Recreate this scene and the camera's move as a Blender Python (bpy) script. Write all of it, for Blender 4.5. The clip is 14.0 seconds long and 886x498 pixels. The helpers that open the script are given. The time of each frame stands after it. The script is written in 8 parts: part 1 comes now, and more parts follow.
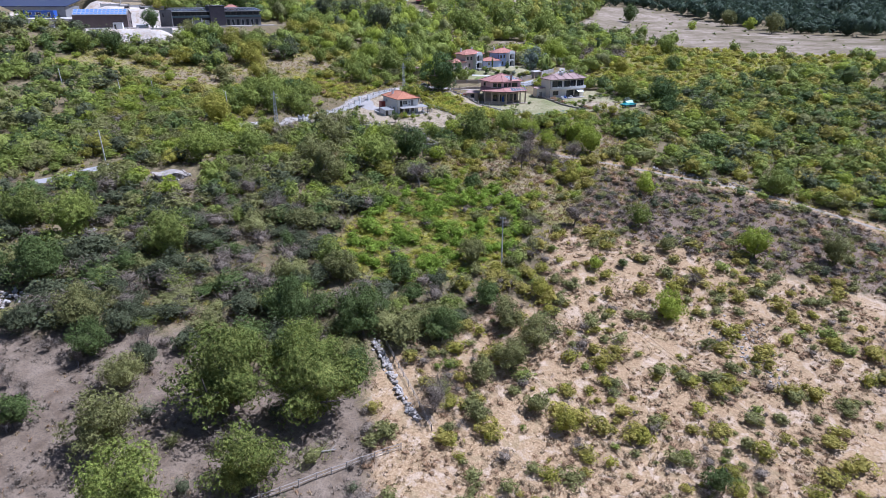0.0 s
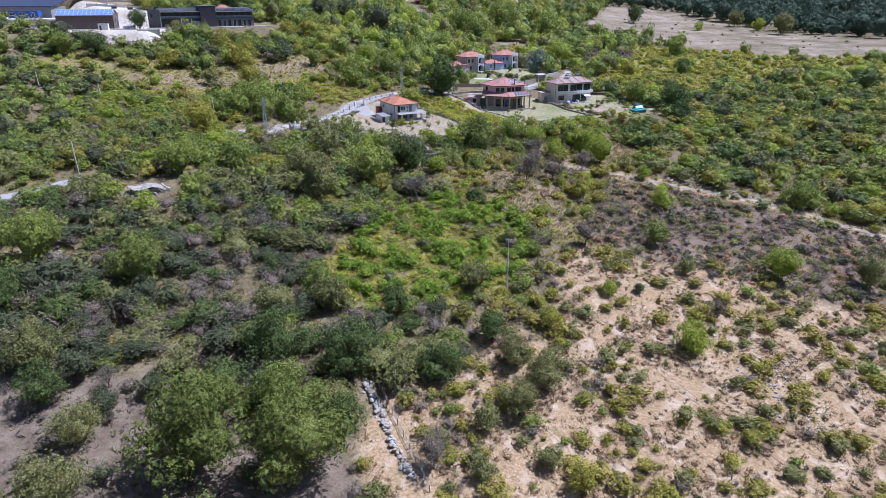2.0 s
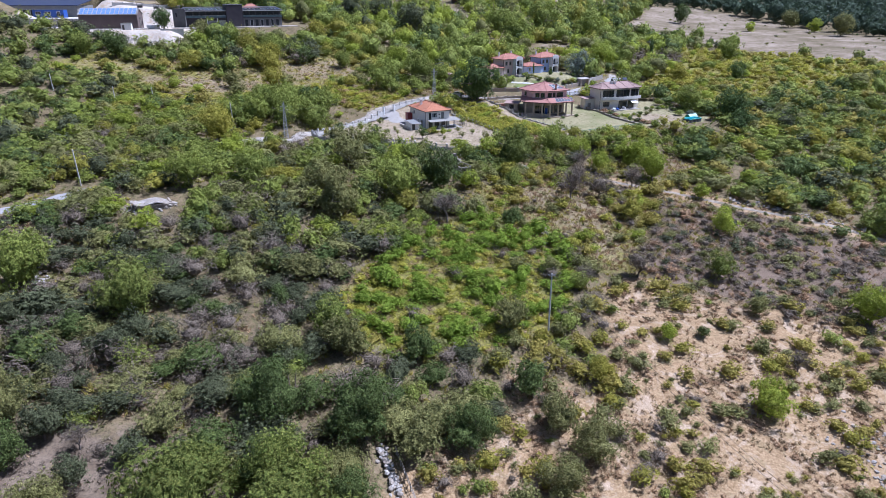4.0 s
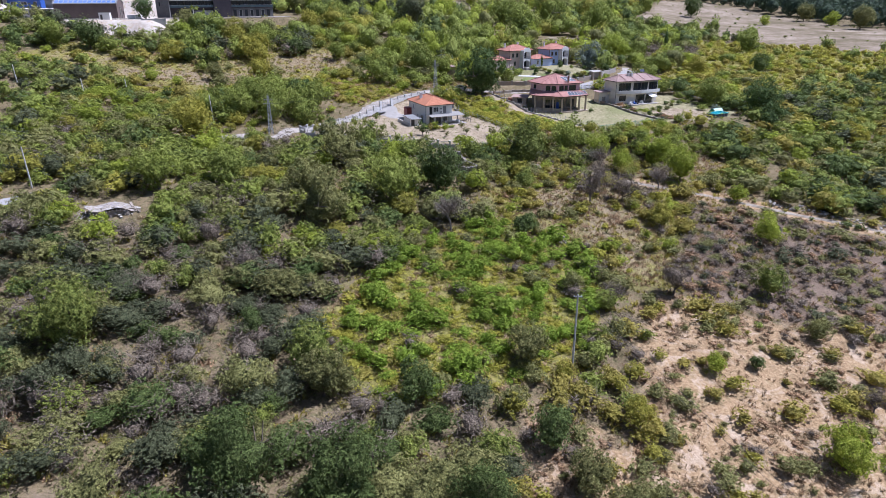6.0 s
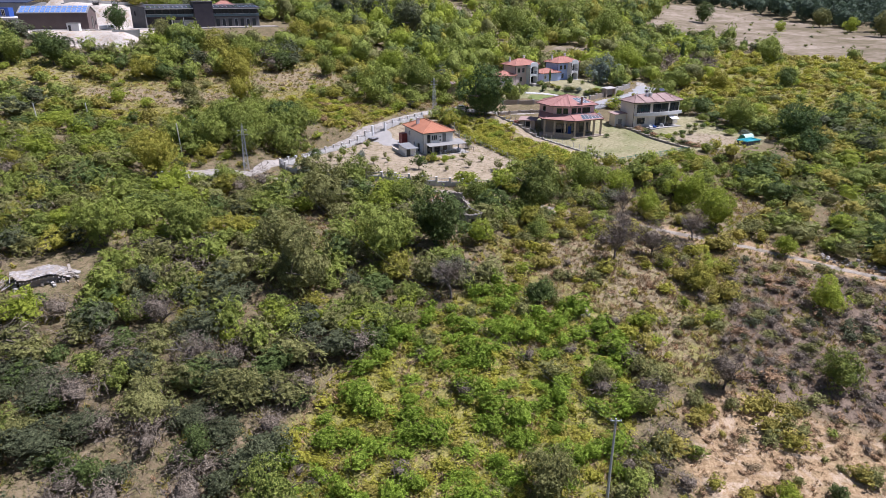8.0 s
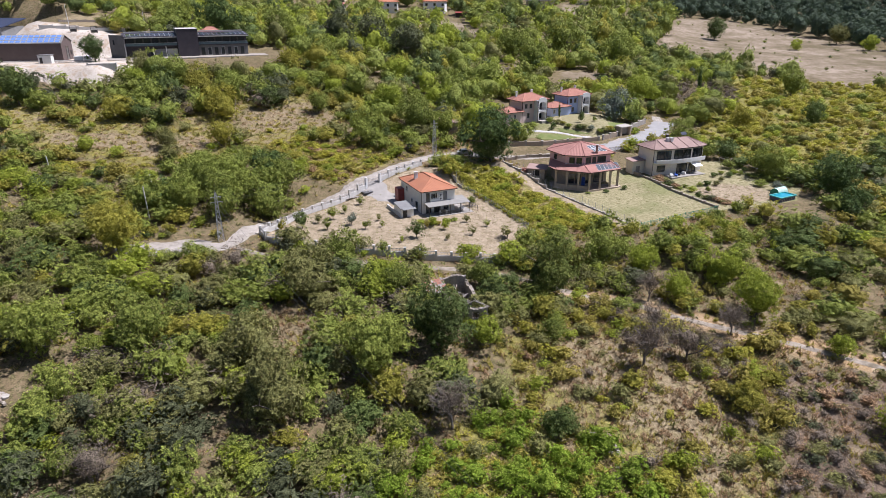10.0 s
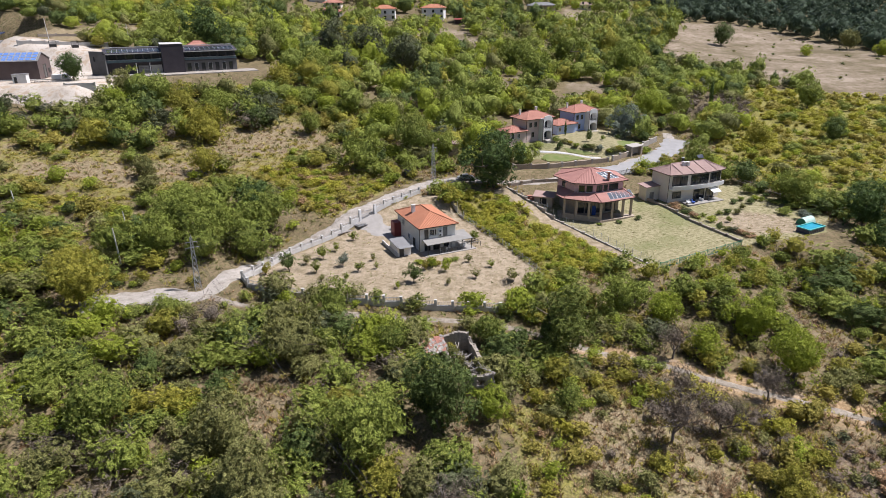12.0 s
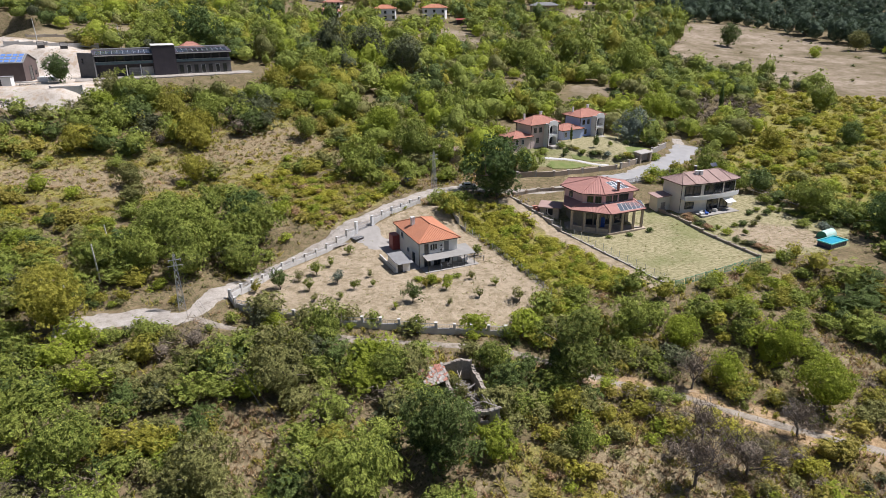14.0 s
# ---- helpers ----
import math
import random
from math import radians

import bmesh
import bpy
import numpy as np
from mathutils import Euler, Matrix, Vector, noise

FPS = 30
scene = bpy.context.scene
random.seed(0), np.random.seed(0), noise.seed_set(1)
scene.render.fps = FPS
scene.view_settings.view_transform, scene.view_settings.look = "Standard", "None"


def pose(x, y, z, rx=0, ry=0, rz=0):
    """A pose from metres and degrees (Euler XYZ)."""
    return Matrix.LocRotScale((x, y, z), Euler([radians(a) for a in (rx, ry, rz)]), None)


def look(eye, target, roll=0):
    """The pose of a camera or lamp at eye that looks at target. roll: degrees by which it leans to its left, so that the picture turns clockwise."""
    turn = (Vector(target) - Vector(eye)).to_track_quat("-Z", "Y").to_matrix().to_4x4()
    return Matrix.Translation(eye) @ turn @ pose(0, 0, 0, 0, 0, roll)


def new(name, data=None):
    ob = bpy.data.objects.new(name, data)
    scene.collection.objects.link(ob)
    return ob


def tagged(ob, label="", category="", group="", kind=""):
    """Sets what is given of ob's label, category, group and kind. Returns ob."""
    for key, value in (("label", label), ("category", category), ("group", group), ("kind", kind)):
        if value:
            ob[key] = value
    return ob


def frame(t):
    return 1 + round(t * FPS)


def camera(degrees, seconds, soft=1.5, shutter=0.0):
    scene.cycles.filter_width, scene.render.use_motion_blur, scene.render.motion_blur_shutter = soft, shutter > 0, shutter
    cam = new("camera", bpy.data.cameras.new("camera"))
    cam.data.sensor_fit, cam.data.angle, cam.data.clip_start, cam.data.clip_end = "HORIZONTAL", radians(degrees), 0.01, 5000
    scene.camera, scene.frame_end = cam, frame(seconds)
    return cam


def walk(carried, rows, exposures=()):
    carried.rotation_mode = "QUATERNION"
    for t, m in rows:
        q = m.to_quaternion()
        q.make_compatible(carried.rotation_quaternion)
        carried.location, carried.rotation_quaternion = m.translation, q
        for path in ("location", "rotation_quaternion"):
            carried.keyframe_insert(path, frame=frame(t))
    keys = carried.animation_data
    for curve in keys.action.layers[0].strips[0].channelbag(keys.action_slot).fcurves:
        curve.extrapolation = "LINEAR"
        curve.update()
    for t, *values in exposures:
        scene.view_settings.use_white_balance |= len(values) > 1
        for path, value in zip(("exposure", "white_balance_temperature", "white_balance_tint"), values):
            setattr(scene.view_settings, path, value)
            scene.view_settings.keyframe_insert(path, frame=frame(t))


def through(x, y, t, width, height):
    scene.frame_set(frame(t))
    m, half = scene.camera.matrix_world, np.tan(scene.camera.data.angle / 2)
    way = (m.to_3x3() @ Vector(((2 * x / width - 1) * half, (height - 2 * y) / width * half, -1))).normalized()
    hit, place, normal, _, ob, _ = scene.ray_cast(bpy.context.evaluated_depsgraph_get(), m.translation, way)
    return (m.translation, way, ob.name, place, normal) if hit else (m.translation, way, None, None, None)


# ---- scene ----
cam = camera(68.9, 14.0, soft=0.5)
PATH = [
    (0, (0.073, 0.018, 40.042), (0.076, 1.882, 39.316), -0.1),
    (0.5, (0.062, 3.303, 40.001), (0.065, 5.167, 39.277), -0.1),
    (1, (0.153, 6.554, 40.011), (0.155, 8.418, 39.286), -0.1),
    (1.5, (0.218, 9.728, 39.959), (0.219, 11.592, 39.233), -0.2),
    (2, (0.215, 13.418, 39.963), (0.217, 15.282, 39.237), -0.1),
    (2.5, (0.133, 17.562, 39.92), (0.126, 19.425, 39.193), -0.1),
    (3, (0.146, 22.005, 39.845), (0.09, 23.868, 39.118), -0.1),
    (3.5, (0.234, 26.593, 39.736), (0.139, 28.454, 39.009), -0.1),
    (3.7, (0.19, 28.424, 39.624), (0.094, 30.285, 38.898), -0.1),
    (5.8, (-1.048, 47.129, 34.926), (-1.148, 48.992, 34.203), -0.2),
    (6, (-1.162, 49.038, 34.669), (-1.262, 50.899, 33.944), -0.2),
    (6.5, (-1.507, 54.279, 34.175), (-1.607, 56.139, 33.448), -0.2),
    (7, (-1.841, 59.931, 34.615), (-1.941, 61.792, 33.888), -0.2),
    (7.5, (-2.075, 66.011, 36.054), (-2.174, 67.871, 35.327), -0.2),
    (8, (-2.248, 72.178, 38.346), (-2.347, 74.038, 37.617), -0.1),
    (8.5, (-2.55, 78.291, 40.846), (-2.65, 80.152, 40.12), -0.2),
    (9, (-2.814, 83.875, 43.428), (-2.914, 85.736, 42.701), -0.2),
    (9.2, (-2.878, 85.944, 44.134), (-2.98, 87.805, 43.409), -0.1),
    (11.3, (-3.713, 104.395, 50.328), (-3.817, 106.256, 49.603), -0.0),
    (11.5, (-3.771, 105.684, 50.462), (-3.875, 107.545, 49.737), -0.4),
    (12, (-3.872, 108.076, 50.552), (-3.977, 109.937, 49.828), -0.4),
    (12.5, (-3.935, 109.375, 50.479), (-4.042, 111.236, 49.753), -0.3),
    (13, (-3.985, 111.127, 50.534), (-4.093, 112.988, 49.808), -0.3),
    (13.5, (-4.188, 113.545, 50.585), (-4.296, 115.405, 49.859), -0.3),
    (14, (-4.396, 116.341, 50.713), (-4.503, 118.201, 49.988), -0.3),
]
walk(cam, [(t, look(eye, target, roll)) for t, eye, target, roll in PATH], [(0, 0.66, 4900, 22), (3.5, 0.66, 4900, 22), (7, 0.66, 5300, 23), (14, 0.50, 5850, 16)])

# ---- light ----
SUN_TURN, SUN_HIGH = 72.0, 60.0          # degrees clockwise from +y, and above the horizon
world = bpy.data.worlds.new("sky")
scene.world = world
world.use_nodes = True
wn = world.node_tree.nodes
sky = wn.new("ShaderNodeTexSky")
sky.sky_type, sky.sun_disc = "NISHITA", False
sky.sun_elevation, sky.sun_rotation = radians(SUN_HIGH), radians(SUN_TURN)
sky.air_density, sky.dust_density = 1.0, 1.2
wn["Background"].inputs[1].default_value = 0.052
world.node_tree.links.new(sky.outputs[0], wn["Background"].inputs[0])
lamp = bpy.data.lights.new("sun", "SUN")
lamp.energy, lamp.angle, lamp.color = 5.0, radians(0.53), (1.0, 0.95, 0.87)
sun = new("sun", lamp)
sa, sh = radians(SUN_TURN), radians(SUN_HIGH)
sun.matrix_world = look((0, 0, 0), (-math.sin(sa) * math.cos(sh), -math.cos(sa) * math.cos(sh), -math.sin(sh))) 

# ---- materials ----


class Nodes:
    """A small wrapper round a node material."""

    def __init__(self, name, rough=0.8, spec=0.3, metal=0.0):
        self.mat = bpy.data.materials.new(name)
        self.mat.use_nodes = True
        self.n, self.l = self.mat.node_tree.nodes, self.mat.node_tree.links
        self.bsdf = self.n["Principled BSDF"]
        self.bsdf.inputs["Roughness"].default_value = rough
        self.bsdf.inputs["Specular IOR Level"].default_value = spec
        self.bsdf.inputs["Metallic"].default_value = metal
        self.coord = None

    def where(self):
        if not self.coord:
            self.coord = self.n.new("ShaderNodeNewGeometry")
        return self.coord.outputs["Position"]

    def stretched(self, turn, along, across):
        """The place, turned and squeezed, for streaks."""
        p = self.n.new("ShaderNodeMapping")
        p.inputs["Rotation"].default_value, p.inputs["Scale"].default_value = (0, 0, radians(turn)), (along, across, 1)
        self.l.new(self.where(), p.inputs["Vector"])
        return p.outputs[0]

    def noise(self, scale, detail=4.0, rough=0.55, vec=None, twist=0.0):
        t = self.n.new("ShaderNodeTexNoise")
        t.inputs["Scale"].default_value, t.inputs["Detail"].default_value, t.inputs["Roughness"].default_value = scale, detail, rough
        t.inputs["Distortion"].default_value = twist
        self.l.new(vec or self.where(), t.inputs["Vector"])
        return t.outputs["Fac"]

    def ramp(self, fac, stops):
        r = self.n.new("ShaderNodeValToRGB")
        el = r.color_ramp.elements
        while len(el) < len(stops):
            el.new(0.5)
        for e, (p, c) in zip(el, stops):
            e.position, e.color = p, (*c, 1) if len(c) == 3 else c
        self.l.new(fac, r.inputs[0])
        return r.outputs[0]

    def mix(self, fac, a, b, how="MIX"):
        m = self.n.new("ShaderNodeMix")
        m.data_type, m.blend_type = "RGBA", how
        for sock, val in ((m.inputs["Factor"], fac), (m.inputs["A"], a), (m.inputs["B"], b)):
            if isinstance(val, (int, float)):
                sock.default_value = val
            elif isinstance(val, tuple):
                sock.default_value = (*val, 1)
            else:
                self.l.new(val, sock)
        return m.outputs["Result"]

    def math(self, op, a, b=0.0):
        m = self.n.new("ShaderNodeMath")
        m.operation = op
        for sock, val in zip(m.inputs, (a, b)):
            if isinstance(val, (int, float)):
                sock.default_value = val
            else:
                self.l.new(val, sock)
        return m.outputs[0]

    def attr(self, name):
        a = self.n.new("ShaderNodeAttribute")
        a.attribute_name = name
        return a.outputs["Fac"]

    def bump(self, height, strength=0.5, distance=0.05):
        b = self.n.new("ShaderNodeBump")
        b.inputs["Strength"].default_value, b.inputs["Distance"].default_value = strength, distance
        self.l.new(height, b.inputs["Height"])
        self.l.new(b.outputs[0], self.bsdf.inputs["Normal"])

    def colour(self, out):
        if isinstance(out, tuple):
            self.bsdf.inputs["Base Color"].default_value = (*out, 1)
        else:
            self.l.new(out, self.bsdf.inputs["Base Color"])
        return self.mat


def worn(name, base, stain, rough=0.8, scale=0.6, fine=9.0, spec=0.3, metal=0.0, bump=0.25):
    """A plain surface with large stains and fine grain."""
    m = Nodes(name, rough, spec, metal)
    big = m.ramp(m.noise(scale, 5, 0.65), [(0.35, base), (0.72, stain)])
    grain = m.noise(fine, 4, 0.6)
    m.bump(grain, bump, 0.02)
    dark = tuple(c * 0.78 for c in base)
    return m.colour(m.mix(m.math("MULTIPLY", grain, 0.45), big, dark))


def leaf(name, a, b, c, gloss=0.12, through=0.25, gaps=0.46):
    """Foliage: a plant's own tint between a and b, single leaves towards c, fine grain with painted shade between
    leaves.
    """
    m = Nodes(name, 0.65, gloss)
    info = m.n.new("ShaderNodeObjectInfo")
    plant = m.math("FRACT", m.math("ADD", m.attr("tint"), info.outputs["Random"]))
    geo = m.where() and m.coord
    one = geo.outputs["Random Per Island"]
    tone = m.mix(plant, tuple(v * 0.66 for v in a), tuple(v * 1.16 for v in b))
    tone = m.mix(m.math("MULTIPLY", one, 0.6), tone, c)
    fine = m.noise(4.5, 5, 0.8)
    # dark pockets paint the shaded gaps between leaves, paler specks beside them
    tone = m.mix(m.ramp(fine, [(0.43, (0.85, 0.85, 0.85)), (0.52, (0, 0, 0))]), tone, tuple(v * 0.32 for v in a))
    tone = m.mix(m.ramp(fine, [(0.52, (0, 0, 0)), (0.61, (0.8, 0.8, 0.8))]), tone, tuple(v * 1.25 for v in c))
    tone = m.mix(m.math("MULTIPLY", m.noise(0.35, 3), 0.25), tone, tuple(v * 0.7 for v in b))
    m.colour(tone)
    m.bump(fine, 0.9, 0.3)
    trans = m.n.new("ShaderNodeBsdfTranslucent")
    m.l.new(tone, trans.inputs["Color"])
    mixer = m.n.new("ShaderNodeMixShader")
    mixer.inputs[0].default_value = through
    out = m.n["Material Output"]
    m.l.new(m.bsdf.outputs[0], mixer.inputs[1])
    m.l.new(trans.outputs[0], mixer.inputs[2])
    # sprays are ragged: small gaps between single leaflets
    lace = m.ramp(m.noise(4.6, 4, 0.74), [(gaps - 0.02, (1, 1, 1)), (gaps + 0.02, (0, 0, 0))])
    clear = m.n.new("ShaderNodeBsdfTransparent")
    ragged = m.n.new("ShaderNodeMixShader")
    m.l.new(lace, ragged.inputs[0])
    m.l.new(mixer.outputs[0], ragged.inputs[1])
    m.l.new(clear.outputs[0], ragged.inputs[2])
    m.l.new(ragged.outputs[0], out.inputs["Surface"])
    return m.mat


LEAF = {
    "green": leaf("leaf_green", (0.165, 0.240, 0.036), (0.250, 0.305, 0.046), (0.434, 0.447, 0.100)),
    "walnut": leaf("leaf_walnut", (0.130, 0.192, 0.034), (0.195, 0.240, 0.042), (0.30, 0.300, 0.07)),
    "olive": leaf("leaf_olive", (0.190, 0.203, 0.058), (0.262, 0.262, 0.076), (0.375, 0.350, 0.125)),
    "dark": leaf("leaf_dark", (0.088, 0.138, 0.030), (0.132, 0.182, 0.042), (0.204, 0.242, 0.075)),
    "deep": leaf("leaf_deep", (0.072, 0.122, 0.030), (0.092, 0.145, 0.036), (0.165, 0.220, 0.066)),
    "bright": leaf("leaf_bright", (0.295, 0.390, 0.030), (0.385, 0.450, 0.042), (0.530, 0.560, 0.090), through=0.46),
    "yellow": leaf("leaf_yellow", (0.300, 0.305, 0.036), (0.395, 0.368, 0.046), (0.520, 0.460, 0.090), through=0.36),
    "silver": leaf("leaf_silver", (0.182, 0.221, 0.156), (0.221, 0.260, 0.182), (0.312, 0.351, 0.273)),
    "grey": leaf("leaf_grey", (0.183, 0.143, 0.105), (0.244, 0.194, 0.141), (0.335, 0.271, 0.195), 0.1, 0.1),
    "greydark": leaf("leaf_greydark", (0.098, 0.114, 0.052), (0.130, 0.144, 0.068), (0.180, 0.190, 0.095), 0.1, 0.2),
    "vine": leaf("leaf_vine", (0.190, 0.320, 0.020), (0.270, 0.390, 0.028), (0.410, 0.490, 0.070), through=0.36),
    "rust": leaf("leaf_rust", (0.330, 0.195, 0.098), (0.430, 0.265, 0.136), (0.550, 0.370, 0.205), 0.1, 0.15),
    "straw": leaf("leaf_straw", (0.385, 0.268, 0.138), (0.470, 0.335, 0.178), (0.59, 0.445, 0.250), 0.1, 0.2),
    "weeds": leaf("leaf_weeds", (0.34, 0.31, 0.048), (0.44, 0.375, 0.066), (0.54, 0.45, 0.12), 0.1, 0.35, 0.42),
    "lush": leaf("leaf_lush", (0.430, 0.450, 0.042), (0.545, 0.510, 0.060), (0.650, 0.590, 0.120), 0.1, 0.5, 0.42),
    # distance haze is mixed into the forest colour as extra blue
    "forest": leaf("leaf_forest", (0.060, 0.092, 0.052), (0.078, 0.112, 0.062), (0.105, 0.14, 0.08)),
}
BARK = worn("bark", (0.17, 0.14, 0.11), (0.09, 0.07, 0.055), 0.9, 2.0, 14.0, 0.2)
DEADWOOD = worn("dead_wood", (0.34, 0.31, 0.28), (0.20, 0.17, 0.15), 0.9, 2.0, 14.0, 0.2)

TWIGWOOD = worn("dry_branches", (0.21, 0.18, 0.155), (0.13, 0.105, 0.09), 0.9, 2.0, 14.0, 0.2)

# ---- the lie of the land ----
NET, NET_X, NET_Y = 90.0, -270.0, -90.0   # a smooth sheet over a coarse net of heights, 90 m apart
HEIGHTS = np.array([
    (-22.3, -8.2, 7.4, 24.6, 40.9, 53.9, 60.9, 68.4, 76.6, 84.1),
    (-27.2, -14.8, -3.4, 9.5, 25.3, 45.7, 44.7, 51.1, 62.7, 76.1),
    (-33.7, -20.9, -11.3, 1.2, 9.7, 31.5, 32.6, 37, 49.7, 69.2),
    (-43, -33.1, -24.1, -0.9, 1, 12.1, 24.7, 33.4, 47.2, 63.4),
    (-52.9, -46.2, -32.5, -11, 3.6, 7.4, 19, 25.9, 36.4, 52.3),
    (-57.8, -47.4, -34.8, -20.3, -1.1, 8.4, 13, 14.5, 24.2, 40.4),
    (-59.2, -44.9, -31.1, -14.7, 4.7, 13.9, 14.4, 15.4, 22.1, 30.9),
    (-60.2, -42.5, -25, -7.1, 8.9, 17.4, 19.1, 19.5, 20.7, 22),
])
# levelled ground: middle, half sizes, turn, height, width of the bank round it
PADS = [(-20, 232, 27, 15, 28, 0.9, 9), (32, 238, 20, 17, -15, 0.9, 8), (52, 262, 10, 12, 25, 1.6, 8), (62, 250, 16, 8, -15, 0.8, 8),
        (20, 318, 17, 10, 0, 8.6, 8), (-118, 330, 46, 9, 25, 27.3, 10), (-165, 314, 42, 16, 0, 27.3, 9), (-222, 354, 42, 17, 0, 30.6, 6)]


def spline(u):
    return np.stack([(1 - u) ** 3, 3 * u ** 3 - 6 * u * u + 4, -3 * u ** 3 + 3 * u * u + 3 * u + 1, u ** 3]) / 6


def land(x, y):
    """Height of the ground at x, y (arrays or numbers)."""
    x, y = np.broadcast_arrays(np.asarray(x, float), np.asarray(y, float))
    nx, ny = HEIGHTS.shape
    cx = np.clip(x, NET_X + NET, NET_X + (nx - 2) * NET - 1e-3)
    cy = np.clip(y, NET_Y + NET, NET_Y + (ny - 2) * NET - 1e-3)
    i, j = ((cx - NET_X) // NET).astype(int), ((cy - NET_Y) // NET).astype(int)
    wx, wy = spline((cx - NET_X) / NET - i), spline((cy - NET_Y) / NET - j)
    z = np.zeros(x.shape)
    for a in range(4):
        for b in range(4):
            z = z + wx[a] * wy[b] * HEIGHTS[i + a - 1, j + b - 1]
    # wooded hills beyond the mapped slope
    far = np.clip((y - 600) / 300, 0, 3)
    z = z + far ** 1.5 * (34 + 10 * np.sin(x / 170.0)) + np.clip((-170 - x) / 200, 0, 3) * 22 + np.clip((x - 330) / 200, 0, 4) * 16
    for px, py, hx, hy, turn, pz, bank in PADS:
        c, s = math.cos(radians(turn)), math.sin(radians(turn))
        u, v = (x - px) * c + (y - py) * s, -(x - px) * s + (y - py) * c
        w = np.clip(1 - np.hypot(np.maximum(abs(u) - hx, 0), np.maximum(abs(v) - hy, 0)) / bank, 0, 1)
        w = w * w * (3 - 2 * w)
        z = z * (1 - w) + pz * w
    return z


def inside(poly, x, y):
    """Whether the points x, y lie in a polygon."""
    x, y = np.asarray(x, float), np.asarray(y, float)
    hit = np.zeros(x.shape, bool)
    for (x0, y0), (x1, y1) in zip(poly, poly[1:] + poly[:1]):
        if y0 == y1:
            continue
        hit ^= ((y0 > y) != (y1 > y)) & (x < (x1 - x0) * (y - y0) / (y1 - y0) + x0)
    return hit


def near_line(line, x, y):
    """Distance of the points x, y from a polyline."""
    x, y = np.asarray(x, float), np.asarray(y, float)
    best = np.full(x.shape, 1e9)
    for (x0, y0), (x1, y1) in zip(line, line[1:]):
        dx, dy = x1 - x0, y1 - y0
        s = np.clip(((x - x0) * dx + (y - y0) * dy) / (dx * dx + dy * dy), 0, 1)
        best = np.minimum(best, np.hypot(x - x0 - s * dx, y - y0 - s * dy))
    return best


def smooth(line, step=1.5):
    """A polyline rounded through its points."""
    p = [np.array(a, float) for a in line]
    p = [2 * p[0] - p[1]] + p + [2 * p[-1] - p[-2]]
    out = []
    for a, b, c, d in zip(p, p[1:], p[2:], p[3:]):
        n = max(2, int(np.linalg.norm(c - b) / step))
        for k in range(n):
            t = k / n
            out.append(tuple(0.5 * (2 * b + (c - a) * t + (2 * a - 5 * b + 4 * c - d) * t * t + (3 * b - a - 3 * c + d) * t ** 3)))
    return out + [tuple(p[-2])]


# outlines on the plan
YARD_ONE = [(-47.5, 216), (-40.7, 212.7), (-26, 210), (-8, 211), (3, 211.8), (9.5, 222.5), (2.8, 236), (-4, 250), (-13.5, 264.5), (-18.5, 263.5), (-29, 250), (-42.5, 231)]
YARD_TWO = [(31.4, 226.3), (52.5, 240.1), (45.5, 263), (40, 272.5), (33, 275), (13, 272), (9, 266)]
YARD_THREE = [(52.5, 240.1), (74.4, 249), (82, 263), (66, 282), (40, 276), (45.5, 263)]
WEEDS_STRIP = [(-4, 250), (9.5, 222.5), (27.6, 226.0), (13.5, 249.5), (5.4, 262), (-1, 270), (-11, 266)]
DIRT_STRIP = [(27.6, 226.0), (31.4, 226.3), (9, 266), (4, 273), (-1, 270), (5.4, 262), (13.5, 249.5)]
GARDEN_FOUR = [(8, 296), (36, 300), (48, 312), (46, 326), (30, 333), (2, 320), (2, 302)]
BARE_SLOPE = [(-10, 60), (-13, 90), (-8, 101), (0, 104), (6, 112), (4, 119), (8, 122), (18, 117), (24, 133), (26, 146), (33, 152), (44, 147), (52, 145), (60, 152), (76, 138), (110, 128), (200, 90), (220, -140), (-3, -140), (-14, -100), (-4, -62), (-15, -30), (-5, 4), (-13, 34)]
VINE_PATCH = [(-26, 132), (-14, 118), (2, 124), (16, 134), (20, 152), (14, 168), (2, 172), (-10, 160), (-20, 146)]
BROWN_SLOPE = [(33, 152), (52, 145), (76, 138), (120, 122), (150, 130), (108, 166), (66, 184), (46, 186), (38, 170)]
MEADOW = [(4, 172), (14, 168), (22, 152), (33, 152), (40, 172), (46, 188), (28, 196), (10, 194), (0, 184)]
SHADED_SLOPE = [(-90, 40), (-150, 20), (-150, -140), (-3, -140), (-14, -100), (-4, -62), (-15, -30), (-5, 4), (-13, 34), (-10, 60), (-10, 78), (-14, 95), (-34, 93), (-40, 100), (-56, 100), (-68, 97), (-90, 98)]
TERRACES = [(-150, 252), (-120, 246), (-88, 246), (-66, 254), (-48, 272), (-44, 300), (-62, 326), (-82, 306), (-100, 276), (-140, 276)]
WORKS_YARD = [(-205, 298), (-172, 294), (-146, 290), (-134, 288.5), (-122, 290), (-116, 296), (-115, 304), (-119, 316), (-126, 330), (-140, 346), (-156, 349), (-205, 340)]
OPEN_STRAW = [[(-76, 292.4), (-60.1, 307.7), (-46.9, 301.1), (-51.5, 286.4), (-71.3, 273), (-82.7, 272.6)], [(-115.5, 257), (-102.5, 261.8), (-92.5, 263.6), (-77, 269.4), (-65, 271.4), (-76.3, 257.7), (-85.5, 249.7), (-99.5, 252.2), (-110.8, 249.8)]]
LUSH_FLATS = [[(-105.5, 241.7), (-85.9, 245.6), (-80, 239), (-100, 233.6)], [(-62, 268), (-35, 279.5), (-26.2, 268.3), (-36, 248.2), (-44.6, 247.9), (-50, 259.7)]]
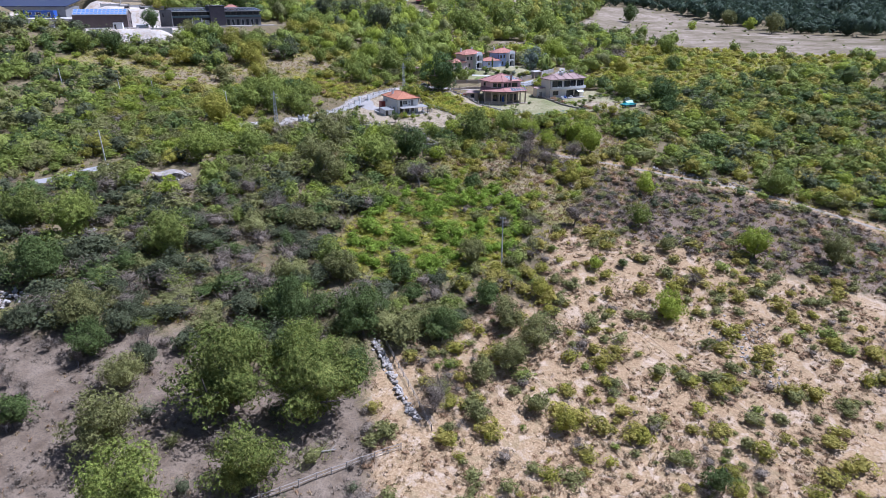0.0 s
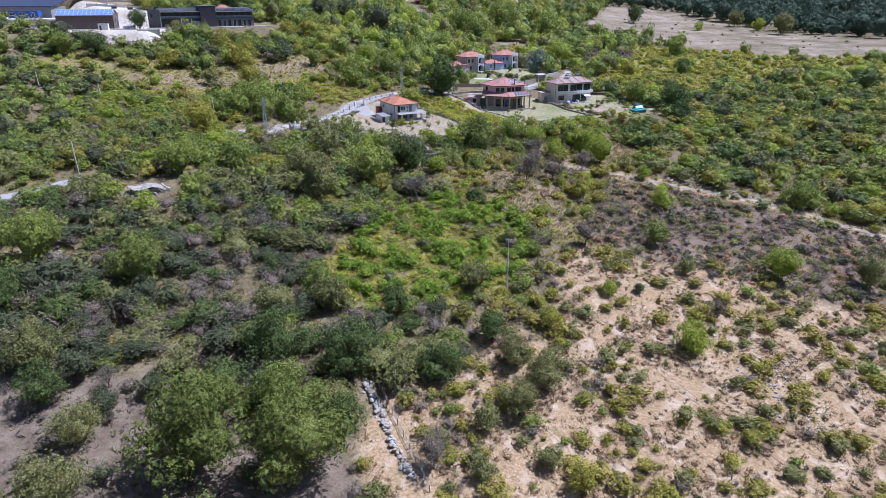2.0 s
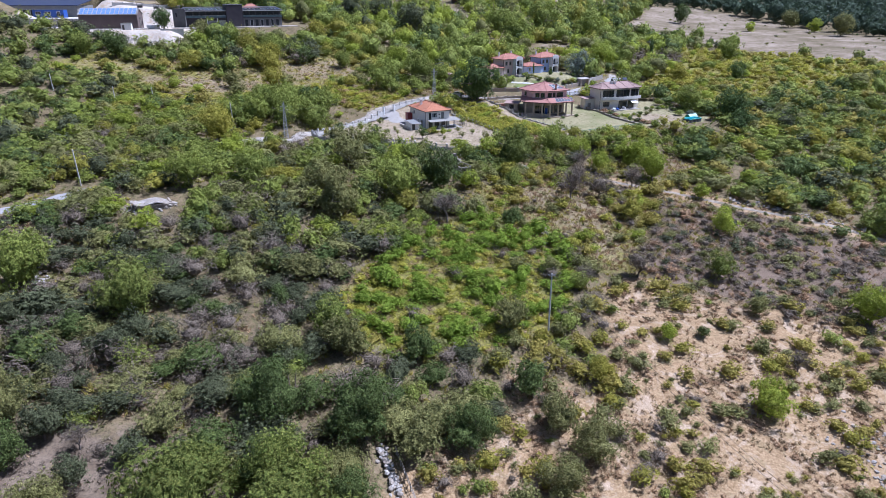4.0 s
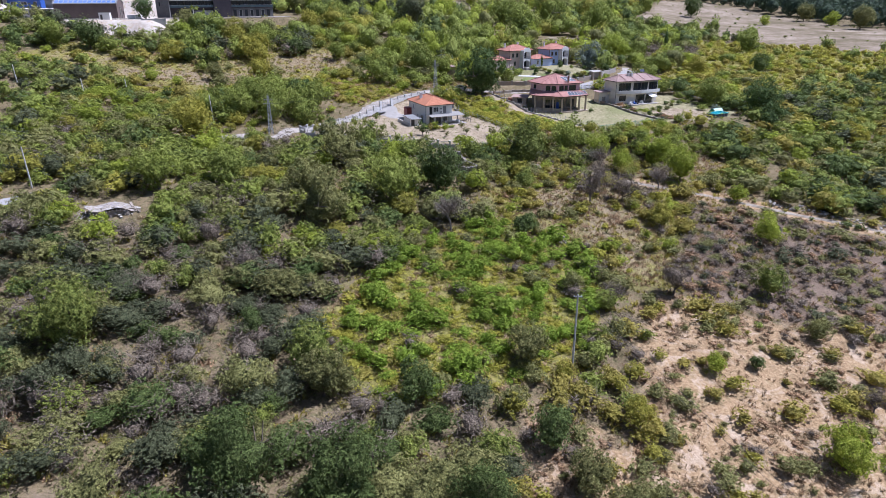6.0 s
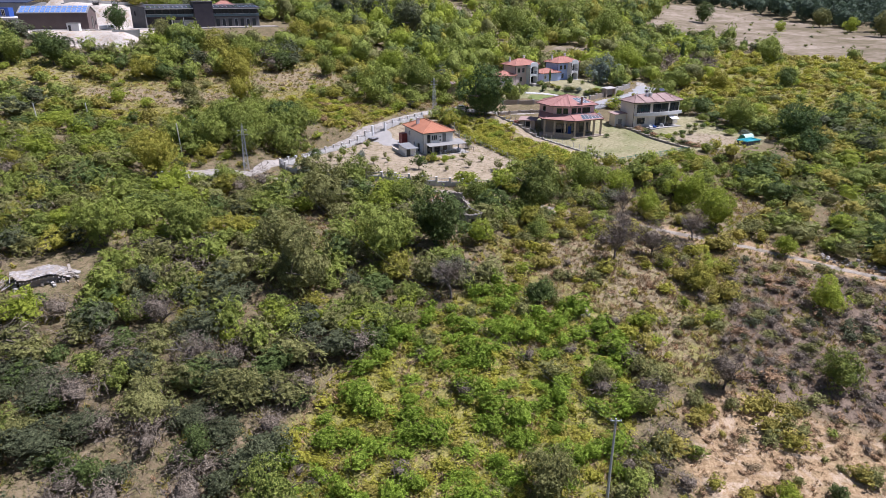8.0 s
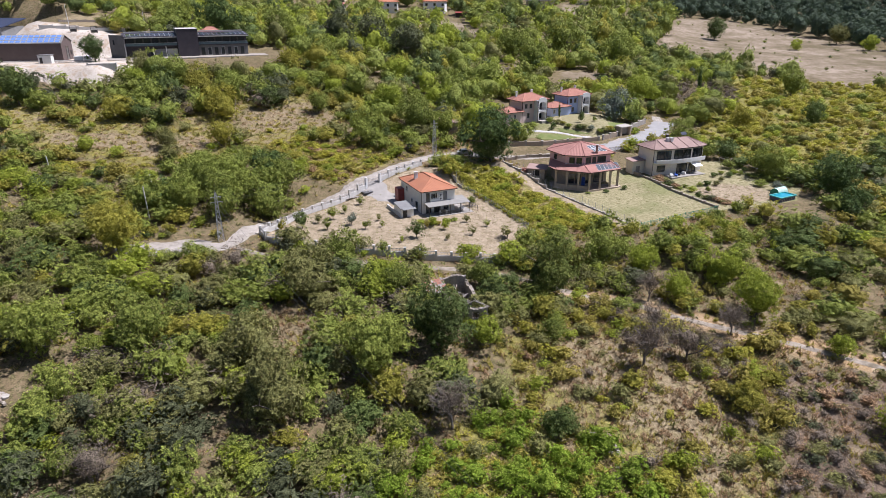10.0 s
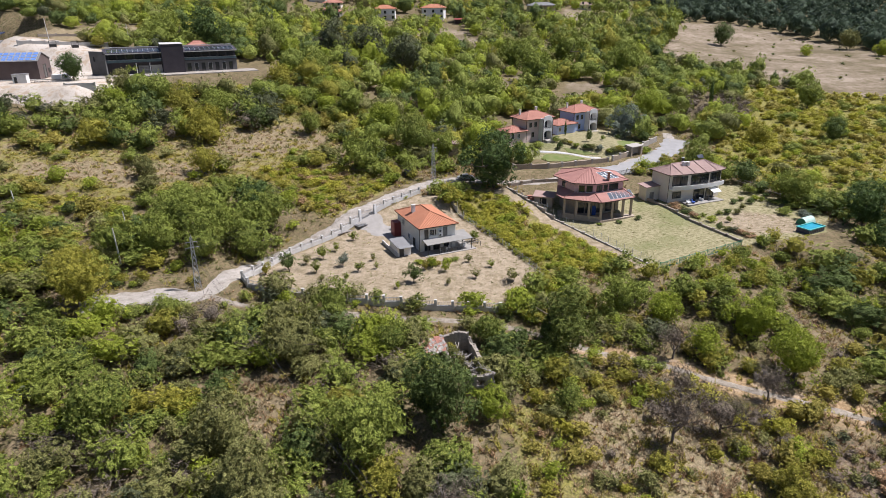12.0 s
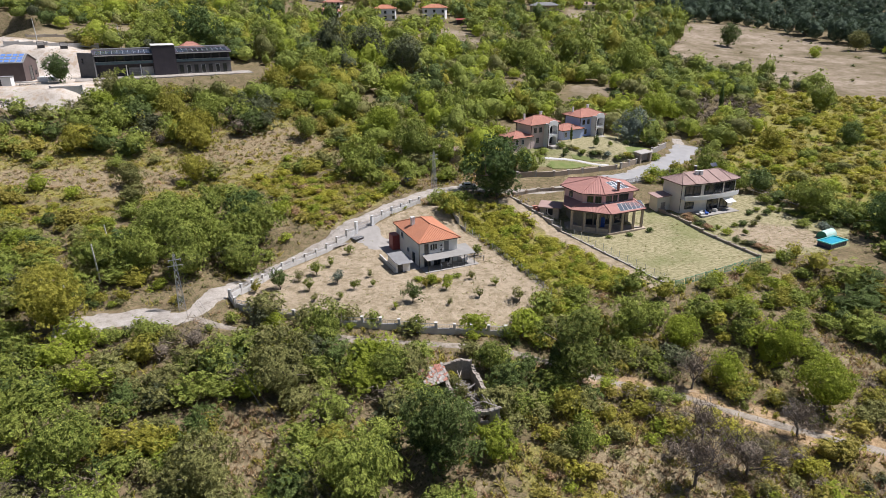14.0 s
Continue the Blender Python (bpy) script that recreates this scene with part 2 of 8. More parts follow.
ACACIAS = [(-77.5, 234.1), (-70.7, 246), (-54, 254), (-46.5, 241), (-49.1, 233.6), (-53, 224.4), (-60.4, 218.3), (-72, 218.3)]
TREE_ROW = [(-114, 290), (-108, 303), (-92, 309), (-76, 316), (-58, 322), (-66, 300), (-82.6, 283.3), (-94.7, 268), (-107.9, 266.6)]
DRY_GAPS = [[(-42.1, 188.3), (-33, 191.7), (-27.8, 188.4), (-25.9, 178), (-30.7, 174.7), (-34.6, 182.4), (-41, 183.7)], [(14.9, 195.4), (21.7, 196.8), (21.7, 187.7), (19.4, 181.2), (14.2, 183.3)]]
GREY_PATCH = [(20.7, 194.6), (36.3, 193.2), (40.3, 186.9), (30.8, 180.4), (20.8, 181.3), (21, 190.9)]
UPPER_PLOT = [(-170, 360), (-150.5, 396), (-137, 372), (-146, 356), (-161, 347.5)]
FIELD = [(98, 450), (92, 478), (106, 512), (122, 562), (150, 640), (196, 667), (228, 605), (250, 545), (258, 485), (284, 430), (330, 396), (300, 362), (232, 353), (208, 370), (180, 380), (145, 402), (128, 436)]
HEDGE_ROW = [(56, 402), (100, 412), (132, 404), (138, 420), (100, 436), (58, 422)]
GREY_BRUSH = [(70, 350), (92, 348), (105, 378), (80, 384)]
CLEARINGS = [[(-30, 530), (-12, 520), (-4, 490), (-5, 452), (-17, 436), (-22, 470), (-27, 500)], [(52, 570), (78, 588), (94, 626), (60, 646)], [(28, 368), (44, 372), (52, 402), (34, 400)], [(4, 364), (14, 378), (24, 396), (12, 404), (-2, 386)]]
GOLDEN = [(62, 298), (84, 278), (108, 275), (118, 300), (200, 318), (300, 350), (260, 352), (232, 350), (208, 366), (180, 376), (150, 398), (112, 410), (90, 350)]
ROAD_LINE = smooth([(-71, 203), (-64.5, 206), (-52.3, 209.3), (-49.8, 218.5), (-44.5, 231.5), (-31.6, 250.8), (-20, 268), (-9.8, 276), (0, 276.8), (8, 277), (20, 282), (31.5, 288), (41, 298), (55.9, 313), (60, 330)])
PATH_LINE = smooth([(-52.3, 209.3), (-38.9, 205.9), (-24.4, 206.1), (-5.5, 207), (3.4, 205.6), (17.5, 200.5), (25.4, 199), (34.9, 195.5), (50.7, 191.2), (66.6, 185.9), (82.6, 181.6), (98.1, 174.4), (112.5, 164.9), (150, 140)])
LANE_LINE = smooth([(-99, 152.5), (-94.3, 157), (-85.5, 168)])


# ---- tools for building ----
def part(name, bm, material, parent, label=""):
    """One mesh object under a thing or a part."""
    me = bpy.data.meshes.new(name)
    bmesh.ops.recalc_face_normals(bm, faces=bm.faces)
    bm.to_mesh(me)
    bm.free()
    me.materials.append(material)
    ob = new(name, me)
    ob.parent = parent
    if label:
        ob["label"] = label
    return ob


def thing(name, label, category, m=None, group="", kind=""):
    """An Empty that parents the parts of a thing."""
    ob = new(name)
    ob.matrix_world = m or Matrix()
    return tagged(ob, label, category, group, kind)


def box(bm, x0, x1, y0, y1, z0, z1, m=None):
    """A box in bm."""
    v = [bm.verts.new((m @ Vector(p)) if m else p) for p in ((x0, y0, z0), (x1, y0, z0), (x1, y1, z0), (x0, y1, z0), (x0, y0, z1), (x1, y0, z1), (x1, y1, z1), (x0, y1, z1))]
    for f in ((0, 3, 2, 1), (4, 5, 6, 7), (0, 1, 5, 4), (1, 2, 6, 5), (2, 3, 7, 6), (3, 0, 4, 7)):
        bm.faces.new([v[k] for k in f])
    return bm


def boxed(*dims, m=None):
    return box(bmesh.new(), *dims, m=m)


def prism(bm, poly, z0, z1):
    """An upright prism over a plan outline; z0, z1: numbers, or functions of x, y."""
    f0 = z0 if callable(z0) else (lambda x, y: z0)
    f1 = z1 if callable(z1) else (lambda x, y: z1)
    a = [bm.verts.new((x, y, f0(x, y))) for x, y in poly]
    b = [bm.verts.new((x, y, f1(x, y))) for x, y in poly]
    bm.faces.new(a[::-1]), bm.faces.new(b)
    for k in range(len(poly)):
        bm.faces.new((a[k], a[(k + 1) % len(poly)], b[(k + 1) % len(poly)], b[k]))
    return bm


def tube(bm, a, b, r0, r1=None, sides=6):
    """A tapered round bar from a to b."""
    a, b = Vector(a), Vector(b)
    r1 = r0 if r1 is None else r1
    q = (b - a).to_track_quat("Z", "Y")
    rings = []
    for p, r in ((a, r0), (b, r1)):
        rings.append([bm.verts.new(p + q @ Vector((r * math.cos(2 * math.pi * k / sides), r * math.sin(2 * math.pi * k / sides), 0))) for k in range(sides)])
    for k in range(sides):
        bm.faces.new((rings[0][k], rings[0][(k + 1) % sides], rings[1][(k + 1) % sides], rings[1][k]))
    bm.faces.new(rings[0][::-1]), bm.faces.new(rings[1])
    return bm


def z_at(x, y):
    return float(land(x, y))


def quads(name, verts, faces, material, tints=None):
    """A mesh object out of arrays of corners and four-cornered faces."""
    me = bpy.data.meshes.new(name)
    me.vertices.add(len(verts))
    me.vertices.foreach_set("co", np.ascontiguousarray(verts, np.float32).ravel())
    me.loops.add(faces.size)
    me.loops.foreach_set("vertex_index", np.ascontiguousarray(faces, np.int32).ravel())
    me.polygons.add(len(faces))
    me.polygons.foreach_set("loop_start", np.arange(0, faces.size, faces.shape[1], dtype=np.int32))
    if tints is not None:
        me.attributes.new("tint", "FLOAT", "POINT").data.foreach_set("value", np.ascontiguousarray(tints, np.float32))
    me.polygons.foreach_set("use_smooth", np.ones(len(faces), bool))
    me.materials.append(material)
    me.update(calc_edges=True)
    me.validate()
    return me


# ---- the ground ----
def soft(poly, x, y, width=3.0):
    """1 inside an outline, 0 outside, with a soft edge."""
    d = near_line(poly + poly[:1], x, y)
    return np.clip(0.5 + np.where(inside(poly, x, y), d, -d) / width, 0, 1)


def ground_material():
    m = Nodes("hillside_soil", 0.95, 0.1)
    n1, n2, n3, n4 = m.noise(0.055, 6, 0.6), m.noise(0.32, 6, 0.65), m.noise(2.2, 5, 0.7), m.noise(9.0, 4, 0.7)
    litter = m.ramp(n2, [(0.3, (0.13, 0.095, 0.055)), (0.5, (0.21, 0.155, 0.085)), (0.72, (0.30, 0.23, 0.14))])
    speck, clod = m.noise(1.3, 6, 0.8, None, 0.6), m.noise(3.6, 5, 0.8)
    litter = m.mix(m.ramp(speck, [(0.44, (0.9, 0.9, 0.9)), (0.53, (0, 0, 0))]), litter, m.ramp(clod, [(0.42, (0.05, 0.042, 0.02)), (0.58, (0.16, 0.15, 0.05))]))
    litter = m.mix(m.ramp(clod, [(0.53, (0, 0, 0)), (0.62, (0.7, 0.7, 0.7))]), litter, (0.30, 0.24, 0.14))
    bed = m.ramp(n3, [(0.36, (0.40, 0.290, 0.172)), (0.5, (0.53, 0.398, 0.258)), (0.64, (0.65, 0.505, 0.352))])
    bed = m.mix(m.ramp(n4, [(0.40, (0.7, 0.7, 0.7)), (0.5, (0, 0, 0))]), bed, (0.24, 0.17, 0.11))
    herb = m.ramp(m.noise(2.6, 6, 0.8, None, 0.4), [(0.36, (0.185, 0.118, 0.056)), (0.5, (0.365, 0.245, 0.126)), (0.64, (0.56, 0.41, 0.24))])
    herb = m.mix(m.ramp(m.noise(0.4, 5, 0.7), [(0.52, (0, 0, 0)), (0.62, (0.4, 0.4, 0.4))]), herb, m.ramp(n4, [(0.4, (0.16, 0.135, 0.055)), (0.6, (0.36, 0.28, 0.15))]))
    ridge = m.math("ABSOLUTE", m.math("SUBTRACT", m.noise(0.13, 6, 0.62, None, 0.8), 0.5))
    worn_in = m.math("ADD", m.math("MULTIPLY", ridge, 5.5), m.math("MULTIPLY", m.math("SUBTRACT", n2, 0.5), 1.5))
    worn_in = m.math("ADD", worn_in, m.math("MULTIPLY", m.math("SUBTRACT", n3, 0.5), 0.9))
    soil = m.mix(m.ramp(worn_in, [(0.02, (0, 0, 0)), (0.15, (1, 1, 1))]), bed, herb)
    straw = m.ramp(n3, [(0.38, (0.21, 0.16, 0.085)), (0.62, (0.42, 0.33, 0.20))])
    mown = m.noise(1.0, 5, 0.7, m.stretched(-40, 1.1, 3.0))
    lawn = m.ramp(mown, [(0.36, (0.14, 0.128, 0.052)), (0.47, (0.28, 0.25, 0.126)), (0.60, (0.42, 0.365, 0.215))])
    lawn = m.mix(m.ramp(n1, [(0.5, (0, 0, 0)), (0.62, (0.55, 0.55, 0.55))]), lawn, (0.155, 0.175, 0.055))
    yard = m.ramp(m.noise(0.7, 7, 0.75), [(0.36, (0.22, 0.17, 0.095)), (0.47, (0.37, 0.29, 0.185)), (0.60, (0.50, 0.40, 0.275))])
    yard = m.mix(m.ramp(n4, [(0.50, (0, 0, 0)), (0.60, (0.85, 0.85, 0.85))]), yard, (0.16, 0.13, 0.08))
    yard = m.mix(m.ramp(n3, [(0.52, (0, 0, 0)), (0.68, (0.6, 0.6, 0.6))]), yard, (0.25, 0.22, 0.14))
    straw = m.mix(m.ramp(clod, [(0.40, (0.8, 0.8, 0.8)), (0.5, (0, 0, 0))]), straw, (0.10, 0.08, 0.04))
    straw = m.mix(m.ramp(speck, [(0.56, (0, 0, 0)), (0.64, (0.7, 0.7, 0.7))]), straw, (0.15, 0.155, 0.05))
    grass = m.ramp(n3, [(0.36, (0.17, 0.16, 0.036)), (0.52, (0.30, 0.265, 0.066)), (0.68, (0.42, 0.345, 0.13))])
    grass = m.mix(m.ramp(clod, [(0.40, (0.8, 0.8, 0.8)), (0.5, (0, 0, 0))]), grass, (0.075, 0.075, 0.03))
    pale = m.ramp(m.noise(0.16, 7, 0.7), [(0.38, (0.42, 0.355, 0.275)), (0.5, (0.58, 0.51, 0.42)), (0.64, (0.68, 0.615, 0.53))])
    pale = m.mix(m.ramp(n2, [(0.50, (0, 0, 0)), (0.60, (0.8, 0.8, 0.8))]), pale, (0.42, 0.31, 0.20))
    pale = m.mix(m.ramp(n3, [(0.38, (0.5, 0.5, 0.5)), (0.44, (0, 0, 0))]), pale, (0.28, 0.22, 0.15))
    brown = m.ramp(n2, [(0.35, (0.18, 0.128, 0.085)), (0.65, (0.30, 0.222, 0.155))])
    brown = m.mix(m.ramp(clod, [(0.42, (0.8, 0.8, 0.8)), (0.52, (0, 0, 0))]), brown, (0.085, 0.06, 0.04))
    field = m.ramp(m.noise(0.045, 8, 0.72), [(0.40, (0.15, 0.12, 0.065)), (0.5, (0.255, 0.20, 0.135)), (0.62, (0.36, 0.29, 0.21))])
    field = m.mix(m.ramp(n2, [(0.40, (0.75, 0.75, 0.75)), (0.48, (0, 0, 0))]), field, (0.17, 0.14, 0.07))
    # grey-brown soil whose colour also carries the slope's cloud shade
    shaded_soil = m.ramp(n2, [(0.35, (0.135, 0.097, 0.062)), (0.5, (0.21, 0.158, 0.105)), (0.65, (0.275, 0.21, 0.145))])
    shaded_soil = m.mix(m.ramp(clod, [(0.42, (0.6, 0.6, 0.6)), (0.52, (0, 0, 0))]), shaded_soil, (0.09, 0.07, 0.055))
    tone = litter
    edge = m.math("SUBTRACT", m.math("MULTIPLY", n2, 1.6), 0.8)

    def over(tone, name, what):
        a = m.math("ADD", m.attr(name), m.math("MULTIPLY", edge, 0.55))
        s = m.n.new("ShaderNodeMapRange")
        s.inputs["From Min"].default_value, s.inputs["From Max"].default_value = 0.42, 0.62
        m.l.new(a, s.inputs["Value"])
        return m.mix(s.outputs[0], tone, what)

    for name, what in (("brown", brown), ("grass", grass), ("straw", straw), ("bare", soil), ("shaded_soil", shaded_soil), ("field", field), ("pale", pale), ("lawn", lawn), ("yard", yard)):
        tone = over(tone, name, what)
    m.bump(m.math("ADD", n3, m.math("MULTIPLY", n4, 0.5)), 0.7, 0.18)
    tone = m.mix(0.16, tone, (0.02, 0.016, 0.012))
    return m.colour(tone)


def spaced(lo, hi, inner_lo, inner_hi, fine, grow):
    mid = list(np.arange(inner_lo, inner_hi + fine, fine))
    s, v = fine, mid[-1]
    while v < hi:
        s *= grow
        v += s
        mid.append(v)
    s, v = fine, mid[0]
    while v > lo:
        s *= grow
        v -= s
        mid.insert(0, v)
    return np.array(mid)


def bumps(x, y):
    """Small unevenness of the soil."""
    return 0.10 * np.sin(x * 0.9 + 1.3 * np.sin(y * 0.31)) * np.sin(y * 0.8 + 1.1 * np.sin(x * 0.37)) + 0.06 * np.sin(x * 2.1 + y * 1.7) * np.sin(y * 2.3 - x * 0.9)


JUNCTION = smooth([(-71, 203.2), (-66, 205.2), (-60, 207.2), (-55, 208.4)])


def flat_here(x, y):
    """1 where roads and levelled yards keep the soil smooth."""
    d = np.minimum.reduce([near_line(l, x, y) for l in (ROAD_LINE, PATH_LINE, LANE_LINE)])
    w = np.maximum(np.clip(1.6 - d / 3.0, 0, 1), np.clip(2.6 - near_line(JUNCTION, x, y) / 3.0, 0, 1))
    for p in (YARD_ONE, YARD_TWO, YARD_THREE, GARDEN_FOUR):
        w = np.maximum(w, soft(p, x, y, 2.0))
    return w


def opening(x, y):
    """1 in the grassy gaps of the scrub below the yards."""
    n = np.sin(x * 0.17 + 1.9 * np.sin(y * 0.11)) * np.sin(y * 0.15 + 1.6 * np.sin(x * 0.13 + 1)) + 0.4 * np.sin(x * 0.41 + y * 0.37)
    gap = (n > 0.52) & (y > 158) & (y < 300) & (x > -45) & (x < 60)
    for p in DRY_GAPS:
        gap |= inside(p, x, y)
    return gap.astype(float)


def make_ground():
    xs, ys = spaced(-1300, 1500, -100, 125, 1.8, 1.07), spaced(-300, 2200, 52, 300, 1.8, 1.045)
    gx, gy = np.meshgrid(xs, ys)
    x, y = gx.ravel(), gy.ravel()
    z = land(x, y) + bumps(x, y) * (1 - flat_here(x, y))
    nx, ny = len(xs), len(ys)
    a = (np.arange(ny - 1)[:, None] * nx + np.arange(nx - 1)[None]).ravel()
    me = quads("ground", np.stack([x, y, z], 1), np.stack([a, a + 1, a + nx + 1, a + nx], 1), ground_material())
    rest = lambda *p: np.maximum.reduce([soft(q, x, y, 14) for q in p])
    masks = {"brown": rest(BROWN_SLOPE), "straw": np.maximum.reduce([0.62 * rest(MEADOW), 0.52 * opening(x, y), 0.50 * rest(TERRACES), np.maximum.reduce([soft(q, x, y, 4) for q in OPEN_STRAW]), 0.28 * rest(VINE_PATCH), soft(UPPER_PLOT, x, y, 4)]), "grass": rest(GOLDEN, WEEDS_STRIP, MEADOW, TERRACES, VINE_PATCH, *LUSH_FLATS), "pale": soft(WORKS_YARD, x, y, 4), "bare": np.maximum(rest(BARE_SLOPE), 0.72 * np.clip(1.35 - near_line(PATH_LINE, x, y) / 4.5, 0, 1) * (x > 8)), "shaded_soil": rest(SHADED_SLOPE),
             "field": np.maximum(soft(FIELD, x, y, 14), 0.9 * np.maximum.reduce([soft(q, x, y, 8) for q in CLEARINGS])), "yard": np.maximum.reduce([soft(YARD_ONE, x, y, 1.5), soft(DIRT_STRIP, x, y, 1.5), 0.72 * soft([(54, 245), (74, 250), (72, 262), (60, 264), (50, 258)], x, y, 5)]), "lawn": np.maximum.reduce([soft(q, x, y, 1.5) for q in (YARD_TWO, YARD_THREE, GARDEN_FOUR)])}
    for name, v in masks.items():
        me.attributes.new(name, "FLOAT", "POINT").data.foreach_set("value", v.astype(np.float32))
    me.polygons.foreach_set("use_smooth", np.ones(len(me.polygons), bool))
    tagged(new("ground", me), "dry sloping hillside of pale soil, straw and scrub litter", "ground", kind="structure")


make_ground()


def track(name, pale, mid, worn_out):
    """Trodden earth: pale dust, darker ruts and patches, loose grit."""
    m = Nodes(name, 0.95, 0.1)
    tone = m.ramp(m.noise(0.55, 7, 0.75), [(0.36, worn_out), (0.47, mid), (0.6, pale)])
    grit = m.noise(6.0, 5, 0.75)
    m.bump(grit, 0.6, 0.05)
    return m.colour(m.mix(m.ramp(grit, [(0.42, (0.6, 0.6, 0.6)), (0.52, (0, 0, 0))]), tone, worn_out))


GRAVEL = track("gravel", (0.40, 0.36, 0.31), (0.33, 0.295, 0.25), (0.21, 0.18, 0.14))
DUST = track("dusty_track", (0.36, 0.31, 0.25), (0.27, 0.23, 0.18), (0.15, 0.125, 0.085))
ASPHALT = worn("pale_asphalt", (0.33, 0.318, 0.30), (0.25, 0.24, 0.225), 0.9, 0.4, 10.0, 0.2)


def make_road(name, line, width, material, label, lift=0.09):
    """A strip draped over the ground along a line, with wavering edges."""
    v, f, rows, rng = [], [], 7, random.Random(len(line))
    line = smooth(line[::2] + line[-1:], 0.7)
    for k, p in enumerate(line):
        q = line[min(k + 1, len(line) - 1)], line[max(k - 1, 0)]
        d = np.array(q[0]) - np.array(q[1])
        d = d / (np.linalg.norm(d) + 1e-9)
        side = [width * (0.5 + 0.06 * math.sin(k * 0.37 + q) + 0.05 * math.sin(k * 0.9 + 3 * q) + rng.uniform(-0.055, 0.055)) for q in (0, 2)]
        for r in range(rows):
            o = (r / (rows - 1) - 0.5) * 2
            o *= side[0] if o < 0 else side[1]
            x, y = p[0] - d[1] * o, p[1] + d[0] * o
            v.append((x, y, z_at(x, y) + lift - (0.24 if r in (0, rows - 1) else (0.02, 0.05, 0.0, 0.05, 0.02)[r - 1])))
        if k:
            b = (k - 1) * rows
            f += [(b + r, b + r + 1, b + rows + r + 1, b + rows + r) for r in range(rows - 1)]
    me = quads(name, np.array(v), np.array(f), material)
    tagged(new(name, me), label, "road", kind="structure")


make_road("road", ROAD_LINE, 4.4, GRAVEL, "pale dusty gravel road winding past the walled yards")
make_road("road", JUNCTION, 6.4, GRAVEL, "wide patch of pale gravel where the track meets the road", 0.11)
make_road("path", PATH_LINE, 1.7, DUST, "narrow dusty dirt track below the walled yard")
make_road("lane", LANE_LINE, 3.4, ASPHALT, "short stretch of pale lane between dense shrubs")


# ---- plants ----
def sprays(rng, p, out, size, twist, shape=0.6):
    """Three-cornered leaf sprays at the places p, facing roughly out."""
    n = len(p)
    nrm = out + rng.normal(scale=twist, size=(n, 3))
    nrm /= np.linalg.norm(nrm, axis=1)[:, None]
    u = np.cross(nrm, rng.normal(size=(n, 3)))
    u /= np.linalg.norm(u, axis=1)[:, None]
    w = np.cross(nrm, u)
    s = (size * 1.3 * rng.uniform(0.55, 1.5, n))[:, None]
    return np.stack([p + u * s, p - u * s * 0.6 + w * s * shape, p - u * s * 0.6 - w * s * shape], 1).reshape(-1, 3)


def ball(level):
    """Directions and faces of a finely split ball."""
    bm = bmesh.new()
    bmesh.ops.create_icosphere(bm, subdivisions=level, radius=1.0)
    v, f = np.array([q.co for q in bm.verts]), np.array([[q.index for q in g.verts] for g in bm.faces])
    bm.free()
    v = v / np.linalg.norm(v, axis=1)[:, None]
    near = np.clip(v @ v.T - (1 - 2.2 * (1 - (v[f[:, 0]] * v[f[:, 1]]).sum(1).min())), 0, None)
    return v, f, near / near.sum(1)[:, None]


BALLS = {k: ball(k) for k in (1, 2, 3)}


def crown(seed, lobes, leaves, size, low=0.0, level=2, spread=0.33, slim=1.0, lump=(0.19, 0.29), core=0.80, shape=0.6, stray=0.14, fuzz=0.07):
    """A crown one metre wide and one high: a dense lumpy inside, and many small leaves all over it."""
    rng = np.random.default_rng(seed)
    cs, rs = [], []
    for k in range(lobes):
        a, q = rng.uniform(0, 2 * math.pi), math.sqrt(rng.uniform(0.02, 1))
        h = rng.uniform(0, 1)
        w = spread * math.sin(math.pi * min(0.95, 0.25 + 0.65 * h))
        if low == 0:
            w, h = spread, (0.25 + 0.75 * rng.random()) * (1 - 0.8 * q ** 2)
        cs.append((q * w * math.cos(a), q * w * math.sin(a), low + (1 - low) * (0.16 + 0.62 * h)))
        rs.append(rng.uniform(*lump))
    cs, rs = np.array(cs), np.array(rs)
    mid = np.array([0, 0, low + (1 - low) * 0.36])
    off = cs - mid

    def reach(d):
        """How far the lumps stand out in the directions d."""
        along = d @ off.T
        miss = (off ** 2).sum(1)[None] - along ** 2
        gone = along + np.sqrt(np.maximum(rs[None] ** 2 - miss, 0))
        return np.where(miss < rs[None] ** 2, gone, 0.16).max(1)

    V, F = [], []
    if core:
        d, f, blend = BALLS[level]
        r = (blend @ reach(d)) * core * (1 + rng.normal(scale=fuzz, size=len(d)))
        V.append(mid + d * r[:, None]), F.append(f)
    d = rng.normal(size=(leaves, 3))
    d[:, 2] = np.where(rng.random(leaves) < 0.7, abs(d[:, 2]), d[:, 2])
    d /= np.linalg.norm(d, axis=1)[:, None]
    r = reach(d)
    p = mid + d * (r * rng.uniform(core * 1.04, 1.08, leaves) * np.where(rng.random(leaves) < stray, rng.uniform(1, 1.25, leaves), 1))[:, None]
    near = ((p[:, None] - cs[None]) ** 2).sum(2) / rs[None] ** 2
    out = p - cs[near.argmin(1)]
    out /= np.linalg.norm(out, axis=1)[:, None] + 1e-9
    a = sprays(rng, p, out + np.array([0, 0, 0.2]), size, 0.55, shape)
    n = sum(len(v) for v in V)
    V.append(a), F.append(np.arange(len(a)).reshape(-1, 3) + n)
    v = np.concatenate(V)
    v[:, :2] *= slim
    v[:, 2] = np.maximum(v[:, 2], 0.01)
    return v, np.concatenate(F)


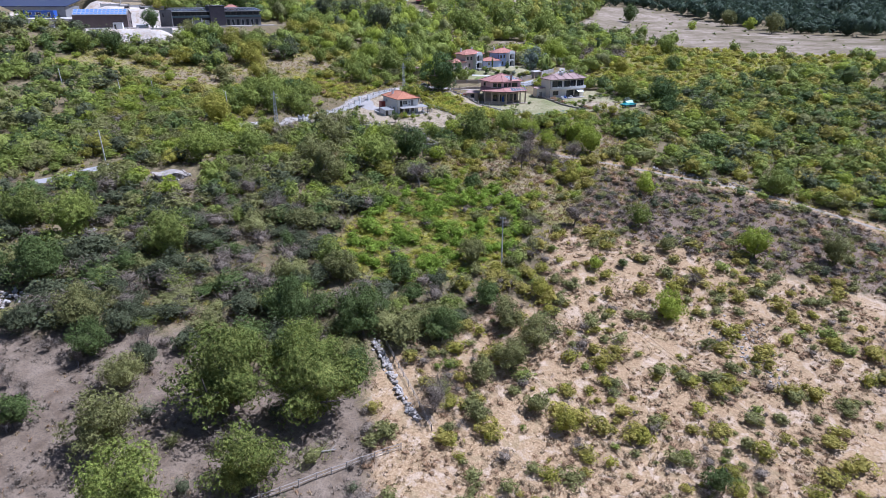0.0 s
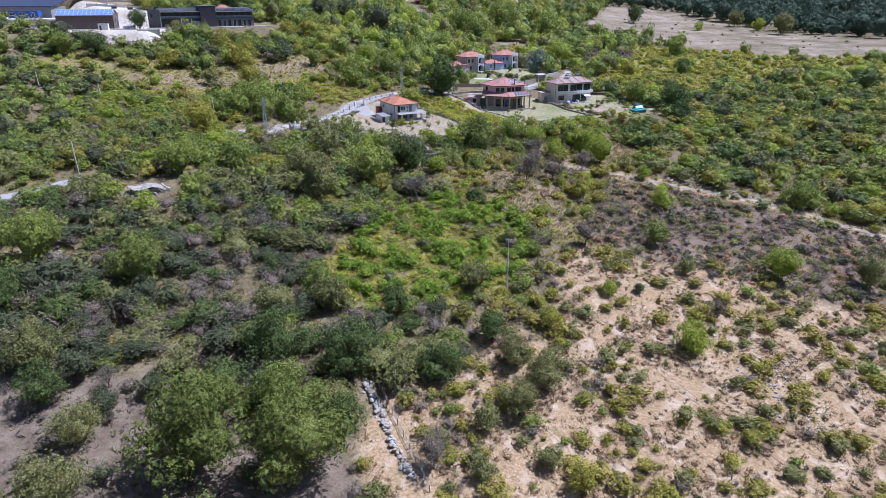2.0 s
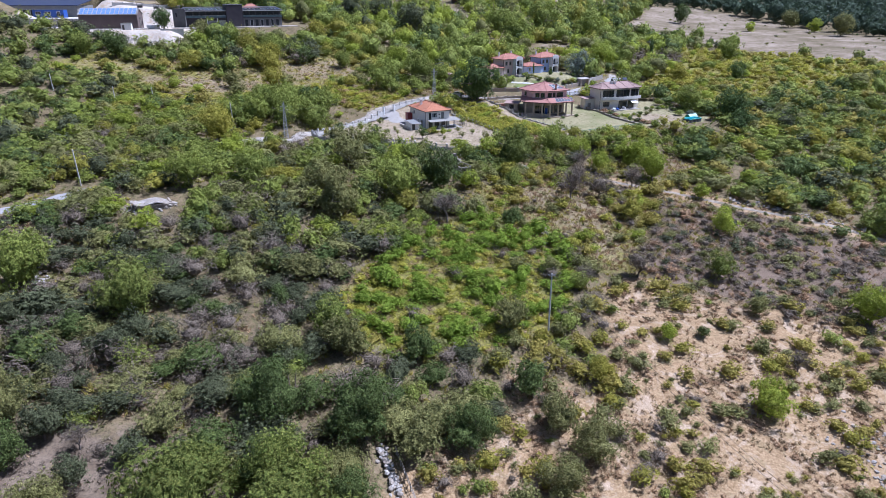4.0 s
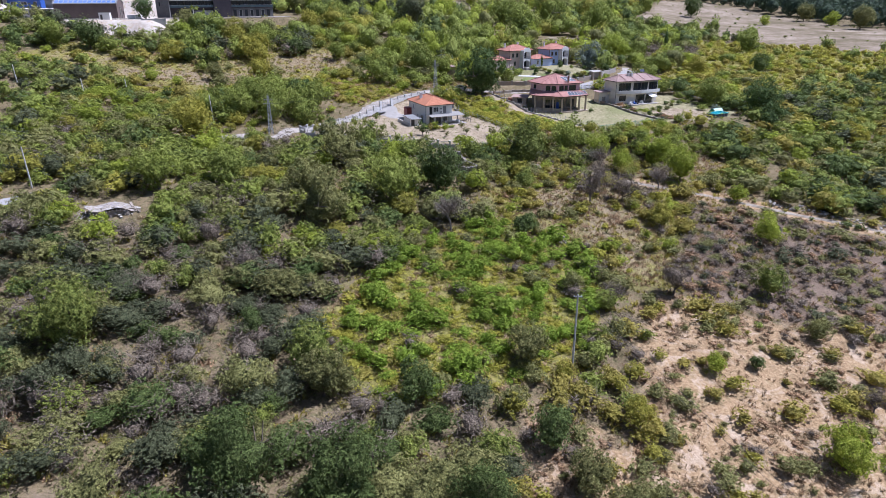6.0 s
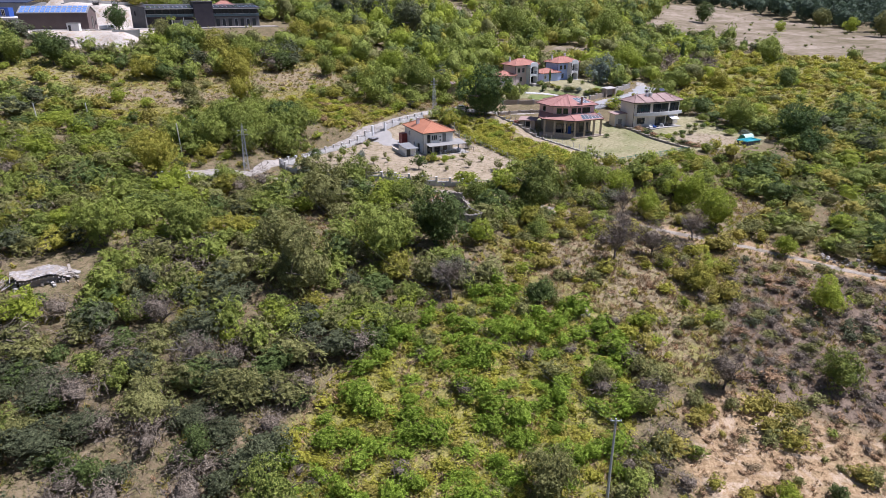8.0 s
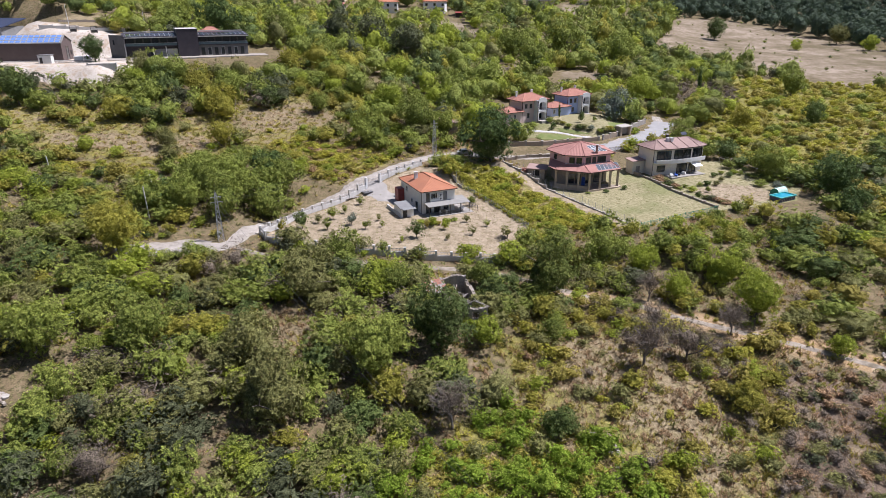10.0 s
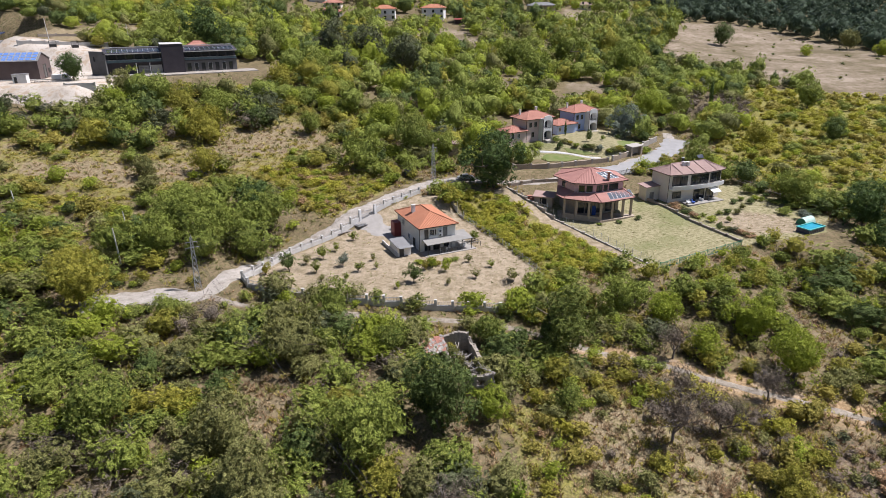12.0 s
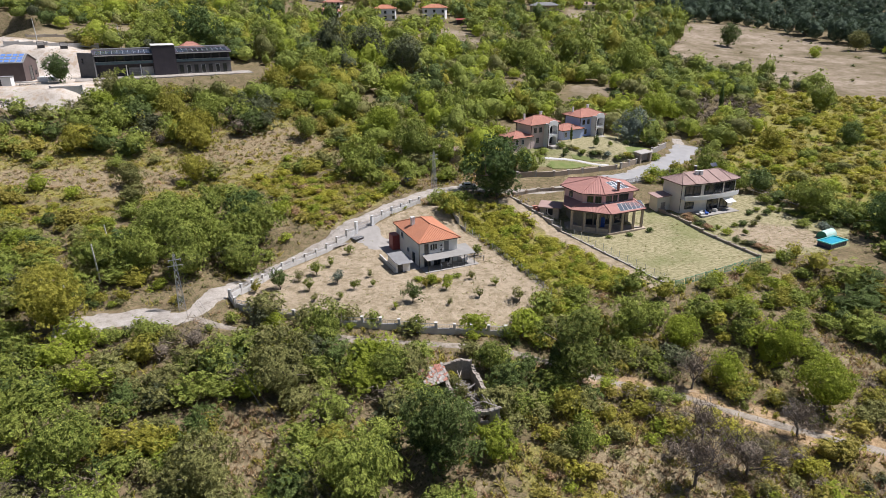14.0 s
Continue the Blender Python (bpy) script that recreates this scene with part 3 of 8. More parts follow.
def bar(a, b, r0, r1, sides=4):
    """A tapered twig: corners and faces."""
    a, b = np.array(a, float), np.array(b, float)
    d = b - a
    d /= np.linalg.norm(d) + 1e-9
    u = np.cross(d, (0.31, 0.77, 0.55))
    u /= np.linalg.norm(u)
    w = np.cross(d, u)
    ang = np.arange(sides) * 2 * math.pi / sides
    ring = np.cos(ang)[:, None] * u + np.sin(ang)[:, None] * w
    v = np.concatenate([a + ring * r0, b + ring * r1])
    f = np.array([(k, (k + 1) % sides, sides + (k + 1) % sides, sides + k) for k in range(sides)])
    return v, f


def limbs(seed, levels, first=0.34, thick=0.028, reach=0.30, split=3, lean=0.7):
    """Trunk and branches of a tree one metre high."""
    rng = np.random.default_rng(seed)
    V, F, n = [], [], 0
    todo = [(np.zeros(3), np.array([rng.uniform(-0.12, 0.12), rng.uniform(-0.12, 0.12), 1.0]), first, thick, 0)]
    while todo:
        p, d, ln, r, lv = todo.pop()
        d = d / np.linalg.norm(d)
        q = p + d * ln
        v, f = bar(p, q, r, r * 0.62, 5 if lv == 0 else 3)
        V.append(v), F.append(f + n)
        n += len(v)
        if lv < levels:
            for k in range(split if lv else split + 1):
                e = d + rng.normal(scale=lean, size=3) * np.array([1, 1, 0.55]) + np.array([0, 0, 0.12])
                start = p + d * ln * rng.uniform(0.62, 1.0)
                todo.append((start, e, ln * rng.uniform(0.55, 0.85) if lv else reach * rng.uniform(0.7, 1.15), r * 0.55, lv + 1))
    return np.concatenate(V), np.concatenate(F)


def split(geo):
    """Four-cornered faces cut into three-cornered ones."""
    f = geo[1]
    return geo[0], np.concatenate([f[:, [0, 1, 2]], f[:, [0, 2, 3]]])


def joined(a, b):
    return np.concatenate([a[0], b[0]]), np.concatenate([a[1], b[1] + len(a[0])])


FAR_BUSH = [crown(10 + k, 10, 88, 0.076, level=1, lump=(0.12, 0.26), spread=0.37, fuzz=0.08) for k in range(7)]
MID_BUSH = [crown(20 + k, 15, 320, 0.050, level=1, lump=(0.09, 0.23), spread=0.40, fuzz=0.08) for k in range(9)]
NEAR_BUSH = [crown(30 + k, 18, 1150, 0.029, level=2, lump=(0.08, 0.22), spread=0.41, core=0.76, fuzz=0.10) for k in range(8)]
LOW_BUSH = [crown(40 + k, 9, 170, 0.062, level=1, lump=(0.12, 0.26), spread=0.37, fuzz=0.08) for k in range(7)]
FAR_TREE = [crown(50 + k, 13, 100, 0.060, level=2, lump=(0.12, 0.24), spread=0.36, core=0.88, fuzz=0.05) for k in range(7)]
WOODS = [crown(55 + k, 9, 70, 0.070, level=1, lump=(0.13, 0.25), spread=0.36, core=0.88, fuzz=0.06) for k in range(7)]
TWIGGY = [joined(split((limbs(60 + k, 2, 0.16, 0.012, 0.42, 4, 0.95)[0] * np.array([1.2, 1.2, 0.95]), limbs(60 + k, 2, 0.16, 0.012, 0.42, 4, 0.95)[1])),
                 crown(65 + k, 10, 190, 0.072, level=1, lump=(0.11, 0.25), spread=0.38, core=0.6, shape=0.13, stray=0.4, fuzz=0.12)) for k in range(5)]


def tuft(seed, blades=11):
    rng = np.random.default_rng(seed)
    V = []
    for k in range(blades):
        a, t = rng.uniform(0, 2 * math.pi), rng.uniform(0.2, 1.1)
        o = np.array([rng.uniform(-0.4, 0.4), rng.uniform(-0.4, 0.4), 0])
        d = np.array([math.cos(a) * t, math.sin(a) * t, 1.0]) * rng.uniform(0.5, 1)
        w = np.array([-math.sin(a), math.cos(a), 0]) * 0.13
        V += [o - w, o + w, o + d * 0.9]
    return np.array(V), np.arange(blades * 3).reshape(-1, 3)


TUFTS = [tuft(80 + k) for k in range(6)]


def scatter(name, plants, protos, material, label, category="shrubs"):
    """Many plants joined into one mesh: rows of x, y, width, height."""
    if not len(plants):
        return
    rng = np.random.default_rng(len(plants))
    V, F, T, n = [], [], [], 0
    zs = land(plants[:, 0], plants[:, 1])
    for (x, y, w, h), z in zip(plants, zs):
        v, f = protos[rng.integers(len(protos))]
        a = rng.uniform(0, 2 * math.pi)
        c, s = math.cos(a), math.sin(a)
        e = rng.uniform(0.78, 1.3)
        p = np.stack([(v[:, 0] * c * e - v[:, 1] * s / e) * w + x, (v[:, 0] * s * e + v[:, 1] * c / e) * w + y, v[:, 2] * h + z - 0.06 * h], 1)
        V.append(p), F.append(f + n), T.append(np.full(len(v), rng.random()))
        n += len(v)
    me = quads(name, np.concatenate(V), np.concatenate(F), material, np.concatenate(T))
    tagged(new(name, me), label, category, kind="stuff")


def sprinkle(seed, x0, x1, y0, y1, step, jitter=0.85):
    """A loose grid of places."""
    rng = np.random.default_rng(seed)
    gx, gy = np.meshgrid(np.arange(x0, x1, step), np.arange(y0, y1, step))
    x = gx.ravel() + rng.uniform(-jitter, jitter, gx.size) * step
    y = gy.ravel() + rng.uniform(-jitter, jitter, gy.size) * step
    return x, y, rng


# cloud shade is put into colour: some lower-left trees take darker kinds
TREES = {
    "walnut": [(-26.4, 69.2, 11.1), (9.4, 201.2, 13), (-19.2, 83.4, 14.4), (-31.9, 82.9, 15.9), (-33.3, 90.3, 10.4), (-87.7, 129.7, 10.6), (-55.8, 124.1, 11.5)],
    "green": [(-38.4, 62.2, 12.9), (95.4, 178.3, 8.8), (-22.3, 93.7, 10.8), (-22.4, 124.5, 8.6), (-76.9, 128.9, 11.9), (-17.8, 174.8, 11.5), (20.8, 212.1, 9.3), (-27.5, 205.3, 7.7), (-65.5, 172.4, 10.4), (123.4, 369.2, 13.1), (75.4, 269.8, 10.2), (63.5, 283.9, 5.7), (-81.2, 296.8, 12), (-63.9, 229.2, 11.8), (-57.7, 233.1, 12.1), (-50.2, 239.3, 11.7), (-141.7, 267.3, 9.8), (49.6, 153.3, 6.3), (-52.6, 175.5, 10.4), (-54.6, 200.6, 5.5), (-65.8, 220.8, 11.1), (-57.7, 222.3, 11.2), (-49.3, 230, 13), (9.1, 291.6, 8.5), (-34.3, 277.7, 13)],
    "green_": [(-22.8, 293.1, 14), (-99.8, 302.1, 11.4), (36.9, 430.9, 20.8), (20.9, 392.2, 17.3), (12.7, 411.8, 17.3), (63.1, 419.5, 18.8), (-2.1, 200.6, 6.3), (9.1, 186.5, 5.1), (-16.7, 196.2, 6.9), (-54.2, 299, 8.1), (-13.4, 292, 9.3), (57, 291.7, 10.7), (1.7, 351.7, 12.1), (-13.7, 335.4, 13.2), (-124.5, 366, 15), (-88.2, 377, 15.4), (-64.1, 349.2, 13.9)],
    "olive": [ (-46.7, 73.3, 10.7), (-49.3, 86.3, 7), (-62.5, 99.2, 9.6), (12.7, 110, 6.7), (17.4, 105.1, 7.5), (6, 85.6, 4.4), (6.5, 95, 5), (15.4, 89.2, 4.6), (93.8, 143.2, 8.3), (12.2, 98.5, 6.9), (53.3, 142.7, 3.9), (6.6, 130.9, 7), (-31, 193.6, 11.3), (-84.5, 257.4, 7.2), (15.3, 149, 3.9), (-20.7, 119.9, 7.6), (-113.2, 305.6, 10), (-30.5, 164.2, 12.6), (-35.5, 173.8, 10.2), (242, 498, 16), (235, 561, 14)],
    "dark": [(-26.6, 105.4, 11.2), (-14.3, 104, 11.1), (-14.1, 92.1, 7), (-75.7, 110, 11.4), (-9.3, 181.8, 11.8), (-60.4, 76, 6.3), (-57.3, 92.5, 7.3), (40.9, 134.5, 2.8), (40.6, 76.5, 5), (-0.1, 104.7, 7.7), (9.2, 116, 6.3), (-131.8, 270.5, 11.2), (8.3, 165.8, 5.4), (-8.7, 120.7, 6.4), (151.7, 554, 15.5), (113.2, 327.2, 9)],
    "bright": [(43.2, 208.6, 9.2), (74.8, 143.1, 8.7), (46.5, 117.6, 7.5), (34.1, 132.8, 3.5), (57, 172.5, 7), (28.5, 209.9, 7.2), (46.3, 198.4, 9.7), (56.6, 189.4, 5.2), (32.9, 202, 5.9), (-32.5, 306.5, 11.7), (-19.9, 420.3, 15.2), (57.6, 351.9, 12), (194, 527, 8.5), (240, 530, 11)],
    "grey": [(-1.1, 87.1, 7.3), (30.3, 184.9, 7.8), (32.7, 151.1, 7.3), (-47, 152, 7.1)],
    "yellow": [(19.4, 85.3, 4.6), (20.3, 120.9, 4.7), (-90.9, 298.7, 12.1), (35.9, 174.1, 6), (-69.5, 201.9, 12), (-72.6, 263.5, 8.1), (-71.5, 332.7, 11.6), (-77.9, 283.2, 11.9), (86.3, 319.8, 8.7)],
    "greydark": [(-51.2, 393.6, 17.5), (-33.6, 381.4, 17.9), (-66.5, 389.4, 18.4), (-43.3, 95.9, 5.2), (-48.2, 91.6, 4.6), (-55, 97.4, 6.2), (-62.4, 101.6, 6.4), (-70.5, 96.5, 6.0)],
    "deep": [(0.3, 272.6, 17.5), (84.4, 243.4, 9.0), (85.5, 255.0, 13.0), (-110.2, 366.7, 19), (-131, 310, 9.5)],
    "silver": [(44.2, 322.5, 12.5)],
    "dead": [(-62, 82, 3.6), (-65.4, 83.6, 3.0), (-41.6, 74, 2.6), (-60.8, 75, 4.0), (-58, 89.4, 3.8), (-50, 96.6, 4.2), (54.6, 127.6, 4.6), (-5.9, 165.6, 7.8), (23.1, 182.3, 8.8), (21.4, 145.8, 5), (27.9, 200.8, 6.7), (26.3, 190.1, 6.8), (40, 192.6, 6.2), (-38.3, 143.5, 6.6)],
}

TREE_SPOTS = [(s.strip("_"), *row) for s, rows in TREES.items() for row in rows]
# no wild plants inside; some outlines clear the camera's line to houses
KEPT_CLEAR = [[(-83, 99), (-73, 99), (-72, 110), (-82, 110)], [(-27, 228), (-8, 226), (-4, 252), (-24, 256)], [(8, 250), (38, 250), (38, 276), (8, 278)], [(36, 262), (66, 262), (66, 286), (36, 286)], [(2, 300), (40, 300), (40, 336), (2, 336)],
         [(-128, 312), (-94, 318), (-78, 342), (-90, 350), (-130, 336)], [(-205, 298), (-134, 298), (-120, 322), (-130, 345), (-205, 340)], [(-6.5, 184), (0.5, 184), (-3.5, 201), (-13, 201), (-13, 194)], [(-75.5, 154), (-64, 154), (-63, 168), (-75.5, 168)], [(-260, 300), (-143, 297), (-143, 340), (-178, 372), (-260, 372)], [(2, 277), (20, 283), (34, 292), (38, 302), (30, 302), (2, 292)],
         [(-80, 520), (-18, 520), (-18, 572), (-80, 572)], [(-116, 505), (-82, 505), (-86, 592), (-128, 592)], [(24, 570), (66, 570), (60, 622), (26, 622)], [(-108, 526), (-88, 526), (-88, 542), (-108, 542)], [(-143, 296), (-112, 300), (-80, 330), (-70, 352), (-76, 360), (-150, 345)]]


def free(x, y, margin=0.0, trees=True):
    """Where a wild plant may stand."""
    # plants only stand within the camera's field of view
    ok = (x < 0.76 * y + 14) & (x > -0.82 * y - 14)
    for p in (YARD_ONE, YARD_TWO, YARD_THREE, GARDEN_FOUR, DIRT_STRIP, UPPER_PLOT, WORKS_YARD, *KEPT_CLEAR):
        ok &= ~inside(p, x, y)
    ok &= near_line(ROAD_LINE, x, y) > 2.9 + 0.3 * margin
    ok &= near_line([(20, 282), (41, 298), (56.5, 313.5), (59, 322)], x, y) > 6.0 + margin
    ok &= near_line(PATH_LINE, x, y) > 1.1 + 0.3 * margin
    ok &= near_line([(-12.2, 102.5), (-8.9, 95.1), (-3.0, 83.4)], x, y) > 3.2 + 0.3 * margin
    ok &= near_line(LANE_LINE, x, y) > 2.4 + 0.3 * margin
    for p in CLEARINGS:
        ok &= ~inside(p, x, y)
    if trees:
        for s, a, b, d in TREE_SPOTS:
            ok &= np.hypot(x - a, y - b) > 0.36 * d
    ok &= near_line(JUNCTION, x, y) > 3.9 + 0.3 * margin
    ok &= ~inside([(60, 240), (74, 236), (82, 250), (80, 258), (66, 262)], x, y)
    return ok


ZONES = [
    # outline, spacing, widths, heights to widths, kinds and their shares, prototypes
    ("bare", BARE_SLOPE, 2.1, (1.3, 5.0), 0.66, {"olive": 0.34, "weeds": 0.28, "green": 0.05, "yellow": 0.17, "grey": 0.16}, LOW_BUSH, 0.8),
    ("vine", VINE_PATCH, 3.0, (2.8, 5.6), 0.78, {"vine": 0.88, "olive": 0.08, "grey": 0.04}, LOW_BUSH, 0.8),
    ("vine", VINE_PATCH, 1.9, (1.8, 3.6), 0.36, {"lush": 0.42, "vine": 0.40, "weeds": 0.18}, LOW_BUSH, 0.85),
    ("flat", LUSH_FLATS[0], 2.0, (1.6, 4.2), 0.5, {"lush": 0.45, "weeds": 0.25, "bright": 0.3}, LOW_BUSH, 0.85),
    ("flat", LUSH_FLATS[1], 2.1, (1.7, 4.4), 0.55, {"lush": 0.40, "weeds": 0.2, "bright": 0.3, "rust": 0.1}, LOW_BUSH, 0.85),
    ("acacia", ACACIAS, 4.6, (6.0, 10.0), 1.0, {"green": 0.48, "bright": 0.06, "olive": 0.14, "deep": 0.2, "dark": 0.12}, MID_BUSH, 0.92),
    ("row", TREE_ROW, 4.8, (5.0, 10.5), 0.95, {"green": 0.36, "dark": 0.24, "yellow": 0.2, "grey": 0.08, "greydark": 0.12}, MID_BUSH, 0.9),
    ("brush", GREY_PATCH, 2.5, (2.6, 5.4), 0.75, {"grey": 0.86, "olive": 0.14}, TWIGGY, 0.92),
    ("brown", BROWN_SLOPE, 1.9, (1.9, 4.2), 0.6, {"grey": 0.62, "rust": 0.12, "olive": 0.16, "greydark": 0.10}, LOW_BUSH, 0.9),
    ("meadow", MEADOW, 2.2, (1.9, 5.2), 0.7, {"olive": 0.18, "grey": 0.08, "weeds": 0.34, "lush": 0.14, "yellow": 0.10, "bright": 0.12, "rust": 0.04}, LOW_BUSH, 0.66),
    ("shaded_soil", SHADED_SLOPE, 5.2, (2.0, 6.0), 0.8, {"grey": 0.55, "olive": 0.15, "greydark": 0.3}, TWIGGY, 0.7),
    ("terrace", TERRACES, 3.6, (1.8, 7.0), 0.7, {"green": 0.3, "bright": 0.2, "weeds": 0.28, "lush": 0.10, "olive": 0.12}, MID_BUSH, 0.36),
    ("weeds", WEEDS_STRIP, 1.5, (1.5, 3.8), 0.62, {"lush": 0.75, "bright": 0.25}, LOW_BUSH, 0.95),
    ("field", FIELD, 12.0, (1.4, 3.6), 0.6, {"green": 0.3, "dark": 0.4, "olive": 0.3}, FAR_BUSH, 0.3),
    ("hedge", HEDGE_ROW, 4.6, (5.0, 10.5), 0.95, {"green": 0.4, "dark": 0.3, "olive": 0.2, "greydark": 0.1}, FAR_TREE, 0.95),
    ("brush", GREY_BRUSH, 3.6, (4.0, 7.5), 0.8, {"grey": 0.85, "olive": 0.15}, TWIGGY, 0.95),
    ("grove", GOLDEN, 11.0, (5.0, 10.0), 0.95, {"green": 0.55, "dark": 0.15, "olive": 0.10, "bright": 0.20}, FAR_TREE, 0.36),
    ("grove", TERRACES, 11.0, (5.0, 9.5), 0.9, {"green": 0.6, "bright": 0.2, "olive": 0.2}, MID_BUSH, 0.5),
    ("golden", GOLDEN, 2.9, (2.0, 5.6), 0.68, {"lush": 0.44, "weeds": 0.30, "yellow": 0.08, "green": 0.08, "bright": 0.10}, FAR_BUSH, 0.82),
]
SCRUB = [
    # x0, x1, y0, y1, spacing, widths, shares, prototypes, share of places taken
    # the first three rows carry cloud shade as a larger share of dark kinds
    (-62, 4, 78, 140, 3.7, (4.6, 9.4), {"green": 0.07, "olive": 0.20, "greydark": 0.25, "dark": 0.14, "grey": 0.34}, NEAR_BUSH, 0.97),
    (-62, 4, 140, 152, 3.3, (4.4, 8.8), {"green": 0.07, "olive": 0.20, "greydark": 0.25, "dark": 0.14, "grey": 0.34}, MID_BUSH, 0.95),
    (-105, -62, 78, 152, 3.4, (4.4, 8.8), {"green": 0.07, "olive": 0.20, "greydark": 0.25, "dark": 0.14, "grey": 0.34}, MID_BUSH, 0.95),
    (-110, 34, 152, 212, 3.3, (4.2, 8.6), {"green": 0.36, "bright": 0.14, "olive": 0.20, "greydark": 0.07, "dark": 0.08, "grey": 0.08, "yellow": 0.07}, MID_BUSH, 0.95),
    (4, 62, 120, 212, 2.9, (3.0, 6.6), {"green": 0.18, "olive": 0.26, "greydark": 0.04, "grey": 0.16, "yellow": 0.14, "weeds": 0.22}, MID_BUSH, 0.9),
    (62, 190, 165, 300, 4.0, (4.4, 9.0), {"green": 0.36, "dark": 0.18, "olive": 0.14, "greydark": 0.06, "yellow": 0.12, "bright": 0.06, "weeds": 0.08}, FAR_BUSH, 0.96),
    (34, 62, 212, 300, 3.0, (2.6, 5.6), {"green": 0.45, "bright": 0.25, "yellow": 0.3}, MID_BUSH, 0.92),
    (-190, -110, 80, 300, 4.6, (5.0, 9.5), {"green": 0.50, "olive": 0.22, "dark": 0.14, "greydark": 0.14}, FAR_BUSH, 0.95),
    (-110, 34, 212, 330, 3.6, (3.4, 8.0), {"green": 0.36, "bright": 0.24, "yellow": 0.16, "olive": 0.12, "dark": 0.04, "weeds": 0.08}, MID_BUSH, 0.92),
    (-260, 190, 300, 460, 5.2, (5.5, 12.5), {"green": 0.42, "bright": 0.18, "olive": 0.14, "yellow": 0.10, "dark": 0.14, "greydark": 0.02}, FAR_TREE, 0.80),
    (-330, 150, 460, 720, 9.4, (8.0, 17.5), {"green": 0.46, "bright": 0.10, "olive": 0.18, "yellow": 0.04, "dark": 0.22}, WOODS, 0.88),
    (190, 760, 400, 900, 12.0, (12.0, 22.0), {"forest": 1.0}, WOODS, 0.96),
    (150, 190, 640, 900, 12.0, (12.0, 22.0), {"forest": 1.0}, WOODS, 0.96),
    (-330, 150, 720, 860, 15.0, (13.0, 22.0), {"forest": 0.6, "dark": 0.4}, WOODS, 0.98),
    (190, 520, 120, 420, 8.0, (5.0, 9.5), {"green": 0.4, "dark": 0.35, "olive": 0.25}, WOODS, 0.92),
]
WORDS = {"lush": "lush yellow-green", "green": "green-leaved", "olive": "olive-green", "greydark": "dull grey-green", "dark": "dark green", "grey": "bare grey-brown", "yellow": "yellowish green", "vine": "bright green climbing",
         "rust": "rust-brown dried", "weeds": "yellow-green weedy", "bright": "light green", "forest": "dark forest", "deep": "deep green", "straw": "straw-coloured", "walnut": "yellowing green", "silver": "silvery", "dead": "leafless dead"}
BATCH, SINGLES = {}, []


def fill(tag, x, y, rng, widths, tall, shares, protos):
    kinds = list(shares)
    p = np.array(list(shares.values()))
    kind = rng.choice(len(kinds), len(x), p=p / p.sum())
    w = widths[0] + (widths[1] - widths[0]) * rng.random(len(x)) ** 1.6
    gap = np.minimum.reduce([near_line(ROAD_LINE, x, y) - 2.2, near_line(PATH_LINE, x, y) - 0.9 * (np.sin(x * 0.21) > 0.1), near_line(LANE_LINE, x, y) - 1.7, near_line(JUNCTION, x, y) - 3.2])
    w = np.minimum(w, np.maximum(1.3, 1.7 * gap))
    h = w * tall * rng.uniform(0.8, 1.2, len(x))
    if tag == "bare":
        single = np.flatnonzero(w > 1.7)[:290]
        for q in single:
            SINGLES.append((kinds[kind[q]], x[q], y[q], w[q], h[q]))
        kind[single] = -1
    for k, name in enumerate(kinds):
        pro = TWIGGY if name == "grey" and any(protos is q for q in (NEAR_BUSH, MID_BUSH, LOW_BUSH)) else protos
        rows = np.stack([x, y, w, h], 1)[kind == k]
        BATCH.setdefault((name, [id(q) for q in (LOW_BUSH, MID_BUSH, FAR_BUSH, FAR_TREE, TWIGGY, WOODS, NEAR_BUSH)].index(id(pro))), []).append(rows)


def in_zone(x, y):
    z = np.zeros(x.shape, bool)
    for zone in ZONES:
        z |= inside(zone[1], x, y)
    return z


for k, (tag, poly, step, widths, tall, shares, protos, share) in enumerate(ZONES):
    px, py = [p[0] for p in poly], [p[1] for p in poly]
    x, y, rng = sprinkle(100 + k, min(px), max(px), min(py), max(py), step)
    ok = inside(poly, x, y) & free(x, y) & (y > 52) & (rng.random(len(x)) < share)
    clump = np.sin(x * 0.22 + 1.7 * np.sin(y * 0.13)) * np.sin(y * 0.19 + 1.3 * np.sin(x * 0.11))
    if tag in ("terrace", "grove"):
        for p in (*OPEN_STRAW, *LUSH_FLATS, ACACIAS, TREE_ROW):
            ok &= ~inside(p, x, y)
    if tag == "bare":
        ok &= (clump + 0.5 * np.sin(x * 0.63 + 2 * np.sin(y * 0.4)) > 0.05) | (rng.random(len(x)) < 0.22)
    ok &= (clump > -0.45) | (rng.random(len(x)) < 0.45) | (tag in ("vine", "weeds", "flat", "acacia", "row"))
    fill(tag, x[ok], y[ok], rng, widths, tall, shares, protos)
for k, (x0, x1, y0, y1, step, widths, shares, protos, share) in enumerate(SCRUB):
    x, y, rng = sprinkle(200 + k, x0, x1, y0, y1, step)
    ok = free(x, y, 0.6) & ~in_zone(x, y) & (opening(x, y) < 0.5) & (rng.random(len(x)) < share)
    fill("scrub", x[ok], y[ok], rng, widths, 1.0 if protos is FAR_TREE or protos is WOODS else 0.78, shares, protos)
PROTOS = [LOW_BUSH, MID_BUSH, FAR_BUSH, FAR_TREE, TWIGGY, WOODS, NEAR_BUSH]
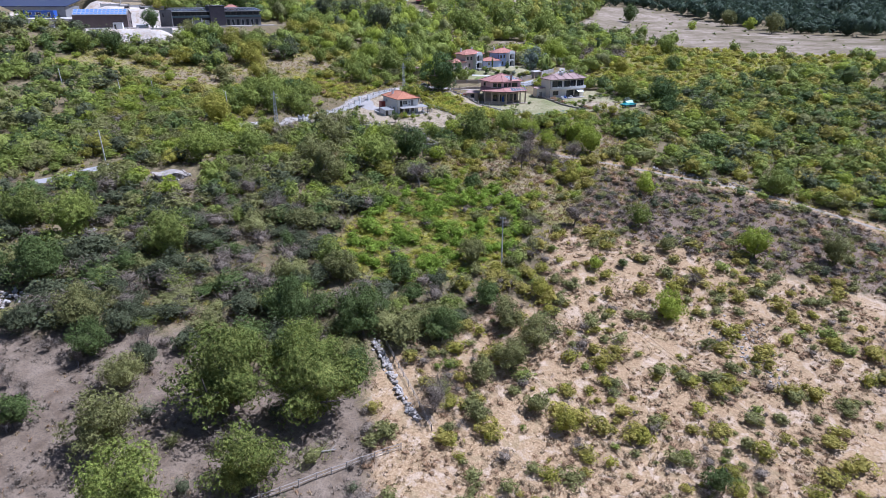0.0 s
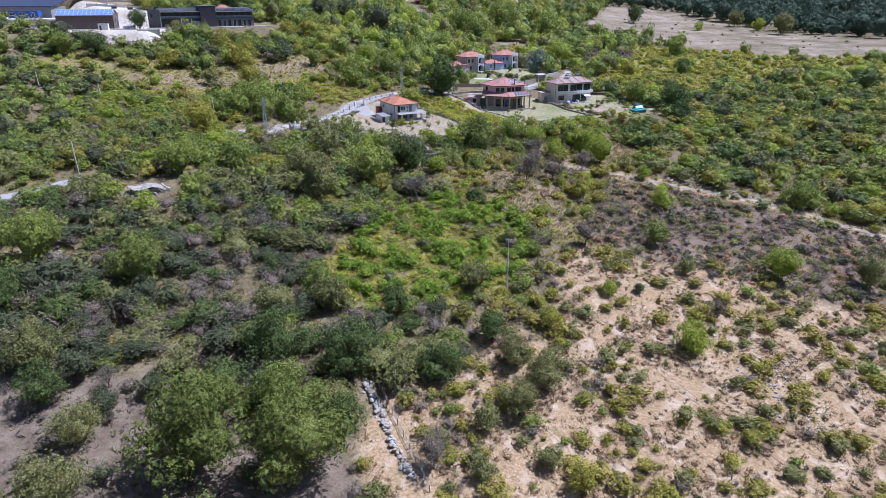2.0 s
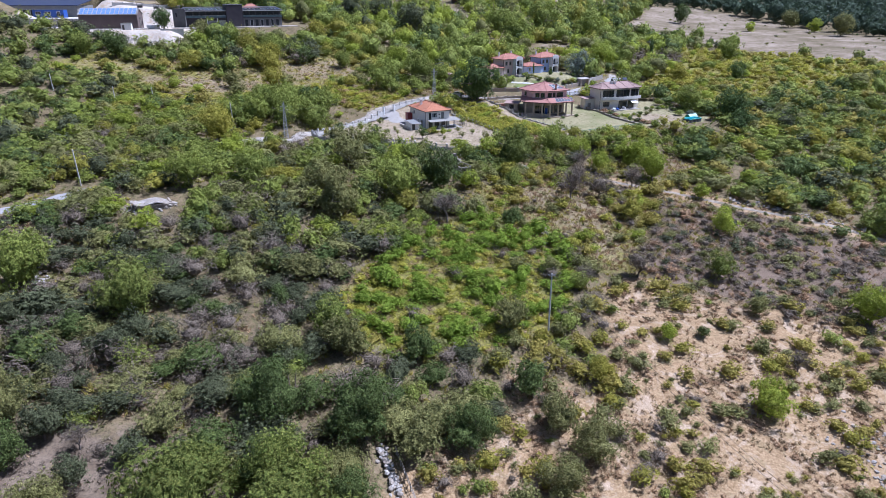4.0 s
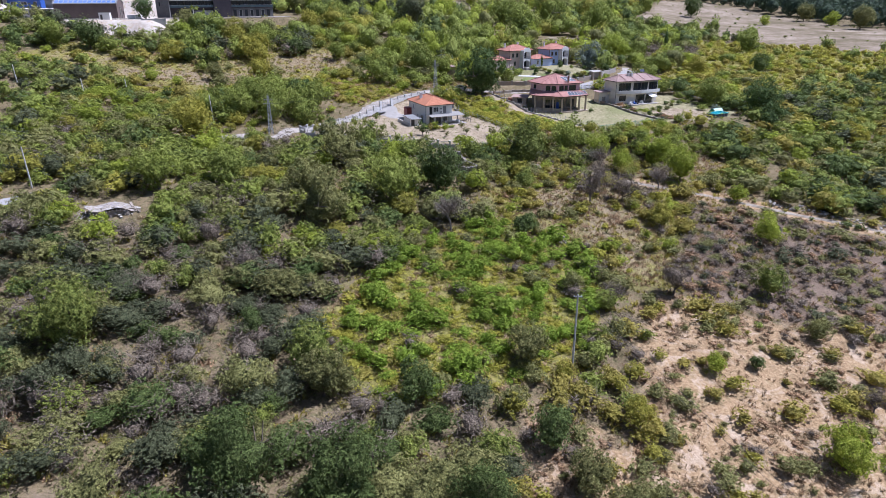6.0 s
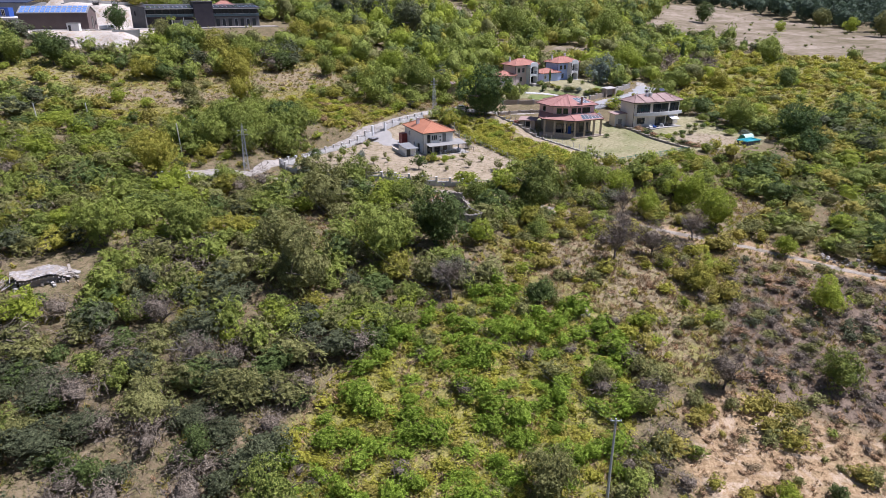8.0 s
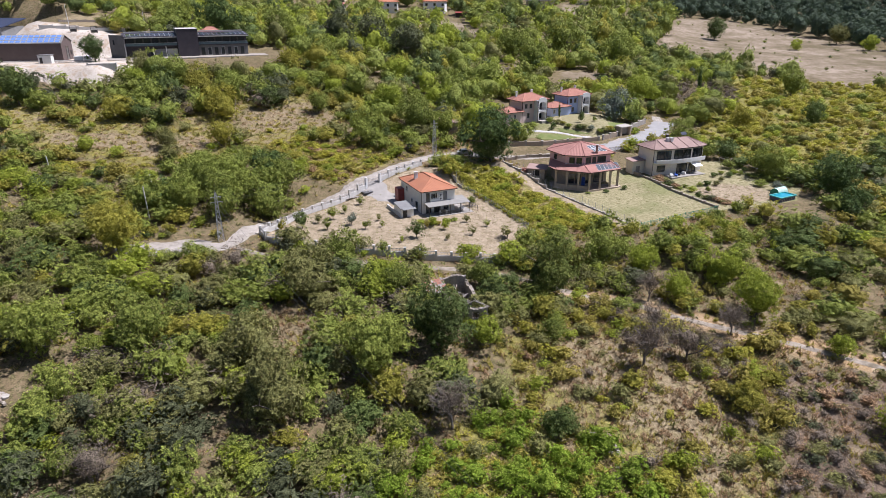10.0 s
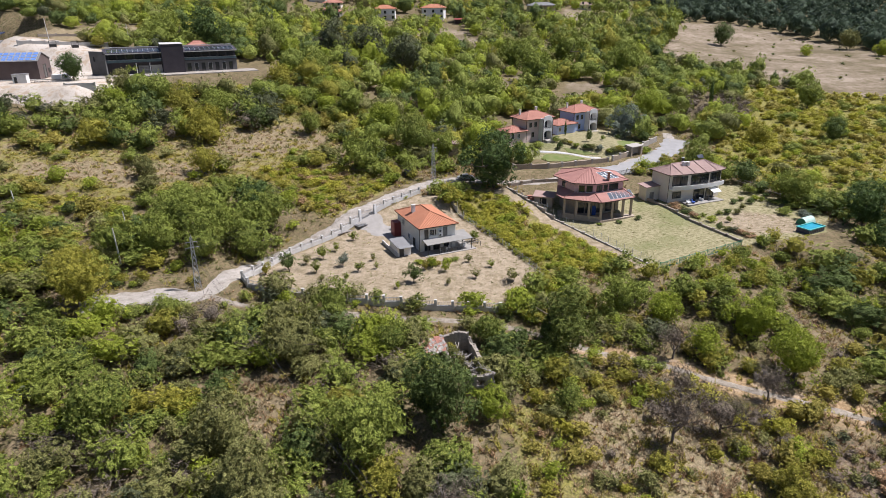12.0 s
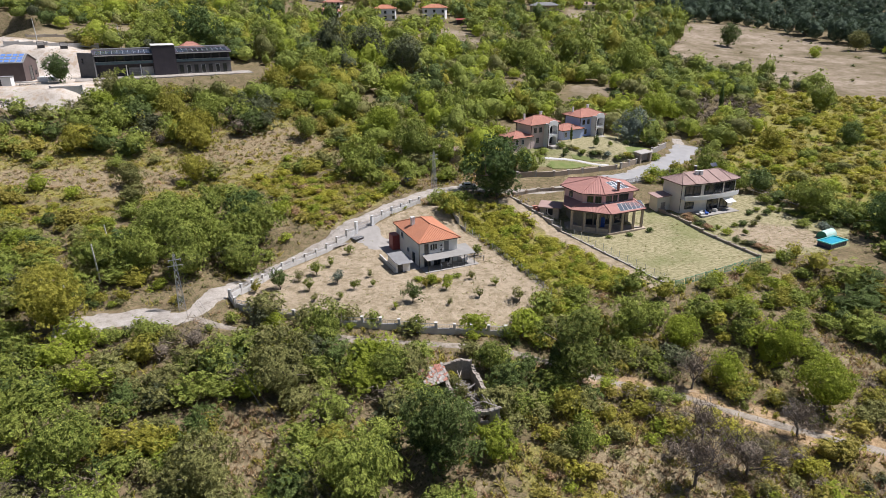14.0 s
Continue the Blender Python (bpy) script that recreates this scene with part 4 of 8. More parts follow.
for (name, q), rows in BATCH.items():
    what = ("low_shrubs", "shrubs", "far_shrubs", "far_trees", "twiggy_shrubs", "woods", "dense_shrubs")[q]
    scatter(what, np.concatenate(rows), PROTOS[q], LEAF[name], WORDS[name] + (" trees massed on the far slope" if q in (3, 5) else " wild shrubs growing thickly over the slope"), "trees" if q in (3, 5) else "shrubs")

# dry grass between the shrubs
x, y, rng = sprinkle(300, -60, 125, 55, 215, 0.8)
keep = free(x, y, -1.0, False) & (inside(BARE_SLOPE, x, y) | inside(MEADOW, x, y) | inside(BROWN_SLOPE, x, y) | (rng.random(len(x)) < 0.15))
keep &= (np.sin(x * 0.5 + np.sin(y * 0.4) * 2) * np.sin(y * 0.45) > -0.2) & (rng.random(len(x)) < 0.75)
w = rng.uniform(0.35, 0.8, len(x))
rows, red = np.stack([x, y, w, w * 0.9], 1), rng.random(len(x)) < 0.3
scatter("dry_grass", rows[keep & ~red], TUFTS, LEAF["straw"], "tufts of dry straw-coloured grass on bare soil", "grass")
scatter("dry_herbs", rows[keep & red], TUFTS, LEAF["rust"], "tufts of brown dried herbs on bare soil", "dry herbs")
x, y, rng = sprinkle(306, -75, -8, 55, 98, 1.1)
keep = inside(SHADED_SLOPE, x, y) & (np.sin(x * 0.45 + 2 * np.sin(y * 0.3)) + np.sin(y * 0.5) > -0.3)
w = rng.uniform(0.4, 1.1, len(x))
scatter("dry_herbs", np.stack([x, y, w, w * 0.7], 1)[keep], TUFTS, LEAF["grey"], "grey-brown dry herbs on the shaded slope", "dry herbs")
x, y, rng = sprinkle(304, -14, 135, 55, 170, 1.5)
keep = free(x, y, 0.0, False) & inside(BARE_SLOPE, x, y) & (np.sin(x * 0.31 + 2 * np.sin(y * 0.17)) + np.sin(y * 0.27 + 1.5 * np.sin(x * 0.21)) > -0.2)
w = rng.uniform(1.0, 3.2, len(x))
rows = np.stack([x, y, w, w * rng.uniform(0.14, 0.32, len(x))], 1)
DRY = [crown(70 + k, 8, 80, 0.07, level=1, core=0.55, shape=0.16, stray=0.4, fuzz=0.2) for k in range(5)]
scatter("dry_brush", rows[keep & (rng.random(len(x)) < 0.6)], DRY, LEAF["rust"], "patches of rust-brown dried herbs on pale soil", "dry herbs")
scatter("dry_brush", rows[keep & (rng.random(len(x)) < 0.5)] + np.array([1.1, 0.9, 0, 0]), DRY, LEAF["straw"], "patches of straw-coloured dried herbs on pale soil", "dry herbs")
x, y, rng = sprinkle(301, -150, 30, 212, 330, 1.15)
keep = free(x, y, -1.0, False) & inside(TERRACES, x, y)
w = rng.uniform(0.5, 1.2, len(x))
dry = rng.random(len(x)) + 0.35 * np.sin(x * 0.21 + 2 * np.sin(y * 0.17)) > 0.55
for p in OPEN_STRAW:
    dry |= inside(p, x, y) & (rng.random(len(x)) + 0.5 * np.sin(y * 0.55 + 0.25 * x) < 0.85)
scatter("dry_grass", np.stack([x, y, w, w * 0.5], 1)[keep & dry], TUFTS, LEAF["straw"], "tufts of dry straw-coloured grass on terraces", "grass")
scatter("rough_grass", np.stack([x, y, w * 1.3, w * 0.6], 1)[keep & ~dry], TUFTS, LEAF["weeds"], "rough yellow-green grass on terraces", "grass")


x, y, rng = sprinkle(302, -120, 190, 60, 330, 1.45)
keep = free(x, y, -1.0, False) & ~inside(BARE_SLOPE, x, y) & ~inside(SHADED_SLOPE, x, y) & (rng.random(len(x)) < 0.6)
w = rng.uniform(0.6, 1.7, len(x))
sort = rng.random(len(x)) + 0.25 * np.sin(x * 0.3 + 2 * np.sin(y * 0.2))
for what, lo, hi, words in (("weeds", -1, 0.45, "low yellow-green weeds and grass under the shrubs"), ("olive", 0.45, 0.84, "low olive-green herbs under the shrubs"), ("straw", 0.84, 0.94, "dry straw grass between the shrubs"), ("rust", 0.94, 2, "rust-brown dead herbs between the shrubs")):
    scatter("undergrowth", np.stack([x, y, w, w * 0.75], 1)[keep & (sort >= lo) & (sort < hi)], TUFTS, LEAF[what], words, "weeds")
x, y, rng = sprinkle(303, -50, 84, 208, 284, 1.0)
keep = (inside(YARD_ONE, x, y) & (rng.random(len(x)) < 0.42)) | (inside(YARD_TWO, x, y) & (rng.random(len(x)) < 0.16)) | (inside(YARD_THREE, x, y) & (rng.random(len(x)) < 0.6))
for b in KEPT_CLEAR[1:4]:
    keep &= ~inside(b, x, y)
w = rng.uniform(0.2, 0.5, len(x))
scatter("dry_grass", np.stack([x, y, w, w * 0.5], 1)[keep & (rng.random(len(x)) < 0.4)], TUFTS, LEAF["straw"], "short dry grass tufts on the yard soil", "grass")
keep &= rng.random(len(x)) < 0.8
scatter("yard_weeds", np.stack([x + 0.4, y + 0.3, w, w * 0.6], 1)[keep], TUFTS, LEAF["olive"], "small green weeds on the yard soil", "weeds")


x, y, rng = sprinkle(305, -75, 60, 148, 300, 0.95)
keep = free(x, y, -0.6, False) & ((opening(x, y) > 0.5) | inside(MEADOW, x, y)) & (rng.random(len(x)) < 0.8)
w = rng.uniform(0.5, 1.3, len(x))
rows, sort = np.stack([x, y, w, w * 0.9], 1), rng.random(len(x)) + 0.3 * np.sin(x * 0.4 + np.sin(y * 0.5))
for what, lo, hi, words in (("straw", -1, 0.4, "dry golden grass in gaps of the scrub"), ("rust", 0.4, 0.75, "rust-brown dry bracken in gaps of the scrub"), ("weeds", 0.75, 2, "yellow-green grass in gaps of the scrub")):
    scatter("dry_grass", rows[keep & (sort >= lo) & (sort < hi)], TUFTS, LEAF[what], words, "grass")


# low bright weeds over the climber patch and the flat plots
x, y, rng = sprinkle(307, -110, 24, 116, 284, 0.8)
keep = free(x, y, -0.6, False) & np.logical_or.reduce([inside(p, x, y) for p in (VINE_PATCH, *LUSH_FLATS)]) & (rng.random(len(x)) < 0.8)
w = rng.uniform(0.6, 1.5, len(x))
some = rng.random(len(x)) + 0.3 * np.sin(x * 0.5 + np.sin(y * 0.6)) < 0.68
scatter("rank_grass", np.stack([x, y, w, w * 0.5], 1)[keep & some], TUFTS, LEAF["lush"], "rank yellow-green grass between the climbers", "grass")
scatter("rank_grass", np.stack([x, y, w, w * 0.5], 1)[keep & ~some], TUFTS, LEAF["straw"], "dry straw grass between the climbers", "grass")


# single trees
def mesh_of(name, geo, material):
    return quads(name, geo[0], geo[1], material)


BIG_CROWNS = [crown(400 + k, 34, 2300, 0.0260, low=0.02, level=2, spread=0.42, lump=(0.07, 0.17), fuzz=0.06) for k in range(5)]
HUGE_CROWNS = [crown(480 + k, 40, 4800, 0.0180, low=0.05, level=3, spread=0.43, lump=(0.07, 0.16), core=0.74, fuzz=0.08) for k in range(4)]
SMALL_CROWNS = [crown(410 + k, 16, 1400, 0.030, low=0.0, level=2, spread=0.38, lump=(0.10, 0.23), fuzz=0.08) for k in range(4)]
THIN_CROWNS = [crown(420 + k, 24, 1900, 0.030, low=0.10, level=2, spread=0.42, lump=(0.09, 0.18), core=0.55, shape=0.14, stray=0.3, fuzz=0.2) for k in range(3)]
YOUNG_CROWNS = [crown(450 + k, 9, 700, 0.040, low=0.06, level=1, spread=0.42, lump=(0.12, 0.24), core=0.62, stray=0.35, fuzz=0.2) for k in range(4)]
TRUNKS = [split(limbs(430 + k, 2, 0.30, 0.030, 0.26)) for k in range(3)]
BARE_TREES = [split(limbs(440 + k, 4, 0.26, 0.030, 0.30, 3, 0.65)) for k in range(4)]
TWIGS = [crown(460 + k, 20, 1300, 0.055, low=0.2, spread=0.42, lump=(0.09, 0.18), core=0.0, shape=0.09, stray=0.3) for k in range(3)]
CACHE = {}


def cached(key, geo, material):
    if key not in CACHE:
        CACHE[key] = mesh_of(key[0], geo, material)
    return CACHE[key]


def make_tree(kind, x, y, d, turn, tall=1.08, label="", category="tree", group=""):
    """A tree with a trunk and a crown; d: the width of its crown."""
    h = d * tall
    words = label or WORDS[kind] + (" tree with forked branches and no leaves" if kind == "dead" else " wild tree rising from the scrub")
    ob = thing("tree", words, category, pose(x, y, z_at(x, y) - 0.1 - (0.07 * h if d > 6.5 and kind != "dead" else 0), 0, 0, turn) @ Matrix.Diagonal((d, d, h, 1)), group)
    pick = int(abs(x * 7 + y * 13))
    if kind == "dead":
        bits = [("bare_crown", cached(("bare_crown", pick % 4), BARE_TREES[pick % 4], TWIGWOOD)), ("fine_crown", cached(("fine_crown", pick % 3), TWIGS[pick % 3], LEAF["grey"]))]
    else:
        sort = "young" if category == "fruit tree" else "thin" if kind == "grey" else "big" if d > 6.5 else "small"
        pool = {"thin": THIN_CROWNS, "big": HUGE_CROWNS if y < 114 else BIG_CROWNS, "small": SMALL_CROWNS, "young": YOUNG_CROWNS}[sort]
        k = pick % len(pool)
        bare = sort == "thin"
        bits = [("trunk", cached(("limbed_trunk" if bare else "trunk", pick % 3, bare), BARE_TREES[pick % 3] if bare else TRUNKS[pick % 3], BARK)),
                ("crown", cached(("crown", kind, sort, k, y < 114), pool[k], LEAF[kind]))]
    for name, me in bits:
        o = new(name, me)
        o.parent = ob
    return ob


for k, (kind, x, y, w, h) in enumerate(SINGLES):
    n = k % 5
    pool = TWIGGY if kind == "grey" else MID_BUSH
    ob = new("bush", cached(("bush", kind, n), pool[n], LEAF[kind]))
    ob.matrix_world = pose(x, y, z_at(x, y) - 0.06 * h, 0, 0, k * 73) @ Matrix.Diagonal((w, w, h * (0.9 + 0.03 * (k % 7)), 1))
    tagged(ob, WORDS[kind] + " low bush on pale bare soil", "bush", "bushes on the bare slope")

for k, (kind, x, y, d) in enumerate(TREE_SPOTS):
    make_tree(kind, x, y, d, k * 67 % 360)


# ---- materials of the buildings ----
PLASTER = worn("cream_plaster", (0.79, 0.76, 0.70), (0.66, 0.62, 0.55), 0.85, 0.5, 6.0)
CREAM = worn("warm_cream_plaster", (0.76, 0.70, 0.60), (0.66, 0.60, 0.50), 0.85, 0.4, 6.0)
BEIGE = worn("beige_plaster", (0.71, 0.645, 0.53), (0.61, 0.55, 0.44), 0.85, 0.4, 6.0)
PINK = worn("pink_plaster", (0.74, 0.47, 0.46), (0.64, 0.41, 0.40), 0.85, 0.4, 6.0)
ROSE = worn("rose_plaster", (0.74, 0.58, 0.51), (0.64, 0.49, 0.43), 0.85, 0.4, 6.0)
BLUE_WALL = worn("blue_plaster", (0.46, 0.55, 0.80), (0.40, 0.48, 0.72), 0.85, 0.4, 6.0)
WHITE = worn("white_paint", (0.78, 0.77, 0.74), (0.66, 0.64, 0.60), 0.7, 0.6, 8.0)
WALL_PAINT = worn("weathered_white_paint", (0.62, 0.60, 0.56), (0.43, 0.41, 0.37), 0.85, 0.9, 5.0, bump=0.4)
CONCRETE = worn("concrete", (0.45, 0.43, 0.40), (0.33, 0.31, 0.28), 0.9, 0.7, 7.0, bump=0.5)
PALE_CONCRETE = worn("pale_concrete", (0.56, 0.54, 0.50), (0.43, 0.41, 0.37), 0.9, 0.6, 7.0, bump=0.4)
STONE = worn("rough_stone", (0.37, 0.32, 0.26), (0.22, 0.185, 0.145), 0.95, 2.5, 12.0, 0.15, bump=0.8)
PALE_STONE = worn("pale_stone", (0.43, 0.395, 0.345), (0.28, 0.25, 0.21), 0.95, 2.0, 10.0, 0.15, bump=0.8)
TAN_STONE = worn("tan_stone", (0.44, 0.36, 0.27), (0.31, 0.25, 0.19), 0.95, 2.0, 10.0, 0.15, bump=0.8)
IRON = worn("dark_iron", (0.05, 0.048, 0.045), (0.08, 0.07, 0.06), 0.6, 2.0, 20.0, 0.4)
STEEL = worn("galvanised_steel", (0.52, 0.52, 0.52), (0.38, 0.37, 0.36), 0.5, 2.0, 20.0, 0.5, 0.6)
DARK_PANEL = worn("dark_cladding", (0.040, 0.033, 0.040), (0.060, 0.050, 0.055), 0.55, 0.5, 9.0, 0.4)
BROWN_PANEL = worn("brown_cladding", (0.105, 0.075, 0.068), (0.135, 0.10, 0.09), 0.6, 0.4, 9.0, 0.4)
ASH_STONE = worn("ash_stone", (0.16, 0.155, 0.15), (0.11, 0.105, 0.10), 0.85, 0.5, 5.0, 0.25, bump=0.5)
DRIVE = worn("old_concrete", (0.34, 0.315, 0.28), (0.24, 0.22, 0.19), 0.9, 0.5, 6.0, bump=0.4)
PORCH_SHEET = worn("porch_sheet", (0.28, 0.265, 0.235), (0.22, 0.205, 0.18), 0.7, 0.6, 9.0, 0.3)
GREY_SHEET = worn("grey_sheet", (0.24, 0.235, 0.225), (0.17, 0.165, 0.155), 0.75, 0.6, 9.0, 0.2)
RED_SHEET = worn("red_sheet", (0.28, 0.055, 0.045), (0.22, 0.05, 0.04), 0.55, 0.6, 9.0, 0.4)
MAROON = worn("maroon_sheet", (0.22, 0.055, 0.075), (0.17, 0.045, 0.06), 0.55, 0.6, 9.0, 0.4)
BLUE_SHEET = worn("blue_sheet", (0.03, 0.09, 0.36), (0.025, 0.07, 0.28), 0.5, 0.6, 9.0, 0.5)
NAVY_SHEET = worn("navy_sheet", (0.035, 0.045, 0.085), (0.05, 0.06, 0.10), 0.5, 0.4, 9.0, 0.5)
GREEN_SHEET = worn("green_sheet", (0.02, 0.22, 0.12), (0.02, 0.17, 0.10), 0.5, 0.6, 9.0, 0.4)
RUBBER = worn("black_rubber", (0.02, 0.02, 0.02), (0.03, 0.03, 0.03), 0.8, 2.0, 12.0)
TIMBER = worn("weathered_timber", (0.36, 0.32, 0.27), (0.22, 0.19, 0.155), 0.9, 1.5, 11.0, 0.2, bump=0.5)
CLOTH = worn("white_awning", (0.80, 0.80, 0.78), (0.72, 0.71, 0.68), 0.9, 0.8, 9.0, 0.2)
EAVES = worn("dark_eaves_board", (0.085, 0.052, 0.040), (0.060, 0.038, 0.030), 0.7, 1.5, 11.0, 0.3)


def tile_material(name, a, b, c):
    m = Nodes(name, 0.75, 0.25)
    tone = m.ramp(m.noise(0.5, 5, 0.6), [(0.3, a), (0.55, b), (0.78, c)])
    rows = m.n.new("ShaderNodeTexWave")
    rows.bands_direction, rows.inputs["Scale"].default_value, rows.inputs["Distortion"].default_value = "Z", 4.5, 0.6
    m.l.new(m.where(), rows.inputs["Vector"])
    tone = m.mix(m.math("MULTIPLY", rows.outputs["Fac"], 0.35), tone, tuple(v * 0.6 for v in a))
    tone = m.mix(m.math("MULTIPLY", m.noise(3.0, 3), 0.4), tone, tuple(v * 0.75 for v in c))
    m.bump(rows.outputs["Fac"], 0.5, 0.04)
    return m.colour(tone)


ORANGE_TILES = tile_material("orange_tiles", (0.52, 0.225, 0.12), (0.46, 0.185, 0.095), (0.40, 0.185, 0.115))
RED_TILES = tile_material("red_tiles", (0.46, 0.235, 0.185), (0.40, 0.195, 0.155), (0.33, 0.175, 0.145))
BROWN_TILES = tile_material("brown_tiles", (0.42, 0.29, 0.24), (0.35, 0.235, 0.195), (0.28, 0.195, 0.17))
PINK_TILES = tile_material("salmon_tiles", (0.48, 0.225, 0.155), (0.42, 0.19, 0.13), (0.36, 0.175, 0.13))


def glass_material(name, tone, rough=0.08):
    m = Nodes(name, rough, 0.8 if rough < 0.3 else 0.3)
    return m.colour(m.mix(m.noise(0.9, 2), tone, tuple(v * 1.8 for v in tone)))


GLASS = glass_material("dark_window_glass", (0.018, 0.021, 0.025))
PANEL = worn("solar_cells", (0.085, 0.10, 0.12), (0.07, 0.085, 0.10), 0.6, 0.8, 6.0, 0.15)
BLUE_PANEL = glass_material("blue_solar_cells", (0.10, 0.17, 0.36), 0.22)
BLACK_PANEL = glass_material("black_solar_cells", (0.018, 0.020, 0.028), 0.2)
WATER = glass_material("pool_water", (0.02, 0.21, 0.27), 0.05)
TEAL_SHEET = worn("teal_rim", (0.10, 0.42, 0.38), (0.08, 0.34, 0.31), 0.5, 0.6, 9.0, 0.4)
TINTED = glass_material("tinted_glass", (0.07, 0.10, 0.11), 0.12)
FILM = glass_material("greenhouse_film", (0.30, 0.42, 0.36), 0.45)


# ---- pieces of buildings ----
def tiled(bm, a, b, c, d, pitch=0.34, lift=0.06):
    """A roof face in ribs running up the slope: eave a-b, ridge c-d."""
    a, b, c, d = (Vector(p) for p in (a, b, c, d))
    span = (b - a).length
    e = (b - a) / span
    uc, ud = (c - a).dot(e), (d - a).dot(e)
    s = (c - a) - e * uc
    n = e.cross(s).normalized()
    if n.z < 0:
        n = -n
    steps, last = max(2, int(span / pitch) * 2), None
    for k in range(steps + 1):
        u = span * k / steps
        t = max(0.004, min(1.0, u / uc if uc > 1e-6 else 1.0, (span - u) / (span - ud) if span - ud > 1e-6 else 1.0))
        p = a + e * u + n * (lift if k % 2 else 0.0)
        now = bm.verts.new(p), bm.verts.new(p + s * t)
        if last:
            bm.faces.new((last[0], now[0], now[1], last[1]))
        last = now
    return bm


def fanned(bm, a, b, c, d, pitch=0.36, lift=0.05):
    """A roof face whose ribs run from points of the eave a-b to points of the ridge c-d."""
    a, b, c, d = (Vector(p) for p in (a, b, c, d))
    n = (b - a).cross((c + d) / 2 - a).normalized()
    n = -n if n.z < 0 else n
    steps, last = max(2, int((b - a).length / pitch) * 2), None
    for k in range(steps + 1):
        f = k / steps
        up = n * (lift if k % 2 else 0.0)
        now = bm.verts.new(a.lerp(b, f) + up), bm.verts.new(c.lerp(d, f) + up * 0.6)
        if last:
            bm.faces.new((last[0], now[0], now[1], last[1]))
        last = now
    return bm


def slab(bm, pts, thick):
    """A flat board under the given corners."""
    a = [bm.verts.new(p) for p in pts]
    b = [bm.verts.new((p[0], p[1], p[2] - thick)) for p in pts]
    bm.faces.new(a), bm.faces.new(b[::-1])
    for k in range(len(pts)):
        bm.faces.new((a[k], a[(k + 1) % len(pts)], b[(k + 1) % len(pts)], b[k]))
    return bm


def hip_roof(house, x0, x1, y0, y1, z, rise, tiles, along="y", hip=None, trim=None, name="roof", label=""):
    """A hipped roof with ribbed tiles, ridge caps and an eaves board."""
    if along == "y":
        mid, h = (x0 + x1) / 2, hip or (x1 - x0) / 2
        r0, r1 = (mid, y0 + h, z + rise), (mid, y1 - h, z + rise)
        a, b, c, d = (x0, y0, z), (x1, y0, z), (x1, y1, z), (x0, y1, z)
        faces = [(a, b, r0, r0), (b, c, r0, r1), (c, d, r1, r1), (d, a, r1, r0)]
    else:
        mid, h = (y0 + y1) / 2, hip or (y1 - y0) / 2
        r0, r1 = (x0 + h, mid, z + rise), (x1 - h, mid, z + rise)
        a, b, c, d = (x0, y0, z), (x1, y0, z), (x1, y1, z), (x0, y1, z)
        faces = [(a, b, r0, r1), (b, c, r1, r1), (c, d, r1, r0), (d, a, r0, r0)]
    roof = part(name, slab(bmesh.new(), [(p[0], p[1], z - 0.01) for p in (a, b, c, d)], 0.17), trim or EAVES, house, label)
    for f in faces:
        part("roof_slope", tiled(bmesh.new(), *f), tiles, roof)
    caps = [(r0, r1)] + ([(a, r0), (b, r0), (c, r1), (d, r1)] if along == "y" else [(a, r0), (b, r1), (c, r1), (d, r0)])
    for p, q in caps:
        if (Vector(p) - Vector(q)).length > 0.3:
            up = Vector((0, 0, 0.05))
            part("ridge_cap", tube(bmesh.new(), Vector(p) + up, Vector(q) + up, 0.13, 0.13, 6), tiles, roof)
    return roof


def window(house, m, x, z, w, h, bars=1, frame_mat=None, sill=True, glass=None, proud=0.03):
    """A window on a wall: m has x along the wall, y into it and z up."""
    fm, bm, t = frame_mat or WHITE, bmesh.new(), 0.08
    for q in ((x, x + t, z, z + h), (x + w - t, x + w, z, z + h), (x + t, x + w - t, z, z + t), (x + t, x + w - t, z + h - t, z + h)):
        box(bm, q[0], q[1], -proud - 0.07, 0.05, q[2], q[3], m)
    for k in range(bars):
        c = x + w * (k + 1) / (bars + 1)
        box(bm, c - 0.035, c + 0.035, -proud - 0.05, 0.05, z + t, z + h - t, m)
    win = part("window", bm, fm, house)
    part("pane", boxed(x + t, x + w - t, -proud, 0.02, z + t, z + h - t, m=m), glass or GLASS, win)
    if sill:
        part("sill", boxed(x - 0.08, x + w + 0.08, -proud - 0.18, 0.02, z - 0.07, z - 0.004, m=m), PALE_CONCRETE, win)
    return win


def door(house, m, x, z, w, h, material=None, label="dark door"):
    ob = part("door", boxed(x, x + w, -0.05, 0.03, z, z + h, m=m), material or IRON, house, label)
    part("handle", boxed(x + w - 0.2, x + w - 0.12, -0.1, -0.05, z + h * 0.45, z + h * 0.52, m=m), STEEL, ob)
    return ob


def railing(parent, pts, z, high=1.0, material=None, gap=0.35, name="railing"):
    """An iron railing along points of one height."""
    bm = bmesh.new()
    for a, b in zip(pts, pts[1:]):
        n = max(1, int(math.dist(a, b) / gap))
        for k in range(n + 1):
            x, y = a[0] + (b[0] - a[0]) * k / n, a[1] + (b[1] - a[1]) * k / n
            box(bm, x - 0.02, x + 0.02, y - 0.02, y + 0.02, z, z + high)
        tube(bm, (*a, z + high), (*b, z + high), 0.035, sides=5)
    return part(name, bm, material or IRON, parent)


